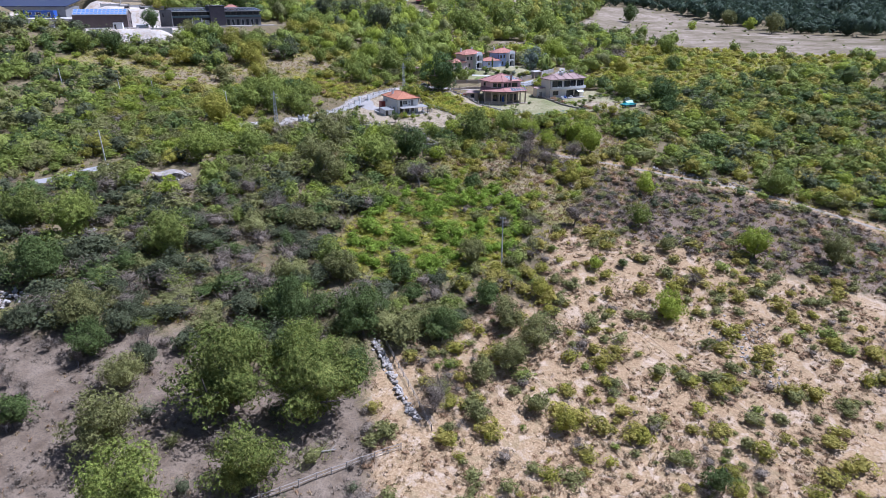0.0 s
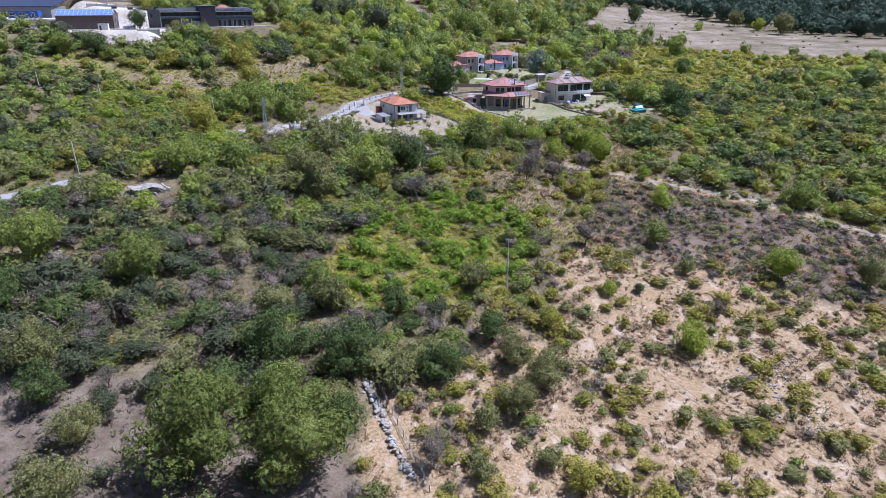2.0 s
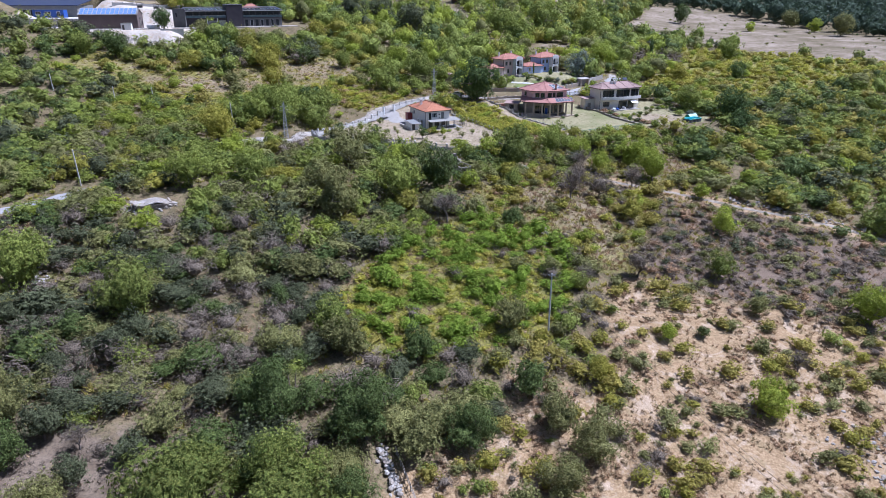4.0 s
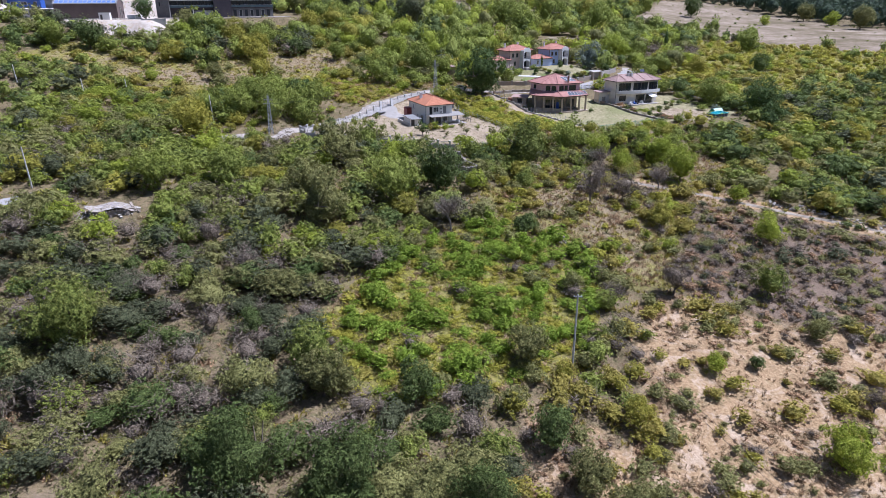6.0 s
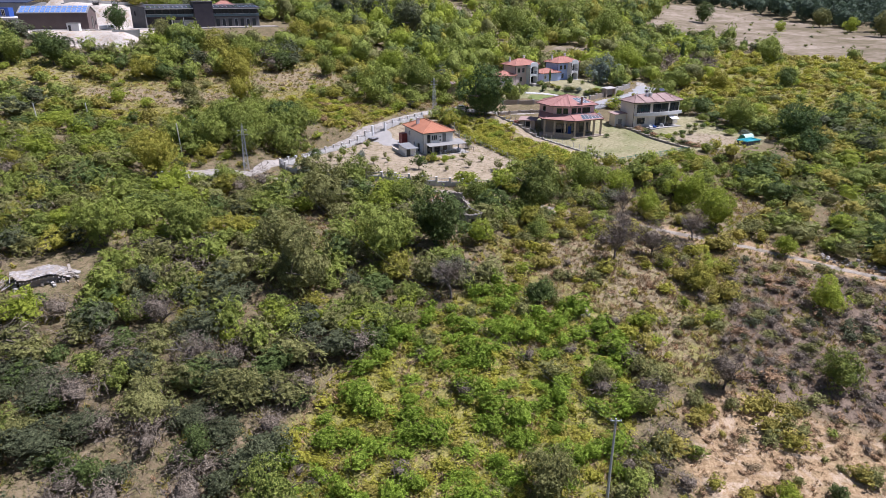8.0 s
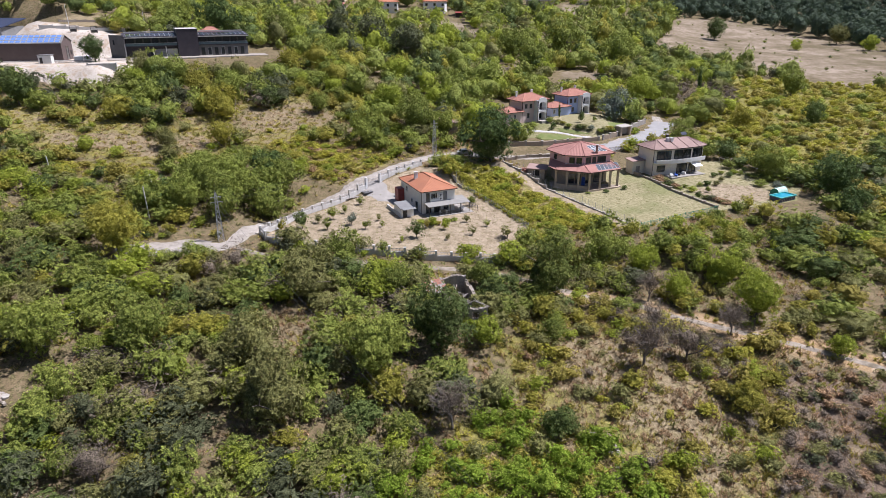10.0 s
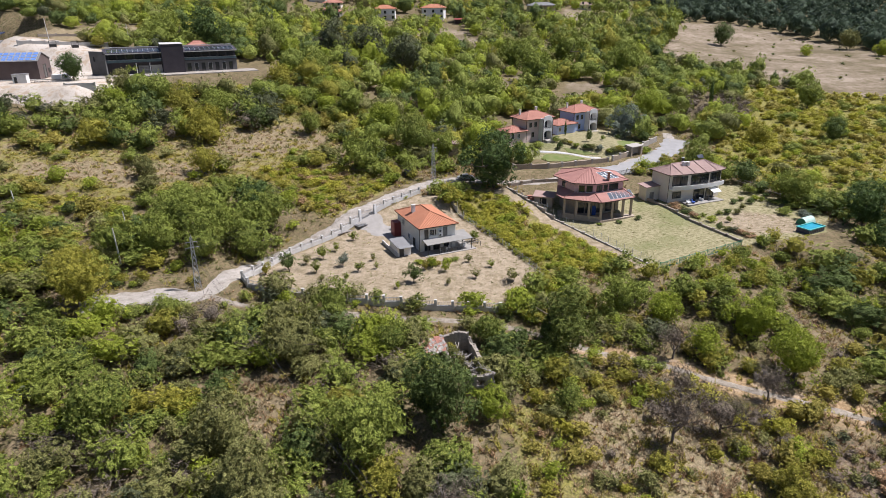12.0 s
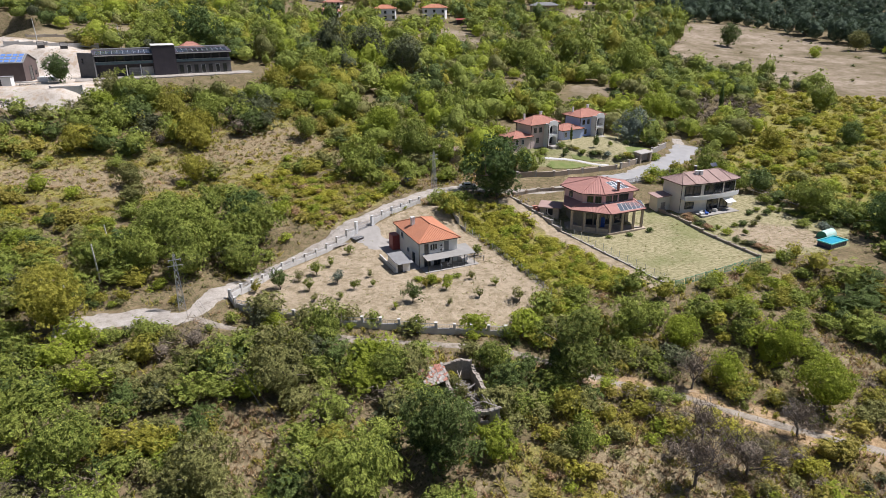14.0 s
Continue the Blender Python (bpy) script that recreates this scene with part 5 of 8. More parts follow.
def solar_array(parent, corner, across, up, nx, ny, material, gap=0.05):
    """Panels lying on a slope, each with its pale frame."""
    corner, across, up = Vector(corner), Vector(across), Vector(up)
    n = across.cross(up).normalized()
    for i in range(nx):
        for j in range(ny):
            bm, bf = bmesh.new(), bmesh.new()
            for b, g, lift in ((bf, gap * 0.4, 0.05), (bm, gap * 1.6, 0.058)):
                gu, gv = g / (across.length / nx), g / (up.length / ny)
                p = [corner + across * ((i + a) / nx) + up * ((j + c) / ny) + n * lift for a, c in ((gu, gv), (1 - gu, gv), (1 - gu, 1 - gv), (gu, 1 - gv))]
                q = [v - n * 0.045 for v in p]
                va, vb = [b.verts.new(v) for v in p], [b.verts.new(v) for v in q]
                b.faces.new(va), b.faces.new(vb[::-1])
                for k in range(4):
                    b.faces.new((va[k], va[(k + 1) % 4], vb[(k + 1) % 4], vb[k]))
            fr = part("solar_panel", bf, STEEL, parent, "solar panel with a pale frame")
            part("cell_sheet", bm, material, fr)


def chimney(house, x, y, z0, z1, w=0.6, material=None):
    c = part("chimney", boxed(x - w / 2, x + w / 2, y - w / 2, y + w / 2, z0, z1), material or WHITE, house)
    part("cap", boxed(x - w * 0.62, x + w * 0.62, y - w * 0.62, y + w * 0.62, z1, z1 + 0.12), PALE_CONCRETE, c)


def plastic_chair(m, label, group):
    c = thing("garden_chair", label, "chair", m, group)
    part("seat", boxed(-0.24, 0.24, -0.24, 0.24, 0.40, 0.44), WHITE, c)
    part("backrest", boxed(-0.24, 0.24, 0.20, 0.24, 0.44, 0.88), WHITE, c)
    for a in (-0.2, 0.2):
        for b in (-0.2, 0.2):
            part("leg", boxed(a - 0.02, a + 0.02, b - 0.02, b + 0.02, 0, 0.40), WHITE, c)


# ---- the white house with the orange roof ----
def white_house():
    h = thing("house", "two-storey cream plastered house with an orange tiled hip roof", "house", pose(-15.86, 232.9, 0.9, 0, 0, 27.7))
    X0, X1, Y0, Y1, Z = 0.5, 8.58, 0.5, 13.6, 5.35
    part("wall", boxed(X0, X1, Y0, Y1, -1.2, Z - 0.16), PLASTER, h)
    hip_roof(h, 0, 9.08, 0, 14.1, Z, 1.95, ORANGE_TILES, hip=4.5)
    chimney(h, 2.3, 8.6, Z + 0.3, Z + 2.5, 0.7)
    front, left, right = pose(X0, Y0, 0), pose(X0, Y1, 0, 0, 0, -90), pose(X1, Y0, 0, 0, 0, 90)
    window(h, front, 0.95, 2.75, 0.85, 2.1, 0, IRON, False)
    window(h, front, 2.1, 3.35, 1.6, 1.35, 2)
    window(h, front, 5.2, 2.85, 0.95, 2.0, 0, GREY_SHEET, False, GREY_SHEET)
    part("balcony_panel", boxed(2.0 + X0, 4.4 + X0, Y0 - 0.09, Y0 - 0.004, 2.55, 3.25), WHITE, h)
    for k, z in enumerate((3.0, 3.9)):
        a = part("air_conditioner", boxed(4.55, 5.35, Y0 - 0.36, Y0 - 0.004, z, z + 0.62), WHITE, h)
        part("fan_grille", tube(bmesh.new(), (4.9, Y0 - 0.375, z + 0.31), (4.9, Y0 - 0.36, z + 0.31), 0.24, sides=14), IRON, a)
    for x, w in ((0.9, 1.3), (2.9, 1.6), (5.3, 1.2)):
        window(h, front, x, 0.1, w, 2.0, 1, IRON, False)
    window(h, left, 9.2, 0.0, 1.1, 2.15, 0, IRON, False)
    window(h, left, 6.3, 1.1, 1.1, 1.1, 1)
    window(h, left, 3.0, 3.3, 1.2, 1.2, 1)
    window(h, right, 3.0, 3.2, 1.4, 1.3, 1)
    part("drain_pipe", tube(bmesh.new(), (X0 - 0.07, Y0 + 0.3, 0), (X0 - 0.07, Y0 + 0.3, Z - 0.2), 0.06), IRON, h)
    # porch in front and round the right-hand corner
    porch = part("porch_roof", slab(bmesh.new(), [(0.9, -2.3, 2.42), (11.4, -2.1, 2.42), (11.6, 2.8, 2.75), (X1 + 0.004, 2.8, 2.8), (X1 + 0.004, Y0 - 0.1, 2.72), (0.9, Y0 - 0.1, 2.72)], 0.09), PORCH_SHEET, h, "pale grey sheet roof over the porch")
    for x, y in ((1.1, -2.15), (3.7, -2.15), (6.3, -2.15), (8.9, -2.1), (11.2, -1.9), (11.3, 2.5)):
        part("post", boxed(x - 0.06, x + 0.06, y - 0.06, y + 0.06, -0.3, 2.36), IRON, porch)
    railing(porch, [(3.7, -2.15), (8.9, -2.1)], 0.12, 0.75)
    part("terrace", boxed(0.4, 12.0, -2.6, Y0 - 0.004, -0.8, 0.1), DRIVE, h)
    part("side_terrace", boxed(X1 + 0.004, 12.0, Y0, 4.2, -0.8, 0.1), DRIVE, h)
    # red store at the back corner, low maroon lean-to behind
    part("store", boxed(-1.1, 0.45, 11.6, 13.9, -0.8, 3.3), RED_SHEET, h, "red sheet-metal store")
    bm = bmesh.new()
    tiled(bm, (2.0, 14.2, 4.3), (7.2, 14.2, 4.3), (2.0, 16.6, 4.7), (7.2, 16.6, 4.7), 0.3, 0.05)
    part("lean_to_roof", bm, MAROON, h)
    part("lean_to_wall", boxed(2.2, 7.0, 14.0, 16.3, -0.8, 4.2), PLASTER, h)
    m = h.matrix_world
    # porch furniture
    t = thing("table", "dark garden table standing under the porch roof", "table", m @ pose(5.2, -0.9, 0.11))
    part("tabletop", boxed(-0.8, 0.8, -0.45, 0.45, 0.70, 0.75), TIMBER, t)
    for x in (-0.7, 0.7):
        for y in (-0.36, 0.36):
            part("leg", boxed(x - 0.03, x + 0.03, y - 0.03, y + 0.03, 0, 0.70), IRON, t)
    for x, y, r in ((4.2, -1.5, 20), (5.6, -1.7, -10), (6.6, -0.8, 95)):
        plastic_chair(m @ pose(x, y, 0.105, 0, 0, r), "white garden chair by the porch table", "porch chairs")
    sw = thing("white_cover", "white rounded tank lying at the end of the terrace", "tank", m @ pose(9.9, -0.5, 0.55, 0, 0, 30))
    part("tank_body", tube(bmesh.new(), (-0.55, 0, 0), (0.55, 0, 0), 0.42, 0.36, 12), WHITE, sw)
    part("stand", boxed(-0.4, 0.4, -0.25, 0.25, -0.45, -0.3), IRON, sw)
    # pergola bars beyond the porch
    p = thing("pergola", "low dark timber bars beside the terrace", "pergola", m @ pose(12.0, 1.0, 0.1))
    for k in range(4):
        part("beam", boxed(-1.6, 1.8, -2.4 + k * 1.2, -2.28 + k * 1.2, 0.9, 1.02), TIMBER, p)
        part("post", boxed(1.6, 1.72, -2.4 + k * 1.2, -2.28 + k * 1.2, -0.6, 0.9), TIMBER, p)


def garden_shed():
    s = thing("garden_shed", "small white shed with grey sheet roof and dark door", "shed", pose(-20.1, 230.9, 0.9, 0, 0, 28))
    part("wall", boxed(0, 2.9, 0, 4.6, -0.4, 2.0), WHITE, s)
    part("roof", slab(bmesh.new(), [(-0.15, -0.2, 2.08), (3.2, -0.2, 2.12), (3.2, 4.8, 2.42), (-0.15, 4.8, 2.4)], 0.09), GREY_SHEET, s)
    part("porch_sheet", slab(bmesh.new(), [(0.1, -0.9, 2.0), (3.3, -0.9, 2.0), (3.3, 0.6, 2.22), (0.1, 0.6, 2.22)], 0.06), GREY_SHEET, s)
    door(s, pose(0, 0, 0), 0.35, 0.0, 1.0, 1.75)
    part("water_tray", boxed(0.5, 1.7, 4.9, 5.6, 0.9, 1.5), RUBBER, s)
    part("low_wall", boxed(-0.25, 0.0, 0, 9.0, -0.4, 0.75), PALE_CONCRETE, s)


def apron():
    make_road("driveway_slab", smooth([(-30.4, 250.6), (-26.8, 247.6), (-23.0, 244.6), (-19.2, 240.6), (-17.4, 236.0), (-17.0, 233.0)]), 7.6, DRIVE, "pale concrete apron between the gate and the house", 0.1)


BARS = {}


def wall_run(name, label, line, high, posts, base_mat, post_mat, infill=True, thick=0.3, post_w=0.42, up=0.55, base_down=1.0, railing_mat=None, strands=0):
    """A boundary wall: a plinth in bays, pillars with caps, and an iron panel (or wire strands) in each bay."""
    t = thing(name, label, "wall")
    pts = []
    for (x0, y0), (x1, y1) in zip(line, line[1:]):
        n = max(1, round(math.hypot(x1 - x0, y1 - y0) / posts))
        pts += [(x0 + (x1 - x0) * k / n, y0 + (y1 - y0) * k / n) for k in range(n)]
    pts.append(line[-1])
    for (x0, y0), (x1, y1) in zip(pts, pts[1:]):
        d = math.hypot(x1 - x0, y1 - y0)
        za, zb = z_at(x0, y0), z_at(x1, y1)
        a = math.degrees(math.atan2(y1 - y0, x1 - x0))
        m, tip = pose(x0, y0, 0, 0, 0, a), max(za, zb)
        bay = part("wall_bay", boxed(0, d, -thick / 2, thick / 2, min(za, zb) - base_down, tip + high, m=m), base_mat, t)
        if infill and strands:
            for k in range(strands):
                z = up * (k + 1) / strands
                part("strand", tube(bmesh.new(), m @ Vector((0, 0, za + high + z)), m @ Vector((d, 0, zb + high + z)), 0.012, sides=3), STEEL, bay)
        elif infill:
            metal = railing_mat or STEEL
            for k in range(int(d / 0.28)):
                x = 0.28 + k * 0.28
                if x < d - 0.2:
                    if (metal.name, up) not in BARS:
                        first = part("bar", boxed(-0.025, 0.025, -0.025, 0.025, 0, up), metal, bay)
                        BARS[(metal.name, up)] = first.data
                    else:
                        first = new("bar", BARS[(metal.name, up)])
                        first.parent = bay
                    first.matrix_local = m @ Matrix.Translation((x, 0, tip + high))
            for z in (0.06, up - 0.05):
                part("rail", boxed(0.1, d - 0.1, -0.03, 0.03, tip + high + z, tip + high + z + 0.06, m=m), metal, bay)
    for k, (x, y) in enumerate(pts):
        z = z_at(x, y)
        nb = [z_at(*pts[j]) for j in (k - 1, k, k + 1) if 0 <= j < len(pts)]
        top = max(nb) + high + (up if infill else 0) + 0.12
        a = math.degrees(math.atan2(pts[min(k + 1, len(pts) - 1)][1] - pts[max(k - 1, 0)][1], pts[min(k + 1, len(pts) - 1)][0] - pts[max(k - 1, 0)][0]))
        m = pose(x, y, 0, 0, 0, a)
        p = part("pillar", boxed(-post_w / 2, post_w / 2, -post_w / 2, post_w / 2, z - base_down, top, m=m), post_mat, t)
        part("cap", boxed(-post_w * 0.62, post_w * 0.62, -post_w * 0.62, post_w * 0.62, top, top + 0.09, m=m), post_mat, p)
    return t


white_house()
garden_shed()
apron()
wall_run("boundary_wall", "white plastered wall with square pillars along the gravel road", [(-47.6, 216.6), (-42.6, 231.2), (-31.0, 248.6)], 0.9, 3.0, WALL_PAINT, WALL_PAINT)
wall_run("boundary_wall", "white plastered wall with square pillars beyond the gate", [(-28.0, 251.8), (-18.6, 264.6)], 0.9, 2.9, WALL_PAINT, WALL_PAINT)
wall_run("boundary_wall", "low concrete wall with iron panels along the lower track", [(-47.6, 216.6), (-45.6, 213.6), (-40.4, 211.9), (-26, 209.0), (-8, 210.0), (3.2, 210.8)], 0.95, 3.0, PALE_CONCRETE, PALE_CONCRETE, up=0.7)
g = thing("gate", "open-barred grey iron driveway gate between two pillars", "gate", pose(-31.0, 248.6, z_at(-30, 250), 0, 0, math.degrees(math.atan2(3.2, 3.0))))
for k in range(14):
    part("bar", boxed(0.35 + k * 0.28, 0.39 + k * 0.28, -0.02, 0.02, 0.1, 1.6), STEEL, g)
for z in (0.12, 0.85, 1.58):
    part("rail", boxed(0.3, 4.1, -0.03, 0.03, z, z + 0.06), STEEL, g)
for x in (0.0, 4.38):
    part("pillar", boxed(x - 0.28, x + 0.28, -0.28, 0.28, -1.0, 2.2), WHITE, g)
wall_run("wire_fence", "thin grey post fence beside the overgrown strip", [(9.0, 222.5), (3, 236), (-4, 250), (-12, 264)], 0.05, 3.0, CONCRETE, STEEL, True, 0.08, 0.09, 1.1, 0.6, strands=5)
for k, (x, y, d, kind) in enumerate(((-15.6, 218.0, 4.1, "dark"), (-40.4, 222.4, 4.6, "dark"), (-35.3, 229.2, 3.3, "green"), (-30.5, 225.7, 3.0, "silver"), (-26.9, 223.1, 2.5, "green"), (-44.6, 220.6, 3.0, "yellow"), (-4.0, 220.9, 2.2, "olive"),
                                     (3.2, 221.3, 3.3, "olive"), (-4.4, 240.7, 3.0, "green"), (-31.1, 240.3, 2.4, "green"), (-10.0, 223.7, 2.6, "bright"), (-23.6, 224.5, 1.6, "green"), (-18.3, 215.5, 1.5, "bright"), (-35.0, 222.0, 2.8, "green"), (-5.5, 228.5, 2.0, "olive"), (-38.0, 226.2, 2.4, "olive"), (-41.5, 217.5, 2.0, "yellow"), (-33.0, 217.8, 1.8, "olive"), (-28.6, 218.8, 1.7, "green"), (-9.2, 217.8, 1.6, "olive"), (-1.0, 226.0, 1.9, "green"), (-24.9, 228.6, 1.8, "olive"), (-12.6, 225.4, 2.8, "bright"), (-13.9, 224.2, 2.2, "weeds"), (-33.5, 233.5, 2.2, "green"))):
    make_tree(kind, x, y, d, k * 77, 1.05, WORDS[kind] + " young fruit tree on bare yard soil", "fruit tree", "orchard trees")


# ---- the pink house ----
def faceted_roof(house, eave, apex, z, tiles, name="roof"):
    top = Vector(apex)
    ring = eave + eave[:1]
    roof = part(name, slab(bmesh.new(), [(*a, z - 0.01) for a in eave], 0.18), EAVES, house)
    for a, b in zip(ring, ring[1:]):
        part("roof_slope", tiled(bmesh.new(), (*a, z), (*b, z), top, top, 0.36, 0.05), tiles, roof)
    for a in eave:
        part("ridge_cap", tube(bmesh.new(), Vector((*a, z + 0.05)), top + Vector((0, 0, 0.05)), 0.12, 0.12, 6), tiles, roof)
    return roof


def wall_frame(a, b):
    """x along a wall from a to b, y into the house."""
    return pose(a[0], a[1], 0, 0, 0, math.degrees(math.atan2(b[1] - a[1], b[0] - a[0])))


def pink_house():
    h = thing("house", "pink two-storey villa with faceted red tile roofs and solar panels", "house", pose(0, 0, 1.0))
    eave = [(14.8, 265.0), (18.6, 258.0), (23.9, 257.2), (32.4, 261.4), (31.0, 269.5), (24.5, 272.6), (17.5, 271.5)]
    c = (23.5, 263.6)
    shrink = lambda k: [(c[0] + (x - c[0]) * k, c[1] + (y - c[1]) * k) for x, y in eave]
    wall = shrink(0.87)
    part("upper_wall", prism(bmesh.new(), wall, 4.6, 8.28), PINK, h)
    part("lower_wall", prism(bmesh.new(), shrink(0.80), -1.0, 4.6), TAN_STONE, h, "tan stone ground floor")
    roof = faceted_roof(h, eave, (23.5, 263.2, 11.0), 8.44, RED_TILES)
    chimney(h, 27.2, 259.6, 8.6, 10.8, 0.5, RED_TILES)
    # veranda roof
    low = [(15.2, 260.2), (16.4, 256.9), (25.0, 253.6), (33.6, 258.2), (33.4, 262.0)]
    wl = [(15.9, 264.6), wall[1], wall[2], wall[3], (wall[3][0], wall[3][1] + 2.5)]
    ver = part("veranda_roof", slab(bmesh.new(), [(*p, 4.98) for p in low] + [(*p, 4.98) for p in (wl[4], wl[3], wl[2], wl[1], wl[0])], 0.2), EAVES, h)
    for k in range(len(low) - 1):
        part("roof_slope", fanned(bmesh.new(), (*low[k], 5.0), (*low[k + 1], 5.0), (*wl[k], 6.2), (*wl[k + 1], 6.2)), RED_TILES, ver)
    for k in range(1, 4):
        part("ridge_cap", tube(bmesh.new(), (*low[k], 5.06), (*wl[k], 6.26), 0.12, 0.12, 6), RED_TILES, ver)
    col = [(16.9, 257.5), (19.6, 256.4), (22.4, 255.3), (25.1, 254.6), (28.0, 256.0), (30.8, 257.5), (33.0, 258.9)]
    for x, y in col:
        q = part("column", boxed(x - 0.26, x + 0.26, y - 0.26, y + 0.26, -0.8, 4.79), TAN_STONE, h)
        part("capital", boxed(x - 0.34, x + 0.34, y - 0.34, y + 0.34, 4.5, 4.68), TAN_STONE, q)
    floor = [(15.6, 258.0), (24.9, 253.9), (34.0, 258.4), (33.6, 262.5), (16.0, 264.0)]
    part("terrace", prism(bmesh.new(), floor, -1.0, 0.35), TAN_STONE, h)
    for a, b in zip(col[:3], col[1:4]):
        m = wall_frame(a, b)
        part("parapet", boxed(0.3, math.dist(a, b) - 0.3, -0.12, 0.12, 0.35, 1.2, m=m), TAN_STONE, h)
    # windows
    for k, spots in ((1, ((1.0, 1.4), (2.8, 1.4))), (2, ((0.6, 1.6), (2.6, 1.1), (4.2, 2.6)))):
        m = wall_frame(wall[k], wall[k + 1])
        d = math.dist(wall[k], wall[k + 1])
        for x, w in spots:
            if x + w < d:
                window(h, m, x, 5.95, w, 1.8, 1, IRON, False)
    m = wall_frame(wall[0], wall[1])
    window(h, m, 2.0, 6.4, 1.2, 1.3, 1, IRON)
    lw = shrink(0.80)
    for k, spots in ((1, ((0.8, 1.5), (2.6, 1.3))), (2, ((0.5, 2.2), (3.6, 3.0)))):
        m = wall_frame(lw[k], lw[k + 1])
        for x, w in spots:
            window(h, m, x, 0.8, w, 2.6, 1, IRON, False)
    door(h, wall_frame(lw[1], lw[2]), 4.2, 0.4, 0.9, 2.3, BLUE_SHEET, "blue door")
    # balcony rail in front of the upper floor
    railing(h, [(wall[1][0], wall[1][1] - 0.35), (wall[2][0], wall[2][1] - 0.35), (wall[3][0] - 1.0, wall[3][1] - 0.8)], 5.5, 0.7, WHITE)
    # panels on the roofs
    a, b, top = Vector((*eave[2], 8.44)), Vector((*eave[3], 8.44)), Vector((23.5, 263.2, 11.0))
    up = top - (a + b) / 2
    solar_array(roof, a + (b - a) * 0.44 + up * 0.20, (b - a) * 0.40, up * 0.46, 4, 2, PANEL)
    a, b = Vector((*low[2], 5.0)), Vector((*low[3], 5.0))
    up = Vector((*wl[2], 6.2)) - a + (b - a).normalized() * 0.6
    solar_array(ver, a + (b - a) * 0.27 + up * 0.12, (b - a) * 0.72, up * 0.66, 6, 1, PANEL)
    # low annexe with its own small red roof behind, and a garden oven
    part("annexe_wall", boxed(24.6, 30.2, 278.6, 282.6, -0.5, 4.6), ROSE, h)
    hip_roof(h, 24.1, 30.7, 278.1, 283.1, 4.6, 1.1, PINK_TILES, "x", name="annexe_roof")
    chimney(h, 28.6, 280.2, 5.0, 6.6, 0.45, PINK_TILES)
    o = thing("garden_hut", "low stone hut with a flat tiled roof beside the villa", "hut", pose(12.8, 264.5, z_at(12.8, 264.5), 0, 0, -15))
    part("wall", boxed(-2.2, 2.2, -1.6, 1.6, -1.0, 1.9), TAN_STONE, o)
    part("roof", slab(bmesh.new(), [(-2.7, -2.1, 1.95), (2.7, -2.1, 1.95), (2.7, 2.1, 2.35), (-2.7, 2.1, 2.35)], 0.14), BROWN_TILES, o)
    # solid black block paints the darkness of an open door
    part("doorway_shade", boxed(-0.8, 0.8, -1.64, -1.5, 0.0, 1.5), RUBBER, o)
    for k, (x, y) in enumerate(((9.2, 266.0), (10.0, 265.0))):
        p = thing("tile_stack", "stack of red roof tiles on bare soil", "tile stack", pose(x, y, z_at(x, y), 0, 0, 30 * k), "stacked tiles")
        for j in range(4):
            part("tile_row", boxed(-0.7, 0.7, -0.4, 0.4, j * 0.21, j * 0.21 + 0.19, m=pose(0, 0, 0, 0, 0, j * 4)), PINK_TILES, p)


pink_house()


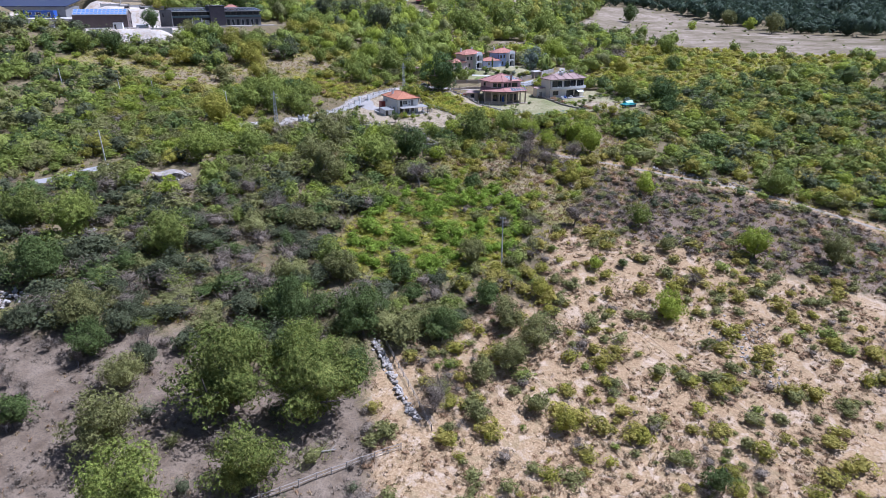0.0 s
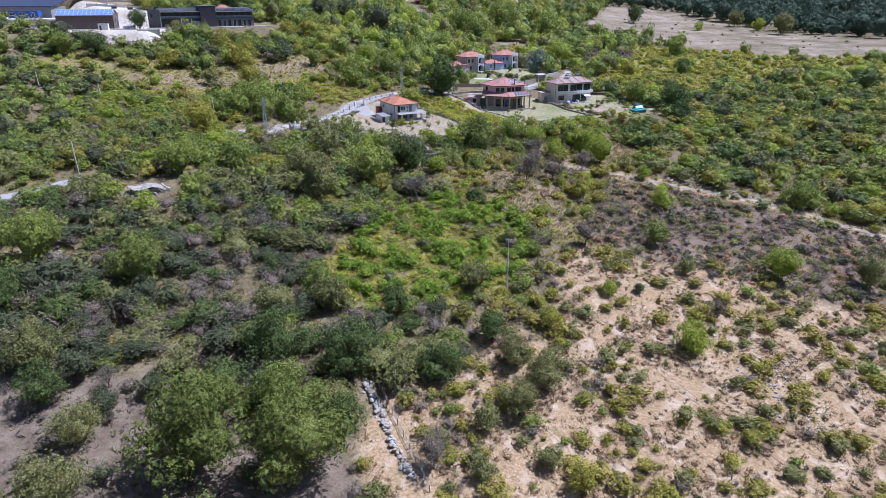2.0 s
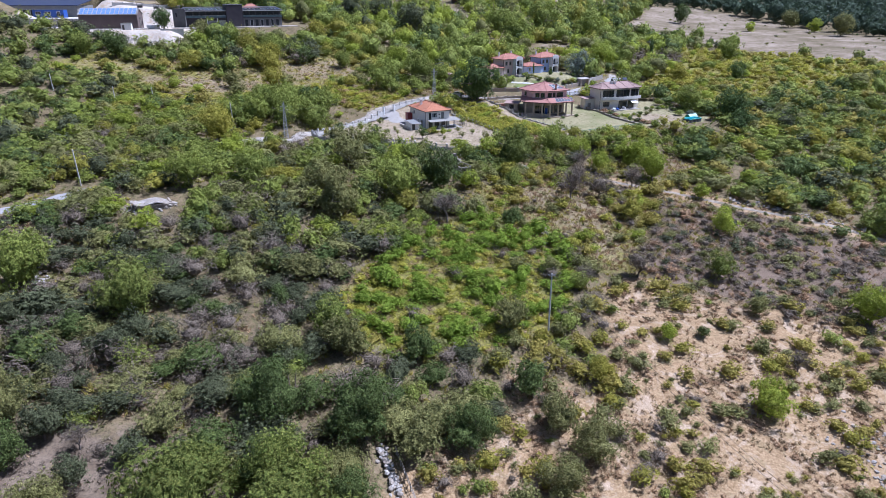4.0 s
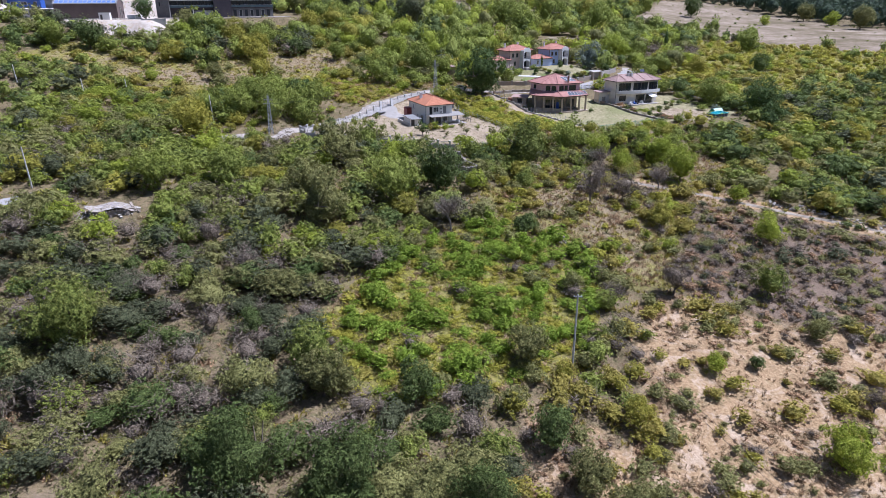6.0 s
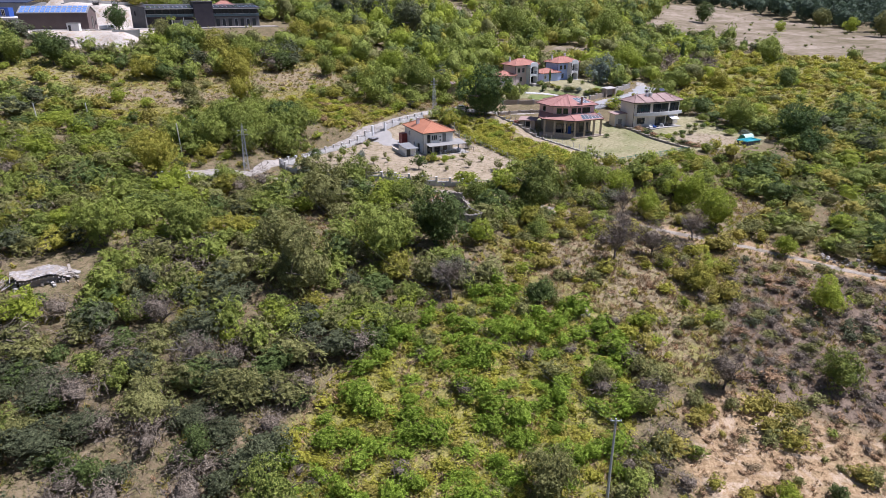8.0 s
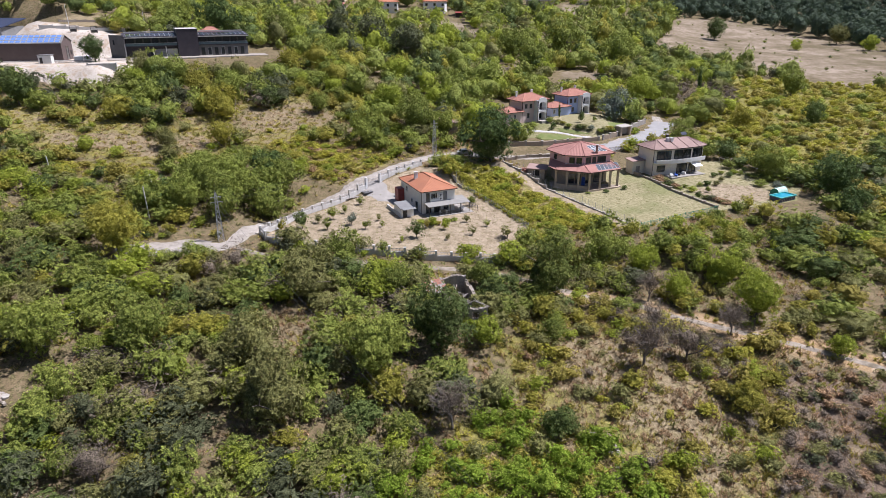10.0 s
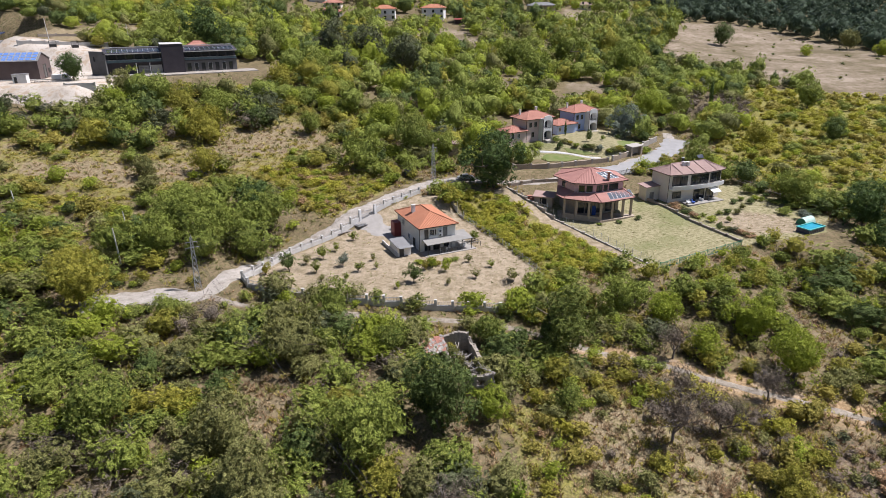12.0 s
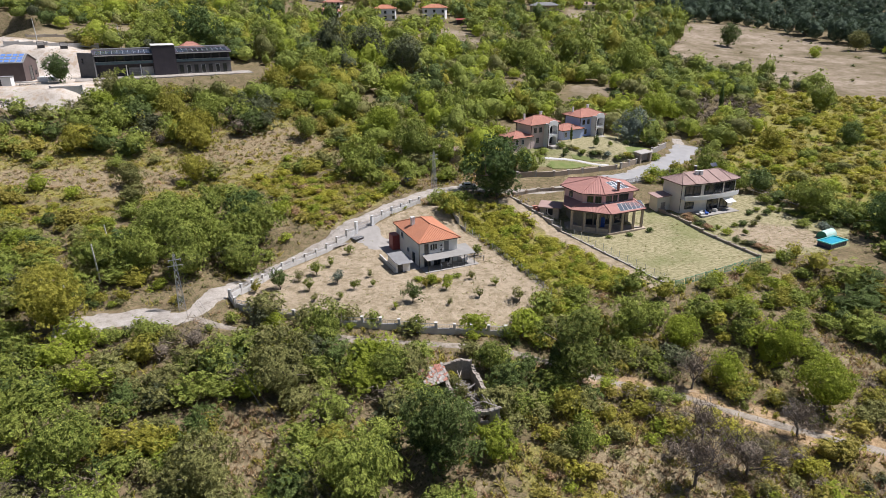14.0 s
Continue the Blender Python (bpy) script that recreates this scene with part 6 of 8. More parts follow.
# ---- the white villa with the curved balcony ----
def white_villa():
    h = thing("house", "white two-storey villa with curved balcony and brown tile roof", "house", pose(44.0, 267.4, 1.7, 0, 0, 25.6))
    W, D, Z = 18.0, 8.0, 7.27
    bow = lambda x, k: -k * (1 - ((x - W * 0.55) / (W * 0.5)) ** 2) if 0.6 < x < W - 0.2 else 0.0
    xs = [0.7 + (W - 1.4) * k / 12 for k in range(13)]
    plan = [(x, 0.9 + bow(x, 0.8)) for x in xs] + [(W - 0.7, D - 0.6), (0.7, D - 0.6)]
    part("wall", prism(bmesh.new(), plan, -1.2, Z - 0.1), CREAM, h)
    # roof: eaves follow the bow, ridge lengthways, ribs marked by caps
    ex = [W * k / 10 for k in range(11)]
    eave = [(x, bow(x, 1.0)) for x in ex]
    ridge = lambda x: (min(max(x, 3.6), W - 3.6), D * 0.52, Z + 1.75)
    roof = part("roof", slab(bmesh.new(), [(*p, Z - 0.01) for p in eave] + [(W, D, Z - 0.01), (0, D, Z - 0.01)], 0.18), EAVES, h)
    for a, b in list(zip(eave, eave[1:])) + [((W, 0), (W, D)), ((W, D), (0, D)), ((0, D), (0, 0))]:
        part("roof_slope", fanned(bmesh.new(), (*a, Z), (*b, Z), ridge(a[0]), Vector(ridge(b[0])) + Vector((0.01, 0, 0))), BROWN_TILES, roof)
    for k in (0, 2, 4, 6, 8, 10):
        part("ridge_cap", tube(bmesh.new(), (*eave[k], Z + 0.07), Vector(ridge(eave[k][0])) + Vector((0, 0, 0.07)), 0.13, 0.13, 6), BROWN_TILES, roof)
    part("ridge_cap", tube(bmesh.new(), Vector(ridge(0)), Vector(ridge(W)), 0.14, 0.14, 6), BROWN_TILES, roof)
    for x, y in ((6.6, 3.0), (7.6, 2.7)):
        chimney(h, x, y, Z + 0.6, Z + 2.1, 0.75, WHITE)
    chimney(h, 8.4, 5.4, Z + 1.4, Z + 2.6, 0.5, IRON)
    part("dish_panel", slab(bmesh.new(), [(12.6, 4.4, Z + 2.3), (14.6, 4.6, Z + 2.2), (14.9, 5.6, Z + 2.9), (12.9, 5.5, Z + 2.9)], 0.08), BLACK_PANEL, roof)
    # curved balcony
    bx = [0.9 + (W - 1.6) * k / 16 for k in range(17)]
    outer = [(x, -0.25 + bow(x, 1.3)) for x in bx]
    inner = [(x, 0.95 + bow(x, 0.8)) for x in bx]
    part("balcony_slab", prism(bmesh.new(), outer + inner[::-1], 3.35, 3.62), WHITE, h)
    par = [(x, y + 0.14) for x, y in outer]
    part("balcony_parapet", prism(bmesh.new(), outer + par[::-1], 3.62, 4.35), WHITE, h)
    # glazing above and below
    front = lambda x: pose(x, 0.9 + bow(x, 0.8) - 0.02, 0, 0, 0, 0)
    for x, w in ((1.6, 2.2), (3.9, 2.0), (7.0, 2.8), (10.0, 2.6), (13.3, 1.9), (15.4, 1.5)):
        m = wall_frame((x, 0.9 + bow(x, 0.8)), (x + w, 0.9 + bow(x + w, 0.8)))
        window(h, m, 0, 4.1, w, 2.5, 1, IRON, False, proud=0.12)
    for x, w, z, hh in ((2.0, 2.4, 0.9, 1.7), (8.3, 3.4, 0.1, 2.6), (12.4, 2.6, 0.1, 2.5)):
        m = wall_frame((x, 0.9 + bow(x, 0.8)), (x + w, 0.9 + bow(x + w, 0.8)))
        window(h, m, 0, z, w, hh, 1, IRON, False, proud=0.12)
    part("drain_pipe", tube(bmesh.new(), (0.6, 0.8, -0.8), (0.6, 0.8, Z - 0.2), 0.07), IRON, h)
    aw = part("awning", slab(bmesh.new(), [(12.4, -2.6, 2.15), (15.2, -2.4, 2.15), (15.2, 0.2, 3.0), (12.4, 0.0, 3.0)], 0.06), CLOTH, h, "white fabric awning")
    part("terrace", boxed(4.0, 15.5, -3.4, 0.3, -1.0, 0.06), DRIVE, h)
    # garage wing
    part("wing_wall", boxed(-3.4, 0.66, 4.2, 7.0, -1.5, 3.5), BEIGE, h)
    part("wing_roof", slab(bmesh.new(), [(-3.8, 3.8, 3.62), (0.68, 3.8, 3.72), (0.68, 7.4, 4.0), (-3.8, 7.4, 3.9)], 0.16), BROWN_TILES, h)
    door(h, pose(-3.4, 4.2, 0), 1.2, 0.0, 1.3, 2.1, TIMBER, "brown timber door")
    m = h.matrix_world
    for k, (x, y, mat, word) in enumerate(((4.8, -2.3, WHITE, "white"), (6.2, -2.4, BLUE_SHEET, "blue"), (7.4, -1.8, RUBBER, "black"), (9.6, -1.5, WHITE, "white"), (11.2, -1.4, IRON, "dark"))):
        s = thing("lounge_chair", word + " cushioned garden seat on the terrace", "chair", m @ pose(x, y, 0.065, 0, 0, 40 * k), "terrace seats")
        part("seat", boxed(-0.5, 0.5, -0.4, 0.4, 0.1, 0.45), mat, s)
        part("backrest", boxed(-0.5, 0.5, 0.28, 0.42, 0.45, 0.85), mat, s)
        for a in (-0.4, 0.4):
            part("leg", boxed(a - 0.04, a + 0.04, -0.3, 0.3, 0, 0.1), IRON, s)


white_villa()


# ---- the two small villas behind ----
def small_villa(x, y, z, turn, wall_mat, label, left_wing):
    h = thing("house", label, "house", pose(x, y, z, 0, 0, turn))
    W, D, Z = 11.6, 8.6, 6.2
    part("wall", boxed(0.8, W - 0.8, 0.8, D - 0.8, -1.5, Z - 0.15), wall_mat, h)
    hip_roof(h, 0, W, 0, D, Z, 1.9, PINK_TILES, "x")
    chimney(h, 2.0, 5.8, Z + 0.6, Z + 2.4, 0.5)
    chimney(h, 8.0, 5.4, Z + 1.3, Z + 2.7, 0.6)
    # bay: arch below, balcony with a curved head above
    bx, bw = 5.6, 3.6
    for x0 in (bx, bx + bw - 0.35):
        part("bay_pier", boxed(x0, x0 + 0.35, -1.5, 0.8, -1.5, Z + 0.1), WHITE, h)
    part("bay_floor", boxed(bx, bx + bw, -1.5, 0.78, 2.75, 3.1), WHITE, h)
    n = 10
    for z0, z1, rise in ((1.7, 2.75, 0.85), (4.9, 6.75, 0.9)):
        bm, last = bmesh.new(), None
        for k in range(n + 1):
            a = math.pi * k / n
            u = bx + 0.35 + (bw - 0.7) * (1 - math.cos(a)) / 2
            lo = z0 + rise * math.sin(a)
            hi = z1 + (0.45 * math.sin(a) if z1 > 5 else 0)
            now = [bm.verts.new((u, yy, zz)) for yy in (-1.49, -1.2) for zz in (lo, max(hi, lo + 0.05))]
            if last:
                for q in ((0, 1), (1, 3), (3, 2), (2, 0)):
                    bm.faces.new((last[q[0]], now[q[0]], now[q[1]], last[q[1]]))
            last = now
        part("arch", bm, WHITE, h)
    m = pose(0.8, 0.8, 0)
    # glazing widened so its dark panes stand in for the bay's shade
    window(h, m, bx - 0.42, 0.0, 2.85, 2.6, 1, IRON, False)
    window(h, m, bx - 0.42, 3.1, 2.85, 2.7, 1, IRON, False)
    for xx in (1.0, 3.0):
        window(h, m, xx, 3.7, 1.0, 1.5, 1, TIMBER)
    window(h, m, 2.0, 0.6, 1.0, 1.6, 1, TIMBER)
    railing(h, [(bx + 0.35, -1.4), (bx + bw - 0.35, -1.4)], 3.1, 0.9)
        # lower wing
    a, b, c, d = left_wing
    part("wing_wall", boxed(a + 0.6, b - 0.6, c + 0.6, d - 0.6, -1.5, 2.9), wall_mat, h)
    hip_roof(h, a, b, c, d, 2.95, 1.4, PINK_TILES, "x", name="wing_roof")
    mw = pose(a + 0.6, c + 0.6, 0)
    for k in range(2):
        window(h, mw, 0.7 + k * 2.2, 0.8, 1.0, 1.5, 1, WHITE)
    for px, py in ((0.74, 0.74), (W - 0.74, 0.74), (0.74, D - 0.74), (bx - 0.1, -1.5), (bx + bw + 0.1, -1.5)):
        part("drain_pipe", tube(bmesh.new(), (px, py, -1.2), (px, py, Z - 0.1), 0.11), EAVES, h)
    part("steps", boxed(bx + 0.2, bx + bw - 0.2, -3.4, -1.5, -1.5, -0.1), PALE_STONE, h)


small_villa(10.7, 306.9, 9.4, 35, ROSE, "rose plastered villa with arched balcony and red tile roof", (-6.4, 1.2, 0.0, 7.0))
small_villa(27.6, 324.9, 8.7, 35, BLUE_WALL, "blue plastered villa with white arched balcony and red roof", (-8.0, 1.2, -1.0, 6.6))


# ---- walls and fences between the yards ----
def rock(seed, flat=0.7):
    rng = np.random.default_rng(seed)
    bm = bmesh.new()
    bmesh.ops.create_icosphere(bm, subdivisions=1, radius=0.5)
    for v in bm.verts:
        v.co *= rng.uniform(0.72, 1.15)
        v.co.z *= flat
    me = bpy.data.meshes.new("stone")
    bm.to_mesh(me)
    bm.free()
    me.materials.append(PALE_STONE if seed % 2 else STONE)
    return me


ROCKS = [rock(500 + k) for k in range(6)]


def stones(name, label, spots, category="stones"):
    """Loose stones, each a part: rows of x, y, size, lift."""
    t = thing(name, label, category)
    for k, (x, y, s, up) in enumerate(spots):
        o = new("stone", ROCKS[k % 6])
        o.parent = t
        o.matrix_basis = pose(x, y, z_at(x, y) + up, (k * 37) % 50 - 25, (k * 53) % 40 - 20, k * 71) @ Matrix.Diagonal((s * 1.25, s, s, 1))
    return t


def along(line, n, wide, seed, lo=0.3, hi=0.7, layers=2):
    rng = random.Random(seed)
    out = []
    for k in range(n):
        t = rng.random() * (len(line) - 1)
        i, f = int(t), t - int(t)
        (x0, y0), (x1, y1) = line[i], line[min(i + 1, len(line) - 1)]
        s = rng.uniform(lo, hi)
        out.append((x0 + (x1 - x0) * f + rng.gauss(0, wide), y0 + (y1 - y0) * f + rng.gauss(0, wide), s, s * 0.12 + rng.randrange(layers) * lo * 0.8))
    return out


stones("dry_stone_wall", "tumbled dry stone wall running down the bare slope", along([(-12.2, 102.5), (-10.6, 99.4), (-8.9, 95.1), (-6.2, 88.8), (-3.7, 84.8)], 190, 0.33, 1, 0.42, 0.85), "stone wall")
stones("stone_strip", "strip of flat grey stones on the bare slope", along([(64.9, 119.5), (61.5, 112), (58.0, 107.2), (60.4, 104), (62.4, 99.8)], 80, 1.1, 21, 0.25, 0.75, 1), "stones")
stones("rubble_heap", "heap of pale rubble among shrubs", along([(-79.5, 102.5), (-76.0, 106.5)], 60, 1.0, 2, 0.4, 1.0, 3), "rubble")
stones("rubble_heap", "strip of pale fallen stones between shrubs", along([(-76.8, 133.1), (-73.8, 127.5)], 60, 0.9, 3, 0.3, 0.8), "rubble")
stones("rock_outcrop", "grey weathered stones scattered on the dry slope", along([(54, 116), (58, 112.6), (59.5, 106), (61, 99)], 70, 2.2, 4, 0.22, 0.7, 1), "rocks")
stones("rock_outcrop", "grey stones along the upper edge of the track", along([(64, 189.5), (75, 186.5), (85, 182.8), (98, 178)], 110, 0.6, 5, 0.4, 0.9), "rocks")
stones("rock_outcrop", "small pale rocks between dry shrubs", along([(13, 168), (16, 164), (18, 158)], 26, 1.2, 6, 0.3, 0.8, 1), "rocks")


def rail_fence(line, label):
    t = thing("rail_fence", label, "fence")
    pts = []
    for (x0, y0), (x1, y1) in zip(line, line[1:]):
        n = max(1, round(math.hypot(x1 - x0, y1 - y0) / 2.3))
        pts += [(x0 + (x1 - x0) * k / n, y0 + (y1 - y0) * k / n) for k in range(n)]
    pts.append(line[-1])
    for k, (x, y) in enumerate(pts):
        z = z_at(x, y)
        part("post", tube(bmesh.new(), (x, y, z - 0.4), (x + 0.05 * math.sin(k * 2.1), y, z + 1.25), 0.08, 0.06), TIMBER, t)
    for (x0, y0), (x1, y1) in zip(pts, pts[1:]):
        for h in (0.55, 1.1):
            part("rail", tube(bmesh.new(), (x0, y0, z_at(x0, y0) + h), (x1, y1, z_at(x1, y1) + h + 0.08 * math.sin(x0 * 5)), 0.055, 0.045), TIMBER, t)


rail_fence([(-26, 66.2), (-17.4, 71.9), (-11.6, 75.5), (-6.1, 78.8)], "weathered timber rail fence on the bare slope")
rail_fence([(-1.6, 83.0), (-4.6, 90.0), (-7.5, 96.5), (-10.0, 102.0)], "leaning timber rail fence beside the stone wall")

wall_run("kerb_wall", "low pale stone kerb along the mown yard", [(3.8, 272.4), (10.7, 261.4), (16.3, 253.0), (31.5, 226.4)], 0.28, 4.0, PALE_STONE, PALE_STONE, False, 0.32, 0.34, 0, 0.6)
wall_run("wire_fence", "thin wire fence on steel posts round the mown yard", [(5.0, 272.6), (11.8, 262.0), (17.2, 254.0), (31.9, 227.6)], 0.02, 2.6, CONCRETE, STEEL, True, 0.06, 0.07, 1.2, 0.5, strands=5)
wall_run("mesh_fence", "green mesh fence along the lower edge of the yard", [(31.9, 226.6), (52.4, 239.9)], 0.02, 2.6, CONCRETE, GREEN_SHEET, True, 0.08, 0.08, 1.2, 0.5, GREEN_SHEET)
wall_run("kerb_wall", "low grey stone wall between two neighbouring yards", [(38.6, 272.2), (43.0, 264.4), (53.2, 242.4)], 0.5, 4.0, STONE, STONE, False, 0.4, 0.4, 0, 0.6)
wall_run("garden_wall", "tall grey stone garden wall with pale coping", [(6.0, 287.4), (16.1, 289.7), (24.3, 293.3), (34.4, 297.8)], 1.25, 4.8, TAN_STONE, PALE_STONE, False, 0.5, 0.56, 0, 2.0)
wall_run("garden_wall", "stone wall climbing beside the paved road", [(36.0, 298.8), (41.0, 302.8)], 1.3, 2.6, TAN_STONE, PALE_STONE, False, 0.5, 0.55, 0, 1.5)
wall_run("garden_wall", "pale stone wall climbing beside the paved road", [(46.4, 308.6), (48.0, 313.1), (53.7, 320.2)], 1.5, 4.2, PALE_STONE, PALE_STONE, False, 0.5, 0.55, 0, 1.5)
wall_run("boundary_wall", "low stone wall with square pillars below the road", [(4.5, 273.6), (11, 277.6), (18.4, 279.6)], 0.8, 3.3, STONE, TAN_STONE, False, 0.4, 0.6, 0, 1.2)
wall_run("iron_fence", "dark iron fence along the paved road", [(33.6, 285.0), (41.6, 288.8), (53.0, 299.8)], 0.25, 2.4, CONCRETE, IRON, True, 0.2, 0.09, 1.2, 0.8, IRON)
gp = thing("gate_porch", "pale flat-roofed gate porch in the stone wall", "gate porch", pose(43.6, 305.4, 5.9, 0, 0, 38))
part("roof", slab(bmesh.new(), [(-2.6, -1.3, 2.5), (2.6, -1.3, 2.5), (2.6, 1.6, 2.8), (-2.6, 1.6, 2.8)], 0.2), PALE_STONE, gp)
for x in (-2.2, 2.2):
    part("pier", boxed(x - 0.35, x + 0.35, -1.0, 1.3, -1.2, 2.36), TAN_STONE, gp)
part("gate_leaf", boxed(-1.8, 1.8, -0.1, 0.1, 0.0, 2.0), TIMBER, gp)
make_road("paved_road", smooth([(20, 283.0), (33, 289.6), (42, 295.6), (50.6, 305.0), (57, 314), (61, 323)]), 8.6, ASPHALT, "pale paved road past the garden wall", 0.13)

# ---- gardens ----
def clipped(kind, x, y, w, h, label, group="garden shrubs", name="garden_shrub"):
    k = int(abs(x * 11 + y * 7)) % 6
    ob = new(name, cached(("clump", kind, k), SMALL_CROWNS[k % 4], LEAF[kind]))
    ob.matrix_world = pose(x, y, z_at(x, y) - 0.05, 0, 0, x * 57) @ Matrix.Diagonal((w * 1.2, w * 1.2, h * 1.1, 1))
    return tagged(ob, label, "shrub", group)


SPIRE = crown(470, 14, 900, 0.030, low=0.01, level=3, spread=0.16, slim=0.34)


def cypress(x, y, h, w):
    ob = thing("cypress", "slim dark green upright cypress", "tree", pose(x, y, z_at(x, y) - 0.1) @ Matrix.Diagonal((w * 2.4, w * 2.4, h, 1)))
    for name, me in (("trunk", cached(("trunk", "spire"), bar((0, 0, 0), (0, 0, 0.4), 0.02, 0.01, 6), BARK)), ("crown", cached(("crown", "spire"), SPIRE, LEAF["deep"]))):
        o = new(name, me)
        o.parent = ob


for x, y, h, w in ((24.2, 318.6, 5.4, 1.4), (20.2, 303.6, 2.4, 0.9), (84.3, 363, 12.5, 3.0)):
    cypress(x, y, h, w)
BORDER = smooth([(18.6, 312.6), (20.4, 309.4), (24.2, 306.4), (28.5, 304.8), (33.0, 304.0), (37.4, 303.6), (40.0, 304.6)], 1.7)
for k, (x, y) in enumerate(BORDER):
    kind = ("olive", "silver", "green", "olive", "yellow", "green", "dark")[k % 7]
    w = 2.1 + 0.7 * ((k * 5) % 4) / 3
    clipped(kind, x + 0.4 * math.sin(k * 2.3), y + 0.5 * math.cos(k * 1.7), w, w * (0.62 + 0.08 * (k % 3)), WORDS[kind] + " rounded garden shrub bordering the lawn", "border shrubs")
for kind, x, y, w, h in (("dark", 30.6, 310.2, 2.0, 4.0), ("dark", 20.9, 304.6, 1.7, 2.2), ("green", 14.0, 304.6, 3.2, 1.9), ("dark", 9.0, 304.0, 3.4, 1.8), ("dark", 41.0, 318.2, 1.8, 2.2), ("dark", 49.6, 319.7, 4.0, 3.8), ("green", 35.2, 312.6, 1.6, 1.7), ("green", 48.4, 309.6, 3.0, 1.6), ("bright", 47.6, 307.4, 2.4, 1.3)):
    clipped(kind, x, y, w, h, WORDS[kind] + " rounded garden shrub by the lawn")
for k, (kind, x, y, w, h) in enumerate((("green", 67.0, 275.4, 3.4, 2.6), ("dark", 60.8, 268.4, 2.0, 1.6), ("green", 70.4, 262.0, 3.2, 2.0), ("silver", 73.6, 258.2, 3.6, 2.8), ("green", 63.6, 270.8, 1.8, 1.4), ("dark", 57.2, 262.0, 2.2, 1.8), ("dark", 51.2, 250.4, 1.4, 2.0),
                                        ("green", 55.4, 256.0, 1.4, 1.6), ("olive", 61.4, 264.2, 1.4, 1.6), ("green", 74.8, 266.4, 4.2, 1.4), ("dark", 78.0, 263.4, 4.0, 1.3), ("green", 71.6, 269.4, 4.0, 1.2), ("rust", 56.4, 246.0, 3.2, 1.2), ("dark", 47.2, 262.2, 2.2, 1.2), ("rust", 45.6, 264.4, 2.4, 1.2),
                                        ("green", 49.0, 258.6, 1.8, 1.0), ("dark", 34.5, 256.8, 1.6, 1.2), ("dark", 29.4, 254.0, 1.6, 0.9), ("green", 24.6, 252.4, 1.4, 0.8))):
    clipped(kind, x, y, w, h, WORDS[kind] + " shrub growing in the villa garden")
LAWN = worn("lawn_grass", (0.125, 0.165, 0.045), (0.23, 0.215, 0.095), 0.95, 0.35, 5.0, 0.1, bump=0.5)
for outline in ([(14.5, 297.4), (16.6, 301.6), (22.5, 301.6), (28.0, 300.0), (21.8, 296.4), (16.7, 295.6)], [(22.4, 304.6), (26.5, 303.9), (32.6, 302.4), (28.0, 302.0), (23.0, 302.9)], [(36.3, 309.1), (41.0, 316.0), (45.0, 319.6), (49.3, 318.2), (39.7, 306.9)]):
    patch = new("lawn", bpy.data.meshes.new("lawn"))
    bm = prism(bmesh.new(), outline, lambda x, y: z_at(x, y) - 0.2, lambda x, y: z_at(x, y) + 0.1)
    bm.to_mesh(patch.data)
    bm.free()
    patch.data.materials.append(LAWN)
    tagged(patch, "short mown lawn in the villa garden", "lawn", kind="structure")
make_road("garden_walk", smooth([(14.0, 302.6), (18.0, 302.6), (22.7, 302.3), (28.0, 301.1), (32.9, 300.6)]), 0.85, PALE_CONCRETE, "pale paved walk through the villa garden", 0.16)
for k, (x, y) in enumerate(((45.4, 266.2), (46.7, 264.6), (47.7, 262.6), (48.4, 259.9), (53.2, 250.2), (54.2, 248.9), (55.1, 247.6), (56.2, 246.4))):
    clipped(("rust", "olive", "greydark")[k % 3], x, y, 2.4, 1.3, WORDS[("rust", "olive", "greydark")[k % 3]] + " brush along the garden fence", "fence brush")
for k, (x, y) in enumerate(((55.0, 261.3), (59.3, 261.8), (64.8, 268.5), (67.2, 271.4), (68.6, 270.2), (72.4, 269.8), (73.6, 269.1), (75.2, 267.3), (75.7, 266.1), (74.5, 271.0), (70.9, 273.8), (51.4, 256.2), (50.8, 260.0))):
    clipped(("green", "olive", "dark", "bright")[k % 4], x, y, 1.5 + 0.25 * (k % 4), 1.2 + 0.2 * (k % 3), WORDS[("green", "olive", "dark", "bright")[k % 4]] + " small plant in the kitchen garden", "kitchen garden plants")
for k, (x, y) in enumerate(((-15.4, 227.4), (-13.6, 226.2), (-11.8, 227.0), (-10.0, 228.4), (-8.4, 229.6), (-13.0, 228.2))):
    clipped(("bright", "green", "weeds")[k % 3], x, y, 2.0, 0.9, WORDS[("bright", "green", "weeds")[k % 3]] + " low weeds on the yard soil", "yard weeds clumps", "weed_clump")
pool = thing("pool", "rectangular above-ground pool with turquoise water", "pool", pose(71.4, 250.2, 0.8, 0, 0, 32))
part("side_wall", boxed(-2.8, 2.8, -1.5, 1.5, -0.4, 1.05), NAVY_SHEET, pool)
for dims in ((-2.95, 2.95, -1.65, -1.38), (-2.95, 2.95, 1.38, 1.65), (-2.95, -2.68, -1.38, 1.38), (2.68, 2.95, -1.38, 1.38)):
    part("rim", boxed(*dims, 1.05, 1.28), TEAL_SHEET, pool)
for k in range(9):
    for y in (-1.53, 1.5):
        part("stay", boxed(-2.75 + k * 0.67, -2.67 + k * 0.67, y, y + 0.03, -0.4, 1.05), STEEL, pool)
part("water_surface", boxed(-2.67, 2.67, -1.37, 1.37, 1.0, 1.10), WATER, pool)
tun = thing("poly_tunnel", "small rounded greenhouse with pale film and green end", "greenhouse", pose(72.8, 255.4, 0.8, 0, 0, 34) @ Matrix.Diagonal((0.74, 0.82, 0.8, 1)))
bm, last = bmesh.new(), None
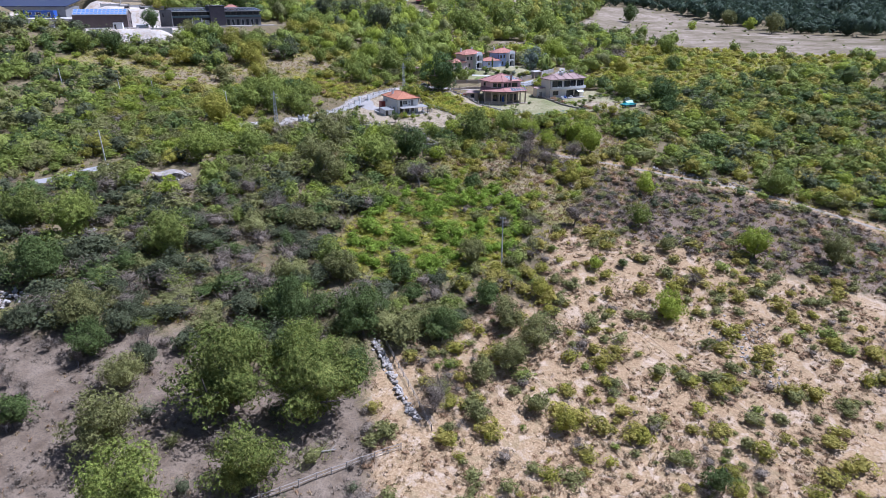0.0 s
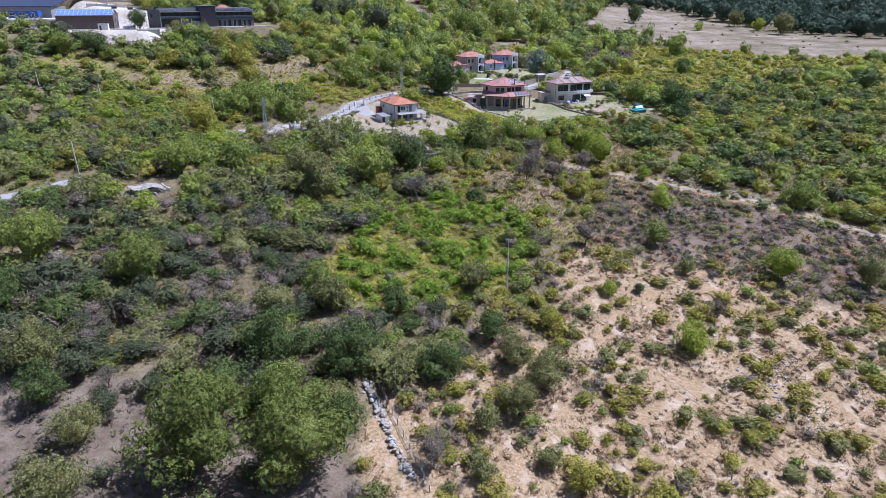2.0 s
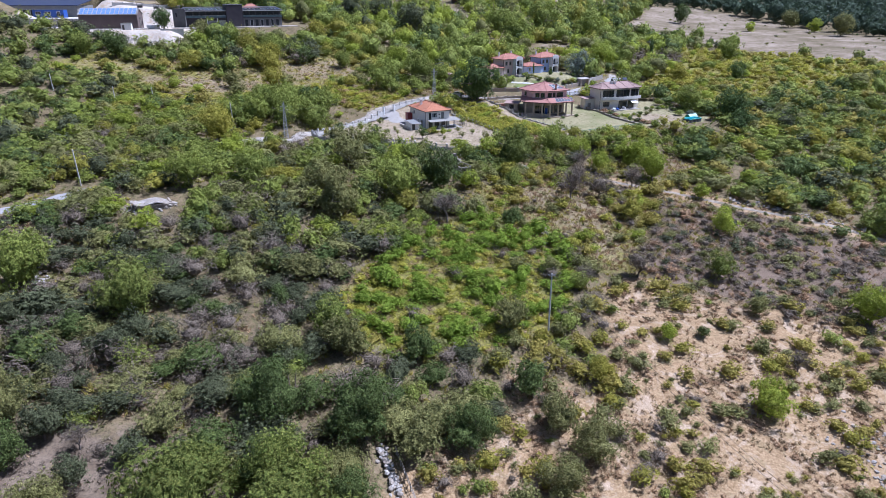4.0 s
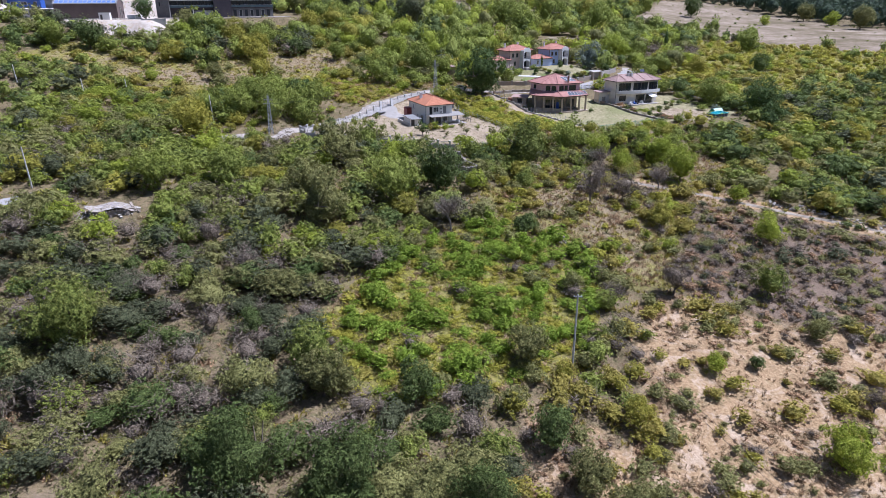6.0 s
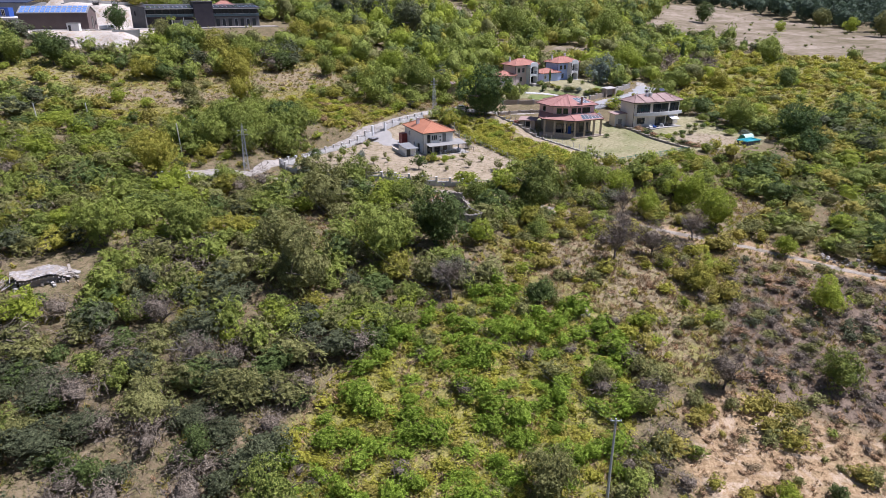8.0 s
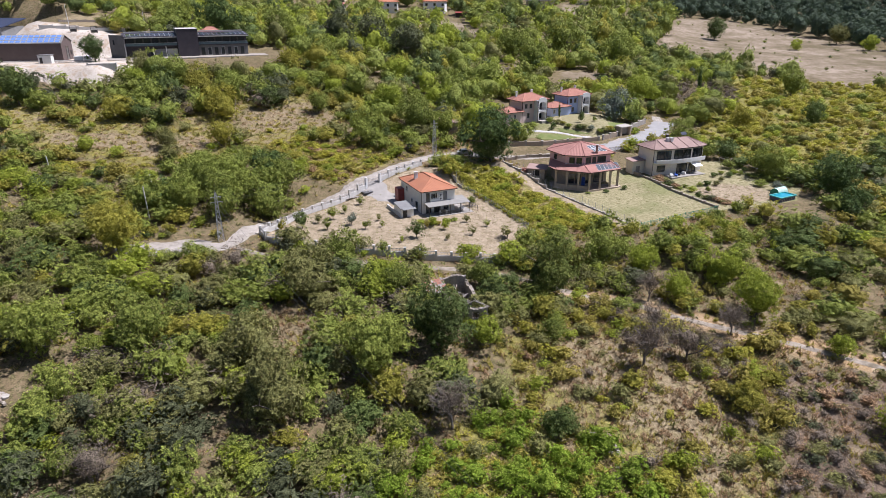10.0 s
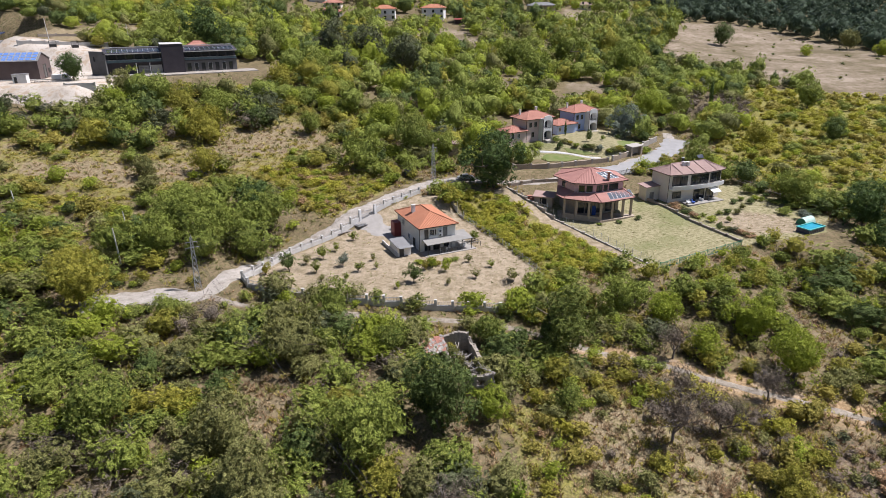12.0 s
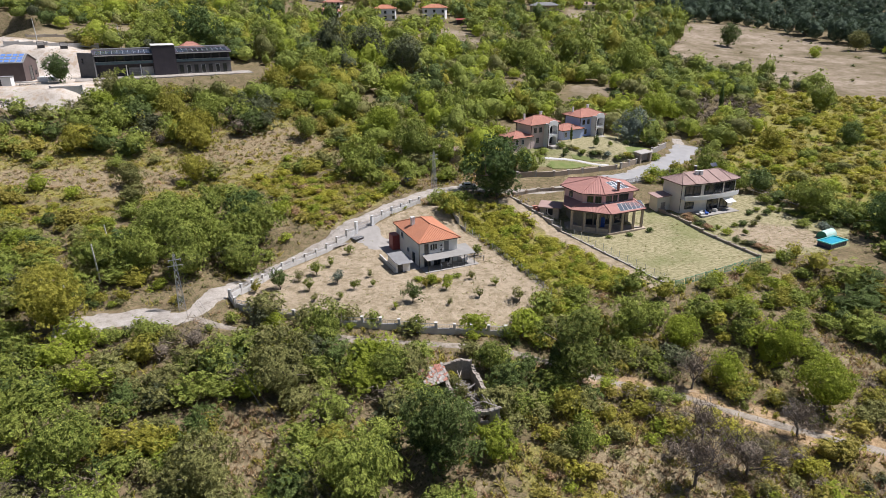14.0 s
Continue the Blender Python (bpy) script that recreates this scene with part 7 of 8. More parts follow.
for k in range(11):
    a = math.pi * k / 10
    now = [bm.verts.new((x, 1.5 * math.cos(a), 0.2 + 1.9 * math.sin(a))) for x in (-2.6, 2.6)]
    if last:
        bm.faces.new((last[0], now[0], now[1], last[1]))
    last = now
part("film_cover", bm, FILM, tun)
for x in (-2.6, 2.6):
    bm = bmesh.new()
    bm.faces.new([bm.verts.new((x, 1.5 * math.cos(math.pi * k / 10), 0.2 + 1.9 * math.sin(math.pi * k / 10))) for k in range(11)])
    part("end_panel", bm, GREEN_SHEET, tun)
part("base_frame", boxed(-2.7, 2.7, -1.6, 1.6, -0.5, 0.2), TIMBER, tun)
vp = thing("vine_frame", "grey timber bars of a low vine frame", "pergola")
for k in range(9):
    x, y = 66.5 + k * 1.9, 281.5 - k * 2.2
    part("post", boxed(x - 0.06, x + 0.06, y - 0.06, y + 0.06, z_at(x, y) - 0.4, z_at(x, y) + 1.3), TIMBER, vp)
    part("crossbar", tube(bmesh.new(), (x - 1.0, y - 0.9, z_at(x, y) + 1.3), (x + 1.0, y + 0.9, z_at(x, y) + 1.3), 0.06), TIMBER, vp)
for s in (-0.8, 0.8):
    part("long_bar", tube(bmesh.new(), (66.5 + s, 281.5 + s, z_at(66.5, 281.5) + 1.4), (81.7 + s, 263.9 + s, z_at(81.7, 263.9) + 1.4), 0.06), TIMBER, vp)


# ---- poles, pylons and wires ----
def pole(x, y, top, r=0.18, arm=True, material=None, lean=(0, 0), base=None):
    z = z_at(x, y) if base is None else base
    p = thing("utility_pole", "slim grey concrete utility pole standing in shrubs", "utility pole", pose(x, y, 0), "utility poles")
    tip = (lean[0], lean[1], top)
    part("shaft", tube(bmesh.new(), (0, 0, z - 0.6), tip, r, r * 0.62, 8), material or PALE_CONCRETE, p)
    if arm:
        part("crossarm", boxed(tip[0] - 0.6, tip[0] + 0.6, tip[1] - 0.05, tip[1] + 0.05, top - 0.35, top - 0.25), STEEL, p)
        for s in (-0.5, 0.0, 0.5):
            part("insulator", tube(bmesh.new(), (tip[0] + s, tip[1], top - 0.25), (tip[0] + s, tip[1], top - 0.05), 0.05, 0.04), WHITE, p)


pole(13.05, 130.4, -3.46, 0.17)
for x, y, top in ((-70.9, 217.2, 11.3), (-70.7, 207.7, 7.8), (-89.2, 168.5, 8.0), (-132.5, 231.5, 17.5), (-109.6, 225.3, 14.5), (-102.8, 235.5, 13.0), (-75.7, 229.6, 10.5), (-161.0, 347.5, 44.8), (-134.7, 354.7, 42.6), (-126.5, 366, 44.0)):
    pole(x, y, top, 0.17, False, lean=(-0.3, 0))


def pylon(x, y, z0, z1, turn):
    """A slender four-legged lattice mast with two arms."""
    h = z1 - z0
    p = thing("lattice_pylon", "slender grey steel lattice power pylon", "pylon", pose(x, y, z0, 0, 0, turn), "lattice pylons")
    r = lambda t: 0.55 * (1 - t) + 0.16 * t
    at = lambda k, t: (r(t) * (1 if k in (0, 3) else -1), r(t) * (1 if k < 2 else -1), h * t)
    for k in range(4):
        part("leg", tube(bmesh.new(), at(k, -0.06), at(k, 1.0), 0.055, 0.045, 4), STEEL, p)
    for j in range(9):
        for k in range(4):
            part("brace", tube(bmesh.new(), at(k, j / 9), at((k + 1) % 4, (j + 1) / 9), 0.028, sides=4), STEEL, p)
            part("brace", tube(bmesh.new(), at((k + 1) % 4, j / 9), at(k, (j + 1) / 9), 0.028, sides=4), STEEL, p)
    for z, w in ((h * 0.80, 1.2), (h * 0.90, 1.0)):
        arm = part("crossarm", box(bmesh.new(), -w, w, -0.06, 0.06, z, z + 0.1), STEEL, p)
        for s in (-w + 0.1, w - 0.1):
            part("insulator", tube(bmesh.new(), (s, 0, z), (s, 0, z - 0.35), 0.07, 0.05), TAN_STONE, arm)
    part("tip", tube(bmesh.new(), (0, 0, h), (0, 0, h + 0.5), 0.05, 0.03), STEEL, p)


pylon(-53.8, 211.3, 2.0, 12.0, 30)
pylon(-15.7, 274.7, 5.5, 15.0, 30)


def wire(a, b, sag, r=0.022):
    """One sagging wire, joined end to end."""
    bm, rings = bmesh.new(), []
    for k in range(15):
        p = Vector(a).lerp(Vector(b), k / 14) - Vector((0, 0, sag * 4 * (k / 14) * (1 - k / 14)))
        side = Vector((b[1] - a[1], a[0] - b[0], 0)).normalized()
        rings.append([bm.verts.new(p + side * (r * math.cos(q)) + Vector((0, 0, r * math.sin(q)))) for q in (0.5, 2.6, 4.7)])
    for p, q in zip(rings, rings[1:]):
        for k in range(3):
            bm.faces.new((p[k], p[(k + 1) % 3], q[(k + 1) % 3], q[k]))
    return bm


w = thing("power_line", "thin dark wires strung between poles and pylons", "power line")
for k, (o, dz) in enumerate(((-1.0, -2.2), (1.0, -2.2), (0.0, -1.2))):
    part("wire", wire((-53.8 + o, 211.3 + o * 0.5, 12 + dz), (-15.7 + o, 274.7 + o * 0.5, 15 + dz), 2.0), RUBBER, w)
for o in (-0.5, 0.5):
    part("wire", wire((-53.8 + o, 211.3, 9.8), (13.05 + o, 130.4, -3.8), 2.4), RUBBER, w)
    part("wire", wire((13.05 + o, 130.4, -3.8), (60 + o, 60, -22), 2.0), RUBBER, w)
for x, y in ((-48.0, 208.5), (-50.5, 206.5)):
    part("stay", wire((-53.8, 211.3, 9.6), (x, y, z_at(x, y)), 0.0), RUBBER, w)


# ---- ruins ----
def ruin():
    t = thing("ruined_house", "roofless ruined stone house with fallen beams", "ruin")
    rng = random.Random(8)

    def ragged(a, b, top_a, top_b, thick=0.55, hole=None):
        """A broken wall: its top steps unevenly, with loose stones on it."""
        m, d, base = wall_frame(a, b), math.dist(a, b), min(z_at(*a), z_at(*b)) - 0.8
        n = int(d / 0.3)
        lo, hi = (hole[2], hole[3]) if hole else (base + 0.4, base + 0.8)
        wall, drift, cols = bmesh.new(), 0.0, []
        for k in range(n + 1):
            x = d * k / n
            drift = 0.72 * drift + rng.uniform(-0.2, 0.17)
            top = max(top_a + (top_b - top_a) * k / n + drift, hi + 0.15)
            o = thick / 2 + rng.uniform(-0.03, 0.04)
            cols.append([[wall.verts.new(m @ Vector((x, s * o, z))) for z in (base, lo, hi, top)] for s in (-1, 1)])
            if rng.random() < 0.6:
                s = rng.uniform(0.12, 0.24)
                part("loose_stone", boxed(-s, s, -s * 0.8, s * 0.8, -0.12, s * 0.5, m=m @ pose(x, rng.uniform(-0.12, 0.12), top, rng.uniform(-14, 14), rng.uniform(-14, 14), rng.uniform(0, 90))), PALE_STONE if rng.random() < 0.2 else STONE, t)
        gap = [bool(hole) and hole[0] < (k + 0.5) / n < hole[1] for k in range(n)]
        for k in range(n):
            p, q = cols[k], cols[k + 1]
            for s in (0, 1):
                for r in range(3):
                    if not (r == 1 and gap[k]):
                        wall.faces.new((p[s][r], q[s][r], q[s][r + 1], p[s][r + 1]))
            wall.faces.new((p[0][3], q[0][3], q[1][3], p[1][3]))
            if gap[k]:
                for r in (1, 2):
                    wall.faces.new((p[0][r], q[0][r], q[1][r], p[1][r]))
            if k and gap[k] != gap[k - 1]:
                wall.faces.new((p[0][1], p[0][2], p[1][2], p[1][1]))
        for p in (cols[0], cols[-1]):
            for r in range(3):
                wall.faces.new((p[0][r], p[0][r + 1], p[1][r + 1], p[1][r]))
        return part("wall", wall, STONE, t)

    ragged((-9.4, 198.7), (-5.0, 199.2), 0.5, 1.2)
    ragged((-5.0, 199.2), (-1.2, 188.6), 0.2, -1.4)
    front = ragged((-5.6, 187.8), (-1.2, 188.6), 0.2, 0.2, hole=(0.4, 0.68, -1.9, -0.6))
    ragged((-9.4, 198.7), (-7.6, 193.0), 0.0, -1.2)
    for k in range(26):
        f = rng.random()
        x, y = -7.0 + 4.2 * f + rng.uniform(-0.9, 0.6), 197 - 8.0 * f + rng.uniform(-0.8, 0.8)
        a, ln, z = radians(rng.choice((20, 70, 110)) + rng.gauss(0, 22)), rng.uniform(1.2, 2.8), z_at(x, y) + rng.uniform(0.9, 1.9)
        part("beam", tube(bmesh.new(), (x, y, z), (x + ln * math.cos(a), y + ln * math.sin(a), z + rng.uniform(-0.4, 0.3)), 0.08, 0.06, 5), TIMBER if k % 3 == 0 else DEADWOOD, t)
    peak = Vector((-3.4, 188.4, 1.25))
    for p in ((-5.9, 187.5, 0.25), (-0.9, 188.4, 0.25)):
        part("rafter", tube(bmesh.new(), p, peak, 0.09, 0.08, 5), TIMBER, t)
        for k in range(1, 4):
            q = Vector(p).lerp(peak, k / 4)
            part("purlin", tube(bmesh.new(), q, q + Vector((-0.75, 2.1 + 0.3 * rng.random(), rng.uniform(-0.9, -0.2))), 0.06, 0.05, 5), DEADWOOD if k % 2 else TIMBER, t)
    for k in range(70):
        f = rng.random()
        x, y, s = -6.4 + 4.6 * f + rng.gauss(0, 0.7), 196.5 - 8.0 * f + rng.gauss(0, 0.7), rng.uniform(0.12, 0.3)
        part("rubble_stone", boxed(-s, s, -s * 0.7, s * 0.7, -0.1, s * 0.6, m=pose(x, y, z_at(x, y) + rng.uniform(0.3, 1.5), rng.uniform(-25, 25), rng.uniform(-25, 25), rng.uniform(0, 180))), STONE if k % 6 else PALE_STONE, t)
    slope = pose(-10.4, 196.6, z_at(-10.4, 196.6) + 1.9, 0, 0, 25) @ pose(0, 0, 0, 20, -8, 0)
    roof = part("fallen_roof", boxed(-1.9, 1.9, -1.5, 1.5, -0.12, -0.02, m=slope), TIMBER, t)
    for r in range(10):
        for c in range(11):
            if rng.random() < 0.86:
                m = slope @ pose(-1.8 + 0.36 * c + rng.gauss(0, 0.06), -1.4 + 0.31 * r + rng.gauss(0, 0.05), 0.02 + rng.uniform(0, 0.06), rng.uniform(-8, 12), rng.uniform(-9, 9), rng.gauss(0, 9))
                part("tile", boxed(-0.16, 0.16, -0.2, 0.2, 0, 0.05, m=m), PINK_TILES if rng.random() < 0.45 else PALE_STONE, roof)


def collapsed_hut():
    t = thing("collapsed_hut", "collapsed hut with sagging roof of pale stone slates", "ruin")
    rng = random.Random(9)
    c = (-69.4, 161.5)
    g = z_at(*c)
    at = pose(c[0], c[1], g, 0, 0, 35)
    for dims in ((-3.6, 3.6, -1.8, -1.4, -0.8, 0.8), (-3.6, -3.2, -1.4, 2.0, -0.8, 0.9), (3.2, 3.6, -1.4, 2.0, -0.8, 1.0)):
        part("low_wall", boxed(*dims, m=at), STONE, t)
    sag = lambda x, y: 1.55 + 0.30 * math.sin(x * 0.9 + 1) - 0.10 * x - 0.20 * abs(y + 0.2) - 0.03 * x * x * (x > 1)
    bed, grid = bmesh.new(), {}
    for i in range(17):
        for j in range(9):
            x, y = -4.4 + 0.52 * i, -2.2 + 0.52 * j
            grid[i, j] = bed.verts.new(at @ Vector((x, y, sag(x, y) - 0.05)))
    for i in range(16):
        for j in range(8):
            if abs(-4.1 + 0.52 * i) + 0.8 * abs(-1.9 + 0.52 * j) < 5.0:
                bed.faces.new((grid[i, j], grid[i + 1, j], grid[i + 1, j + 1], grid[i, j + 1]))
    bmesh.ops.delete(bed, geom=[v for v in bed.verts if not v.link_faces], context="VERTS")
    bmesh.ops.solidify(bed, geom=bed.faces[:], thickness=0.06)
    part("lath_bed", bed, TIMBER, t, "sagging bed of laths")
    for r in range(12):
        for c in range(21):
            x, y = -4.3 + 0.43 * c + rng.gauss(0, 0.04) + 0.2 * (r % 2), -2.1 + 0.37 * r + rng.gauss(0, 0.04)
            if rng.random() < 0.94 and abs(x + 0.2) + 0.8 * abs(y) < 5.0:
                m = at @ pose(x, y, sag(x, y) + rng.uniform(0, 0.05), rng.gauss(12 if y < 0 else -8, 5), rng.gauss(0, 5), rng.gauss(0, 12))
                part("stone_slate", boxed(-0.26, 0.26, -0.24, 0.24, 0, 0.05, m=m), (PALE_STONE, STONE, DEADWOOD, STONE)[rng.randrange(4)], t)
    for k in range(14):
        x = -4.6 + 0.55 * k + rng.gauss(0, 0.2)
        p, q = at @ Vector((x, -2.5, sag(x, -2.0) - 0.5)), at @ Vector((x + rng.gauss(0, 0.5), 0.6, sag(x, 0.4) + 0.02))
        part("rafter", tube(bmesh.new(), p, q, 0.07, 0.06, 5), DEADWOOD, t)
    for k in range(40):
        x, y, s = -4.6 + 9.2 * rng.random(), rng.gauss(-1.6, 0.7), rng.uniform(0.14, 0.34)
        p = at @ Vector((x, y, 0))
        part("rubble_stone", boxed(-s, s, -s * 0.7, s * 0.7, -0.1, s * 0.7, m=pose(p.x, p.y, z_at(p.x, p.y) + rng.uniform(0, 0.5), rng.uniform(-20, 20), rng.uniform(-20, 20), k * 37)), PALE_STONE if k % 2 else STONE, t)
    for k in range(8):
        m = at @ pose(-4.4 - 0.25 * k, rng.uniform(-2, 1), 0.3, rng.uniform(-10, 10), rng.uniform(-16, 6), rng.uniform(30, 70))
        part("pole", tube(bmesh.new(), m @ Vector((-1.4, 0, 0)), m @ Vector((1.4, 0, 0.2)), 0.06, 0.05, 5), DEADWOOD, t)


ruin()
for kind, x, y, w, h in (("olive", -7.6, 196.4, 2.4, 2.6), ("green", -10.4, 193.2, 4.0, 2.0), ("olive", -8.4, 190.4, 4.6, 3.0), ("olive", -6.2, 194.6, 1.8, 2.2), ("green", -5.4, 192.4, 2.2, 2.2), ("grey", -4.0, 190.8, 1.8, 1.8), ("yellow", -7.8, 197.4, 2.0, 2.2), ("bright", 0.2, 191.5, 3.6, 2.6), ("green", -1.4, 195.6, 4.2, 3.0), ("olive", -0.2, 185.6, 3.0, 1.8), ("grey", 0.8, 188.6, 2.6, 1.6)):
    clipped(kind, x, y, w, h, WORDS[kind] + " wild shrub growing in the ruin", "ruin shrubs", "wild_shrub")
collapsed_hut()


# ---- parked cars ----
def car(x, y, turn, paint, label):
    c = thing("car", label, "car", pose(x, y, z_at(x, y) + 0.12, 0, 0, turn), "parked cars")
    bm = bmesh.new()
    prof = [(-2.1, 0.35), (-2.15, 0.85), (-1.5, 0.98), (-0.9, 1.45), (0.7, 1.48), (1.35, 1.02), (2.1, 0.9), (2.2, 0.4)]
    a = [bm.verts.new((px, -0.86, pz)) for px, pz in prof]
    b = [bm.verts.new((px, 0.86, pz)) for px, pz in prof]
    bm.faces.new(a), bm.faces.new(b[::-1])
    for k in range(len(prof)):
        bm.faces.new((a[k], b[k], b[(k + 1) % len(prof)], a[(k + 1) % len(prof)]))
    body = part("body", bm, paint, c)
    for s in (-0.87, 0.85):
        part("side_window", slab(bmesh.new(), [(-0.9, s, 1.38), (0.6, s, 1.40), (0.6, s + 0.02, 1.40), (-0.9, s + 0.02, 1.38)], 0.36), GLASS, body)
    part("windscreen", slab(bmesh.new(), [(0.76, -0.7, 1.47), (1.32, -0.7, 1.07), (1.32, 0.7, 1.07), (0.76, 0.7, 1.47)], -0.02), GLASS, body)
    part("rear_window", slab(bmesh.new(), [(-0.96, -0.7, 1.44), (-1.46, -0.7, 1.03), (-1.46, 0.7, 1.03), (-0.96, 0.7, 1.44)], -0.02), GLASS, body)
    for px in (-1.35, 1.4):
        for py in (-0.88, 0.72):
            wh = part("wheel", tube(bmesh.new(), (px, py, 0.34), (px, py + 0.18, 0.34), 0.34, sides=14), RUBBER, c)
            part("rim", tube(bmesh.new(), (px, py - 0.01, 0.34), (px, py + 0.19, 0.34), 0.2, sides=10), STEEL, wh)


BLACK_PAINT = worn("black_paint", (0.02, 0.02, 0.022), (0.03, 0.03, 0.03), 0.3, 1.0, 12.0, 0.6)
SILVER_PAINT = worn("silver_paint", (0.50, 0.50, 0.50), (0.44, 0.44, 0.44), 0.35, 1.0, 12.0, 0.6, 0.5)
car(-22.6, 276.6, 100, BLACK_PAINT, "dark car parked in shade at the roadside")
car(-7.2, 276.4, 12, SILVER_PAINT, "silver car on the gravel road beside a tree")


# ---- the workshops on the upper terrace ----
def black_block():
    h = thing("office_block", "long dark two-storey block with glass fronts and tower", "building", pose(-126.3, 321.4, 27.4, 0, 0, 28.8))
    L, D = 41.5, 9.0
    part("lower_wall", boxed(0, 24.2, 1.2, D, -1.5, 3.6), DARK_PANEL, h)
    part("lower_wall", boxed(24.204, L, -0.3, D, -1.5, 3.6), ASH_STONE, h, "ash-grey stone front")
    part("floor_slab", boxed(-0.3, L + 0.3, -0.6, D, 3.6, 3.9), DARK_PANEL, h)
    part("upper_wall", boxed(0, L, 1.4, D, 3.9, 7.2), DARK_PANEL, h)
    end = part("end_wall", prism(bmesh.new(), [(-0.1, -0.9), (0.3, -0.6), (-4.2, 4.4), (-4.6, 4.1)], -1.5, 7.6), ASH_STONE, h, "ash-grey splayed end wall")
    part("window_slot", boxed(-0.3, 0.3, -0.06, 0.02, 4.4, 5.9, m=pose(-3.3, 2.55, 0, 0, 0, -48)), GLASS, end)
    part("fascia", boxed(0.2, 17.18, -0.98, -0.7, 6.56, 6.86), PALE_CONCRETE, h)
    part("fascia", boxed(24.22, L + 0.4, -0.98, -0.7, 6.56, 6.86), PALE_CONCRETE, h)
    part("back_beam", boxed(0.2, 17.1, D - 0.1, D + 0.3, 8.0, 8.3), PALE_CONCRETE, h)
    part("back_beam", boxed(24.3, L, D - 0.1, D + 0.3, 8.0, 8.3), PALE_CONCRETE, h)
    roof = part("roof_slab", slab(bmesh.new(), [(-0.6, -0.9, 7.0), (L + 0.5, -0.9, 7.0), (L + 0.5, D + 0.3, 7.9), (-0.6, D + 0.3, 7.9)], 0.3), DARK_PANEL, h)
    tower = part("tower", boxed(17.2, 24.2, -1.3, D - 0.5, -1.5, 9.3), DARK_PANEL, h, "plain dark windowless tower")
    part("tower_cap", boxed(17.1, 24.3, -1.4, D - 0.4, 9.3, 9.42), PALE_CONCRETE, tower)
    up = Vector((0, 6.5, 0.64))
    solar_array(roof, (0.6, -0.5, 7.1), (16, 0, 0), up, 10, 2, BLACK_PANEL)
    solar_array(roof, (25, -0.5, 7.1), (16, 0, 0), up, 10, 2, BLACK_PANEL)
    m = pose(0, 1.4, 0)
    for k in range(6):
        window(h, m, 1.0 + k * 2.65, 4.1, 2.3, 2.6, 0, IRON, False)
    for k in range(6):
        window(h, m, 25.0 + k * 2.7, 4.1, 2.3, 2.6, 0, IRON, False)
    m = pose(0, 1.2, 0)
    window(h, m, 8.0, 0.2, 2.5, 2.8, 0, IRON, False)
    for x, mat in ((9.6, GREY_SHEET), (13.6, PALE_CONCRETE)):
        g = part("garage_door", boxed(x, x + 3.4, 1.05, 1.19, 0.0, 2.7), mat, h, "pale ribbed garage door")
        for k in range(5):
            part("rib", boxed(x + 0.05, x + 3.35, 1.02, 1.05, 0.25 + k * 0.5, 0.31 + k * 0.5), STEEL, g)
    m = pose(0, -0.3, 0)
    for k in range(7):
        window(h, m, 25.0 + k * 2.3, 0.2, 1.3, 2.7, 0, STEEL if k % 2 else IRON, False)
    for x in (9.0, 13.2):
        part("column", boxed(x - 0.14, x + 0.14, -0.5, -0.2, -1.0, 3.6), WHITE, h)
    for x0, x1 in ((0, 17.1), (24.3, L)):
        rail = part("glass_balustrade", boxed(x0, x1, -0.55, -0.5, 3.9, 4.75), TINTED, h)
        part("handrail", boxed(x0, x1, -0.58, -0.47, 4.75, 4.83), STEEL, rail)
    part("forecourt", boxed(-6, L + 6, -7.5, 1.18, -2.0, 0.08), GRAVEL, h, "pale gravel forecourt")
    for x, y in ((9.6, -0.1), (11.0, 0.2), (13.4, 0.0), (35.0, 0.1)):
        plastic_chair(h.matrix_world @ pose(x, y, 3.905, 0, 0, x * 40), "white chair on the office balcony", "balcony chairs")
    back = thing("back_house", "plain plastered house with a salmon tile roof", "house", pose(-126.3, 321.4, 27.4, 0, 0, 28.8))
    part("wall", boxed(27, 34, 11, 16, -1, 7.6), PLASTER, back)
    hip_roof(back, 26.4, 34.6, 10.4, 16.6, 7.6, 1.8, PINK_TILES, "x", name="roof")


def brown_hall():
    h = thing("workshop_hall", "long brown clad workshop hall with blue solar roof", "building", pose(-163.9, 304.7, 27.4, 0, 0, 15))
    L, D, R = 22.5, 11.0, 4.6
    top = lambda x, y: 5.6 + 2.3 * (y / R if y < R else (D - y) / (D - R))
    part("wall", prism(bmesh.new(), [(0, 0), (L, 0), (L, R), (L, D), (0, D), (0, R)], -1.5, top), BROWN_PANEL, h)
    roof = part("roof_sheet", slab(bmesh.new(), [(-0.3, -0.3, 5.66), (L + 0.3, -0.3, 5.66), (L + 0.3, R, 8.02), (-0.3, R, 8.02)], 0.1), GREY_SHEET, h)
    part("roof_sheet", slab(bmesh.new(), [(-0.3, R + 0.004, 8.02), (L + 0.3, R + 0.004, 8.02), (L + 0.3, D + 0.3, 5.66), (-0.3, D + 0.3, 5.66)], 0.1), GREY_SHEET, h)
    solar_array(roof, (0.2, 0.0, 5.84), (L - 0.4, 0, 0), (0, 4.3, 2.2), 13, 3, BLUE_PANEL, 0.12)
    m = pose(L, 0, 0, 0, 0, 90)
    window(h, m, 4.2, 0.2, 2.4, 4.2, 0, IRON, False)
    window(h, m, 8.2, 1.4, 1.4, 1.4, 1, IRON, False)
    part("plinth", boxed(-1, L + 5, -0.9, -0.004, -3.0, 0.2), PALE_CONCRETE, h)


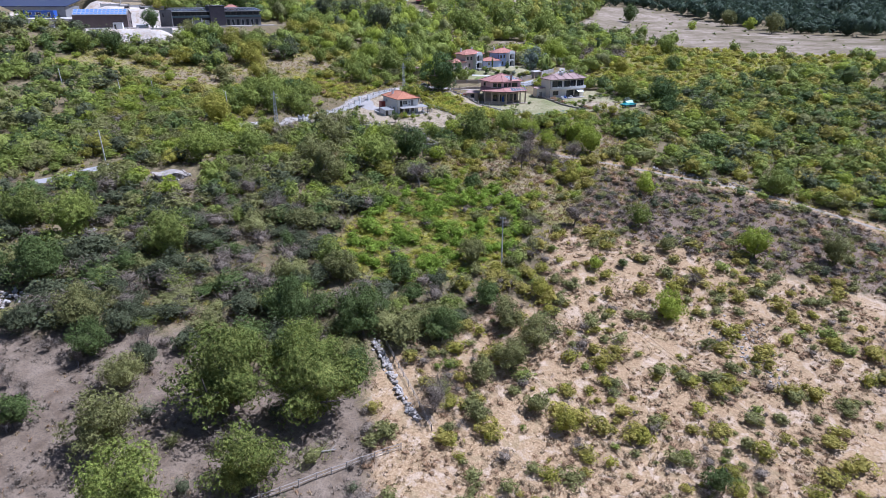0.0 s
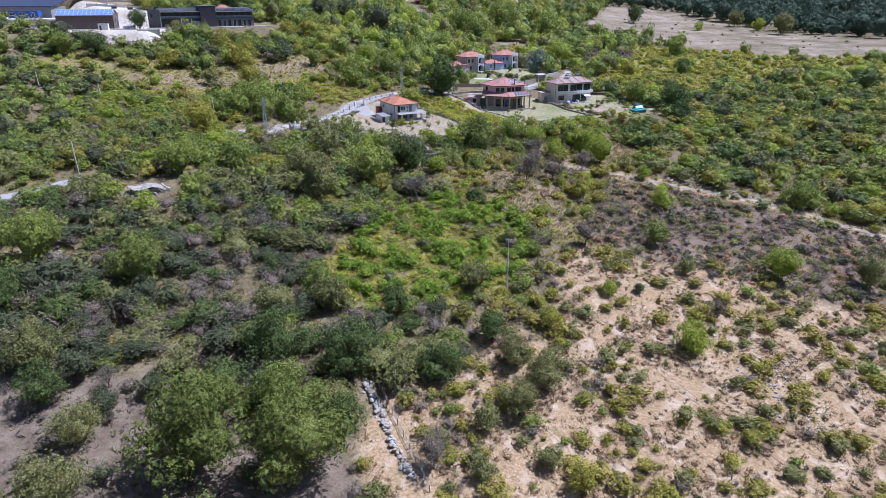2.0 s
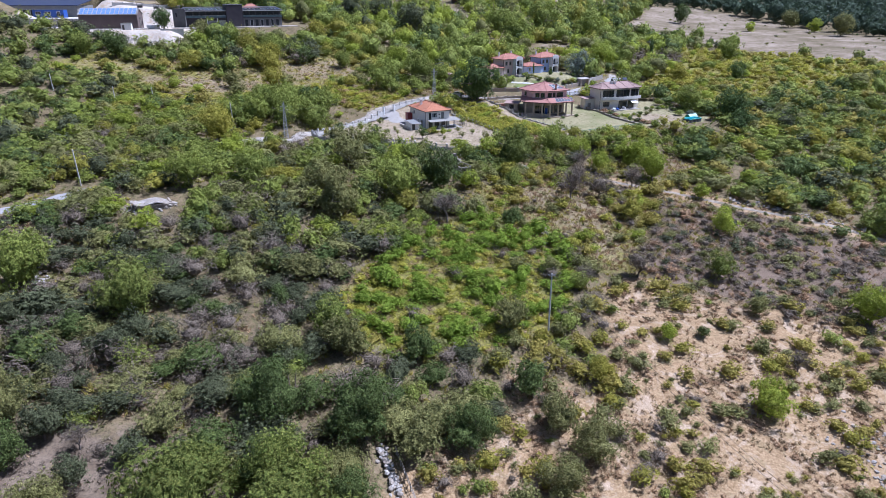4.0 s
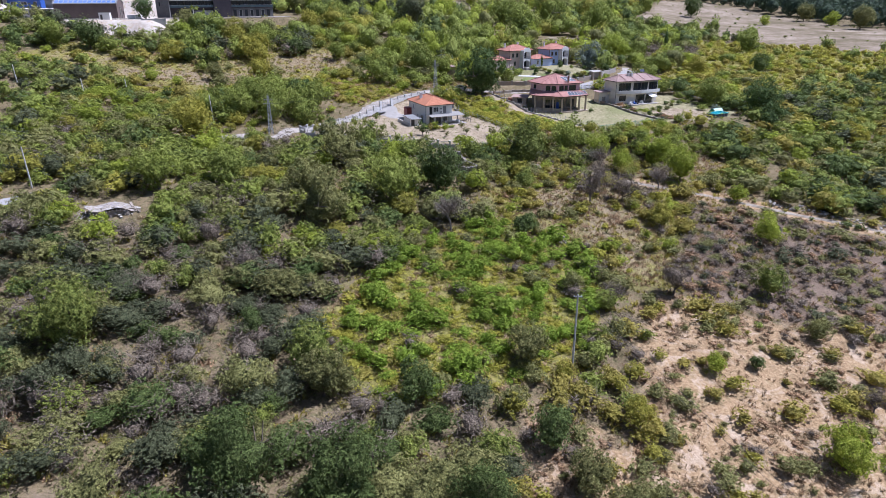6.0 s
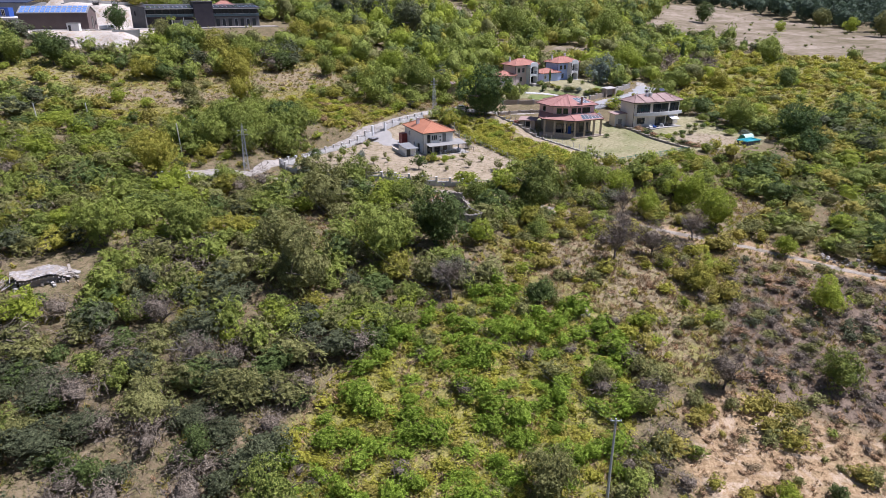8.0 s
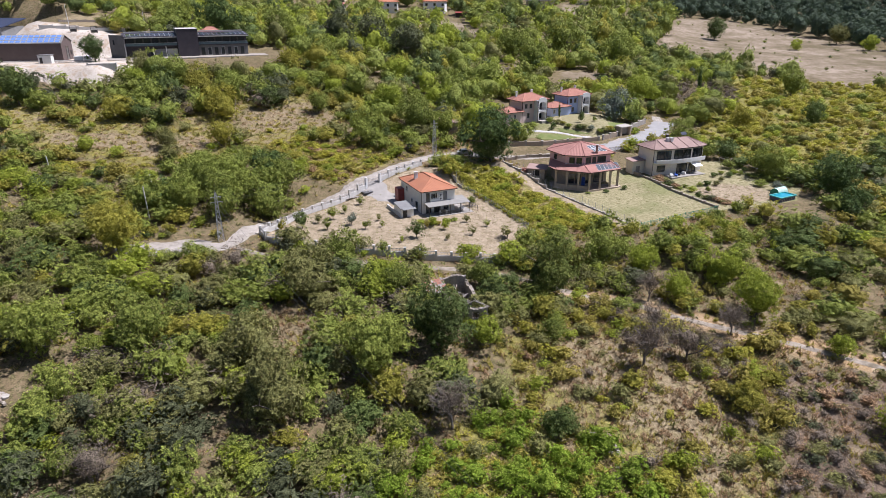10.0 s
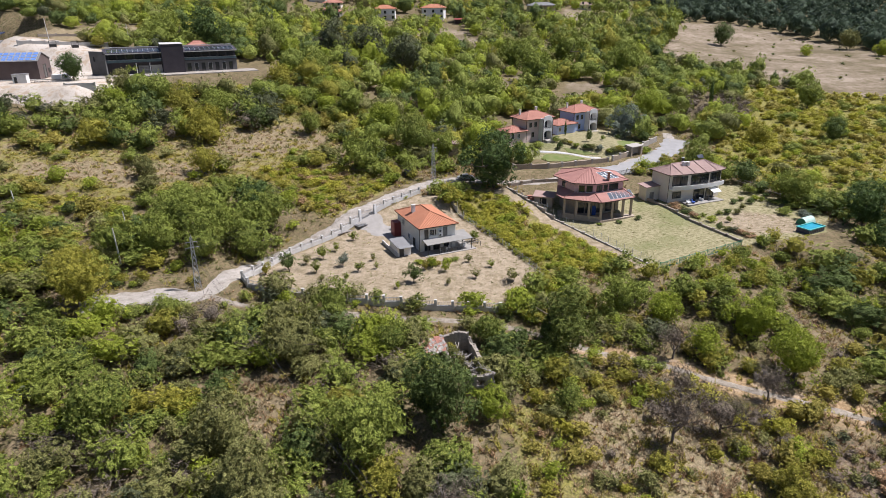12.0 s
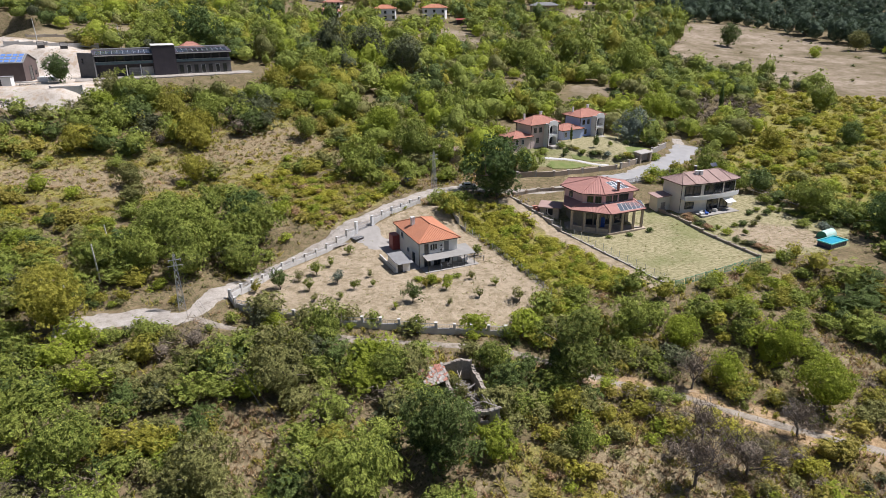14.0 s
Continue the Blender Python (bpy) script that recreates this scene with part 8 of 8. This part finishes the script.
def blue_hall():
    h = thing("factory_hall", "grey factory hall with navy roof and tall doors", "building", pose(-236, 352, 30.9))
    part("wall", boxed(0, 44, 0, 14, -3, 5.4), GREY_SHEET, h)
    part("roof", slab(bmesh.new(), [(-0.8, -1.0, 5.4), (45, -1.0, 5.4), (45, 15, 8.4), (-0.8, 15, 8.4)], 0.35), NAVY_SHEET, h)
    m = pose(0, 0, 0)
    for k in range(4):
        window(h, m, 2 + k * 6.2, 0.2, 4.6, 3.4, 1, WHITE, False)
    c = thing("container", "blue site container with two white-framed windows", "container", pose(-206.5, 340, 31.0, 0, 0, -6))
    part("body", boxed(0, 16, 0, 2.6, 0, 3.4), BLUE_SHEET, c)
    for x in (1.4, 6.4):
        window(c, m, x, 1.3, 3.0, 1.3, 1, WHITE, False)
    window(c, m, 12.6, 0.3, 1.6, 2.4, 1, WHITE, False)
    t = thing("retaining_wall", "long grey concrete retaining wall below the factory", "wall", kind="structure")
    part("wall", boxed(-250, -170.2, 328, 328.6, 22, 30.9), CONCRETE, t)
    part("terrace", boxed(-260, -170.2, 328.6, 372, 22, 30.9), PALE_CONCRETE, t)
    e = thing("wheel_loader", "orange wheel loader parked on pale gravel", "loader", pose(-196, 330, z_at(-196, 330), 0, 0, 10))
    orange = worn("orange_paint", (0.45, 0.13, 0.02), (0.36, 0.11, 0.02), 0.5, 1.0, 9.0)
    part("body", boxed(-2.4, 0.6, -0.9, 0.9, 0.9, 2.0), orange, e)
    part("cab", boxed(-0.6, 0.8, -0.8, 0.8, 2.0, 3.2), GLASS, e)
    part("arm", tube(bmesh.new(), (0.6, 0, 1.5), (3.0, 0, 0.9), 0.25, 0.2), orange, e)
    part("bucket", boxed(2.8, 3.7, -1.3, 1.3, 0.2, 1.2), orange, e)
    for x in (-1.5, 1.2):
        for y in (-1.2, 0.7):
            part("wheel", tube(bmesh.new(), (x, y, 0.75), (x, y + 0.5, 0.75), 0.75, sides=14), RUBBER, e)


black_block()
brown_hall()
blue_hall()
ws = thing("store_cabin", "small white site cabin on pale gravel", "cabin", pose(-143.0, 302.6, z_at(-143.0, 302.6), 0, 0, 15) @ Matrix.Diagonal((0.8, 0.8, 0.9, 1)))
part("body", boxed(-2.4, 2.4, -1.6, 1.6, -1.5, 2.8), WHITE, ws)
part("roof", boxed(-2.6, 2.6, -1.8, 1.8, 2.8, 2.95), GREY_SHEET, ws)
door(ws, pose(-2.4, -1.6, 0), 0.6, 0.0, 1.0, 2.1)
wall_run("retaining_wall", "pale concrete retaining wall below the gravel yard", [(-126.4, 297.4), (-118.4, 299.6), (-109.0, 304.2)], 0.5, 6.0, PALE_CONCRETE, PALE_CONCRETE, False, 0.4, 0.42, 0, 3.0)
wall_run("yard_wall", "long low concrete wall behind the workshop yard", [(-166.8, 338.4), (-155.0, 343.6), (-141.0, 350.6)], 0.9, 5.0, PALE_CONCRETE, PALE_CONCRETE, False, 0.35, 0.4, 0, 2.0)
wall_run("terrace_wall", "low dry stone wall holding a straw terrace", [(-166.0, 349.6), (-161.8, 353.6), (-146.8, 364.0), (-132.7, 374.9)], 0.8, 4.0, STONE, STONE, False, 0.6, 0.5, 0, 2.0)
wall_run("terrace_wall", "grey stone wall along an upper terrace", [(-127.0, 396.0), (-114.6, 402.6), (-105.2, 398.4)], 1.0, 4.0, PALE_STONE, PALE_STONE, False, 0.6, 0.5, 0, 2.0)
for k, (x, y, a) in enumerate(((-154.8, 339.6, 24), (-148.6, 342.6, 24))):
    fr = thing("steel_frame", "dark steel frame standing on the gravel yard", "frame", pose(x, y, z_at(x, y), 0, 0, a), "yard frames")
    for q in (-1.1, 1.1):
        part("post", boxed(q - 0.07, q + 0.07, -0.07, 0.07, -0.3, 2.2), IRON, fr)
    part("crossbar", boxed(-1.17, 1.17, -0.07, 0.07, 2.2, 2.34), IRON, fr)
    part("panel", boxed(-1.0, 1.0, -0.03, 0.03, 0.1, 1.1), IRON, fr)
stones("rubble_heap", "scattered broken stones along the gravel edge", along([(-140.0, 292.0), (-132.0, 290.2), (-123.0, 291.4)], 70, 0.9, 15, 0.25, 0.8, 2), "rubble")
stones("rubble_heap", "low heap of rubble at the edge of the yard", along([(-140.0, 303.6), (-135.0, 304.2)], 34, 0.7, 12, 0.3, 0.8, 2), "rubble")
for x, y, w, label in ((-137.6, 312.0, 1.5, "white wrapped pallet on the yard gravel"), (-135.4, 313.4, 1.2, "white wrapped pallet on the yard gravel"), (-136.6, 315.8, 1.1, "pale stacked crate on the yard gravel")):
    pal = thing("wrapped_pallet", label, "pallet", pose(x, y, z_at(x, y), 0, 0, 15), "yard pallets")
    part("pallet_base", boxed(-w, w, -w * 0.8, w * 0.8, -0.1, 0.16), TIMBER, pal)
    part("wrapped_load", boxed(-w * 0.94, w * 0.94, -w * 0.74, w * 0.74, 0.16, 1.5), WHITE, pal)
hut = thing("stone_hut", "brown stone hut half hidden by trees at the road", "hut", pose(-13.0, 296.0, z_at(-13, 296), 0, 0, 20))
part("wall", boxed(-2.6, 2.6, -2.2, 2.2, -1.0, 3.4), TAN_STONE, hut)
part("roof", slab(bmesh.new(), [(-3.0, -2.6, 3.4), (3.0, -2.6, 3.4), (3.0, 2.6, 4.2), (-3.0, 2.6, 4.2)], 0.16), BROWN_TILES, hut)


# ---- houses far up the hill ----
def far_house(x, y, z, w, d, high, tiles, wall_mat, turn, label, open_front=False):
    h = thing("house", label, "house", pose(x, y, z, 0, 0, turn))
    if open_front:
        part("back_wall", boxed(-w / 2 + 1, w / 2 - 1, 0, d / 2, -3, high), wall_mat, h)
        for k in range(6):
            cx = -w / 2 + 1.2 + k * (w - 2.4) / 5
            part("column", boxed(cx - 0.3, cx + 0.3, -d / 2 + 0.8, -d / 2 + 1.4, -3, high), TAN_STONE, h)
    else:
        part("wall", boxed(-w / 2 + 0.8, w / 2 - 0.8, -d / 2 + 0.8, d / 2 - 0.8, -3, high - 0.15), wall_mat, h)
        m = pose(-w / 2 + 0.8, -d / 2 + 0.8, 0)
        for zz in (0.6, 3.7):
            for k in range(3):
                window(h, m, 1.4 + k * (w - 5.0) / 2, zz, 1.5, 1.7, 1, IRON, False)
        part("balcony", boxed(-1, w / 2 - 1.2, -d / 2 - 0.6, -d / 2 + 0.79, 3.0, 3.2), WHITE, h)
    hip_roof(h, -w / 2, w / 2, -d / 2, d / 2, high, 2.2, tiles, "x", name="roof")


far_house(-64.7, 545, 38.0, 15, 11, 6.6, ORANGE_TILES, WHITE, 4, "white two-storey house with orange roof on the hill")
far_house(-34.4, 560, 38.2, 16, 11, 6.6, ORANGE_TILES, WHITE, -6, "white hillside house with balconies and orange roof")
far_house(40.5, 612, 40.6, 22, 12, 4.6, GREY_SHEET, BEIGE, 0, "unfinished open pavilion with pale grey hip roof", True)
far_house(-97.6, 534, 39.6, 15, 10, 3.6, PINK_TILES, GREY_SHEET, 0, "low grey house with faded pink tiled roof")
far_house(-104.0, 575, 43.0, 13, 10, 5.2, PINK_TILES, BEIGE, 0, "beige house with faded pink tiled roof")

far_house(-118.0, 590, 46.6, 13, 10, 5.0, PINK_TILES, WHITE, 8, "pale hillside house with faded tiled roof among trees")
far_house(76.0, 655, 41.6, 15, 9, 3.4, BROWN_TILES, BEIGE, -5, "low beige hillside house with brown tiled roof")
wall_run("terrace_wall", "pale concrete wall below the hillside houses", [(-52.0, 539.0), (-44.9, 536.4), (-30.0, 533.0)], 1.2, 5.0, PALE_CONCRETE, PALE_CONCRETE, False, 0.5, 0.5, 0, 2.0)
rs = thing("open_shed", "small open shed with a red sheet roof", "shed", pose(-16.0, 543.0, z_at(-16, 543), 0, 0, 6))
part("roof", slab(bmesh.new(), [(-4.2, -2.6, 2.9), (4.2, -2.6, 2.9), (4.2, 2.6, 3.6), (-4.2, 2.6, 3.6)], 0.16), RED_SHEET, rs)
for x in (-3.9, 3.9):
    for y in (-2.3, 2.3):
        part("post", boxed(x - 0.12, x + 0.12, y - 0.12, y + 0.12, -0.6, 2.95), TIMBER, rs)
part("back_wall", boxed(-3.9, 3.9, 2.2, 2.36, -0.6, 3.2), BROWN_PANEL, rs)

# ---- odds and ends ----
log = thing("fallen_log", "dead fallen log lying on shaded soil", "log", pose(-16.8, 77.0, z_at(-16.8, 77.0) + 0.1, 0, 0, 12))
part("trunk", tube(bmesh.new(), (-1.6, 0, 0), (1.4, 0, 0.12), 0.16, 0.10, 7), TIMBER, log)
part("branch", tube(bmesh.new(), (0.6, 0, 0.1), (1.5, 0.7, 0.5), 0.06, 0.03, 5), TIMBER, log)
pile = thing("plank_pile", "loose pile of weathered planks by the gate", "planks", pose(-34.0, 244.2, z_at(-34.0, 244.2) + 0.06, 0, 0, 52))
for k in range(7):
    part("plank", boxed(-2.0 + 0.15 * (k % 3), 1.9 - 0.2 * (k % 2), -0.13, 0.13, 0, 0.05, m=pose(0, -0.6 + 0.2 * (k % 6), 0.055 * (k // 6 + k % 2), 0, 0, (k * 37) % 11 - 5)), TIMBER if k % 2 else DEADWOOD, pile)
panels = thing("metal_grille", "dark metal grille panels lying on concrete", "grille", pose(-30.6, 247.2, z_at(-30.6, 247.2) + 0.24, 4, 0, 52))
part("frame", boxed(-1.3, 1.3, -0.9, 0.9, 0, 0.05), IRON, panels)
for k in range(6):
    part("bar", boxed(-1.25, 1.25, -0.8 + 0.3 * k, -0.74 + 0.3 * k, 0.054, 0.09), STEEL, panels)
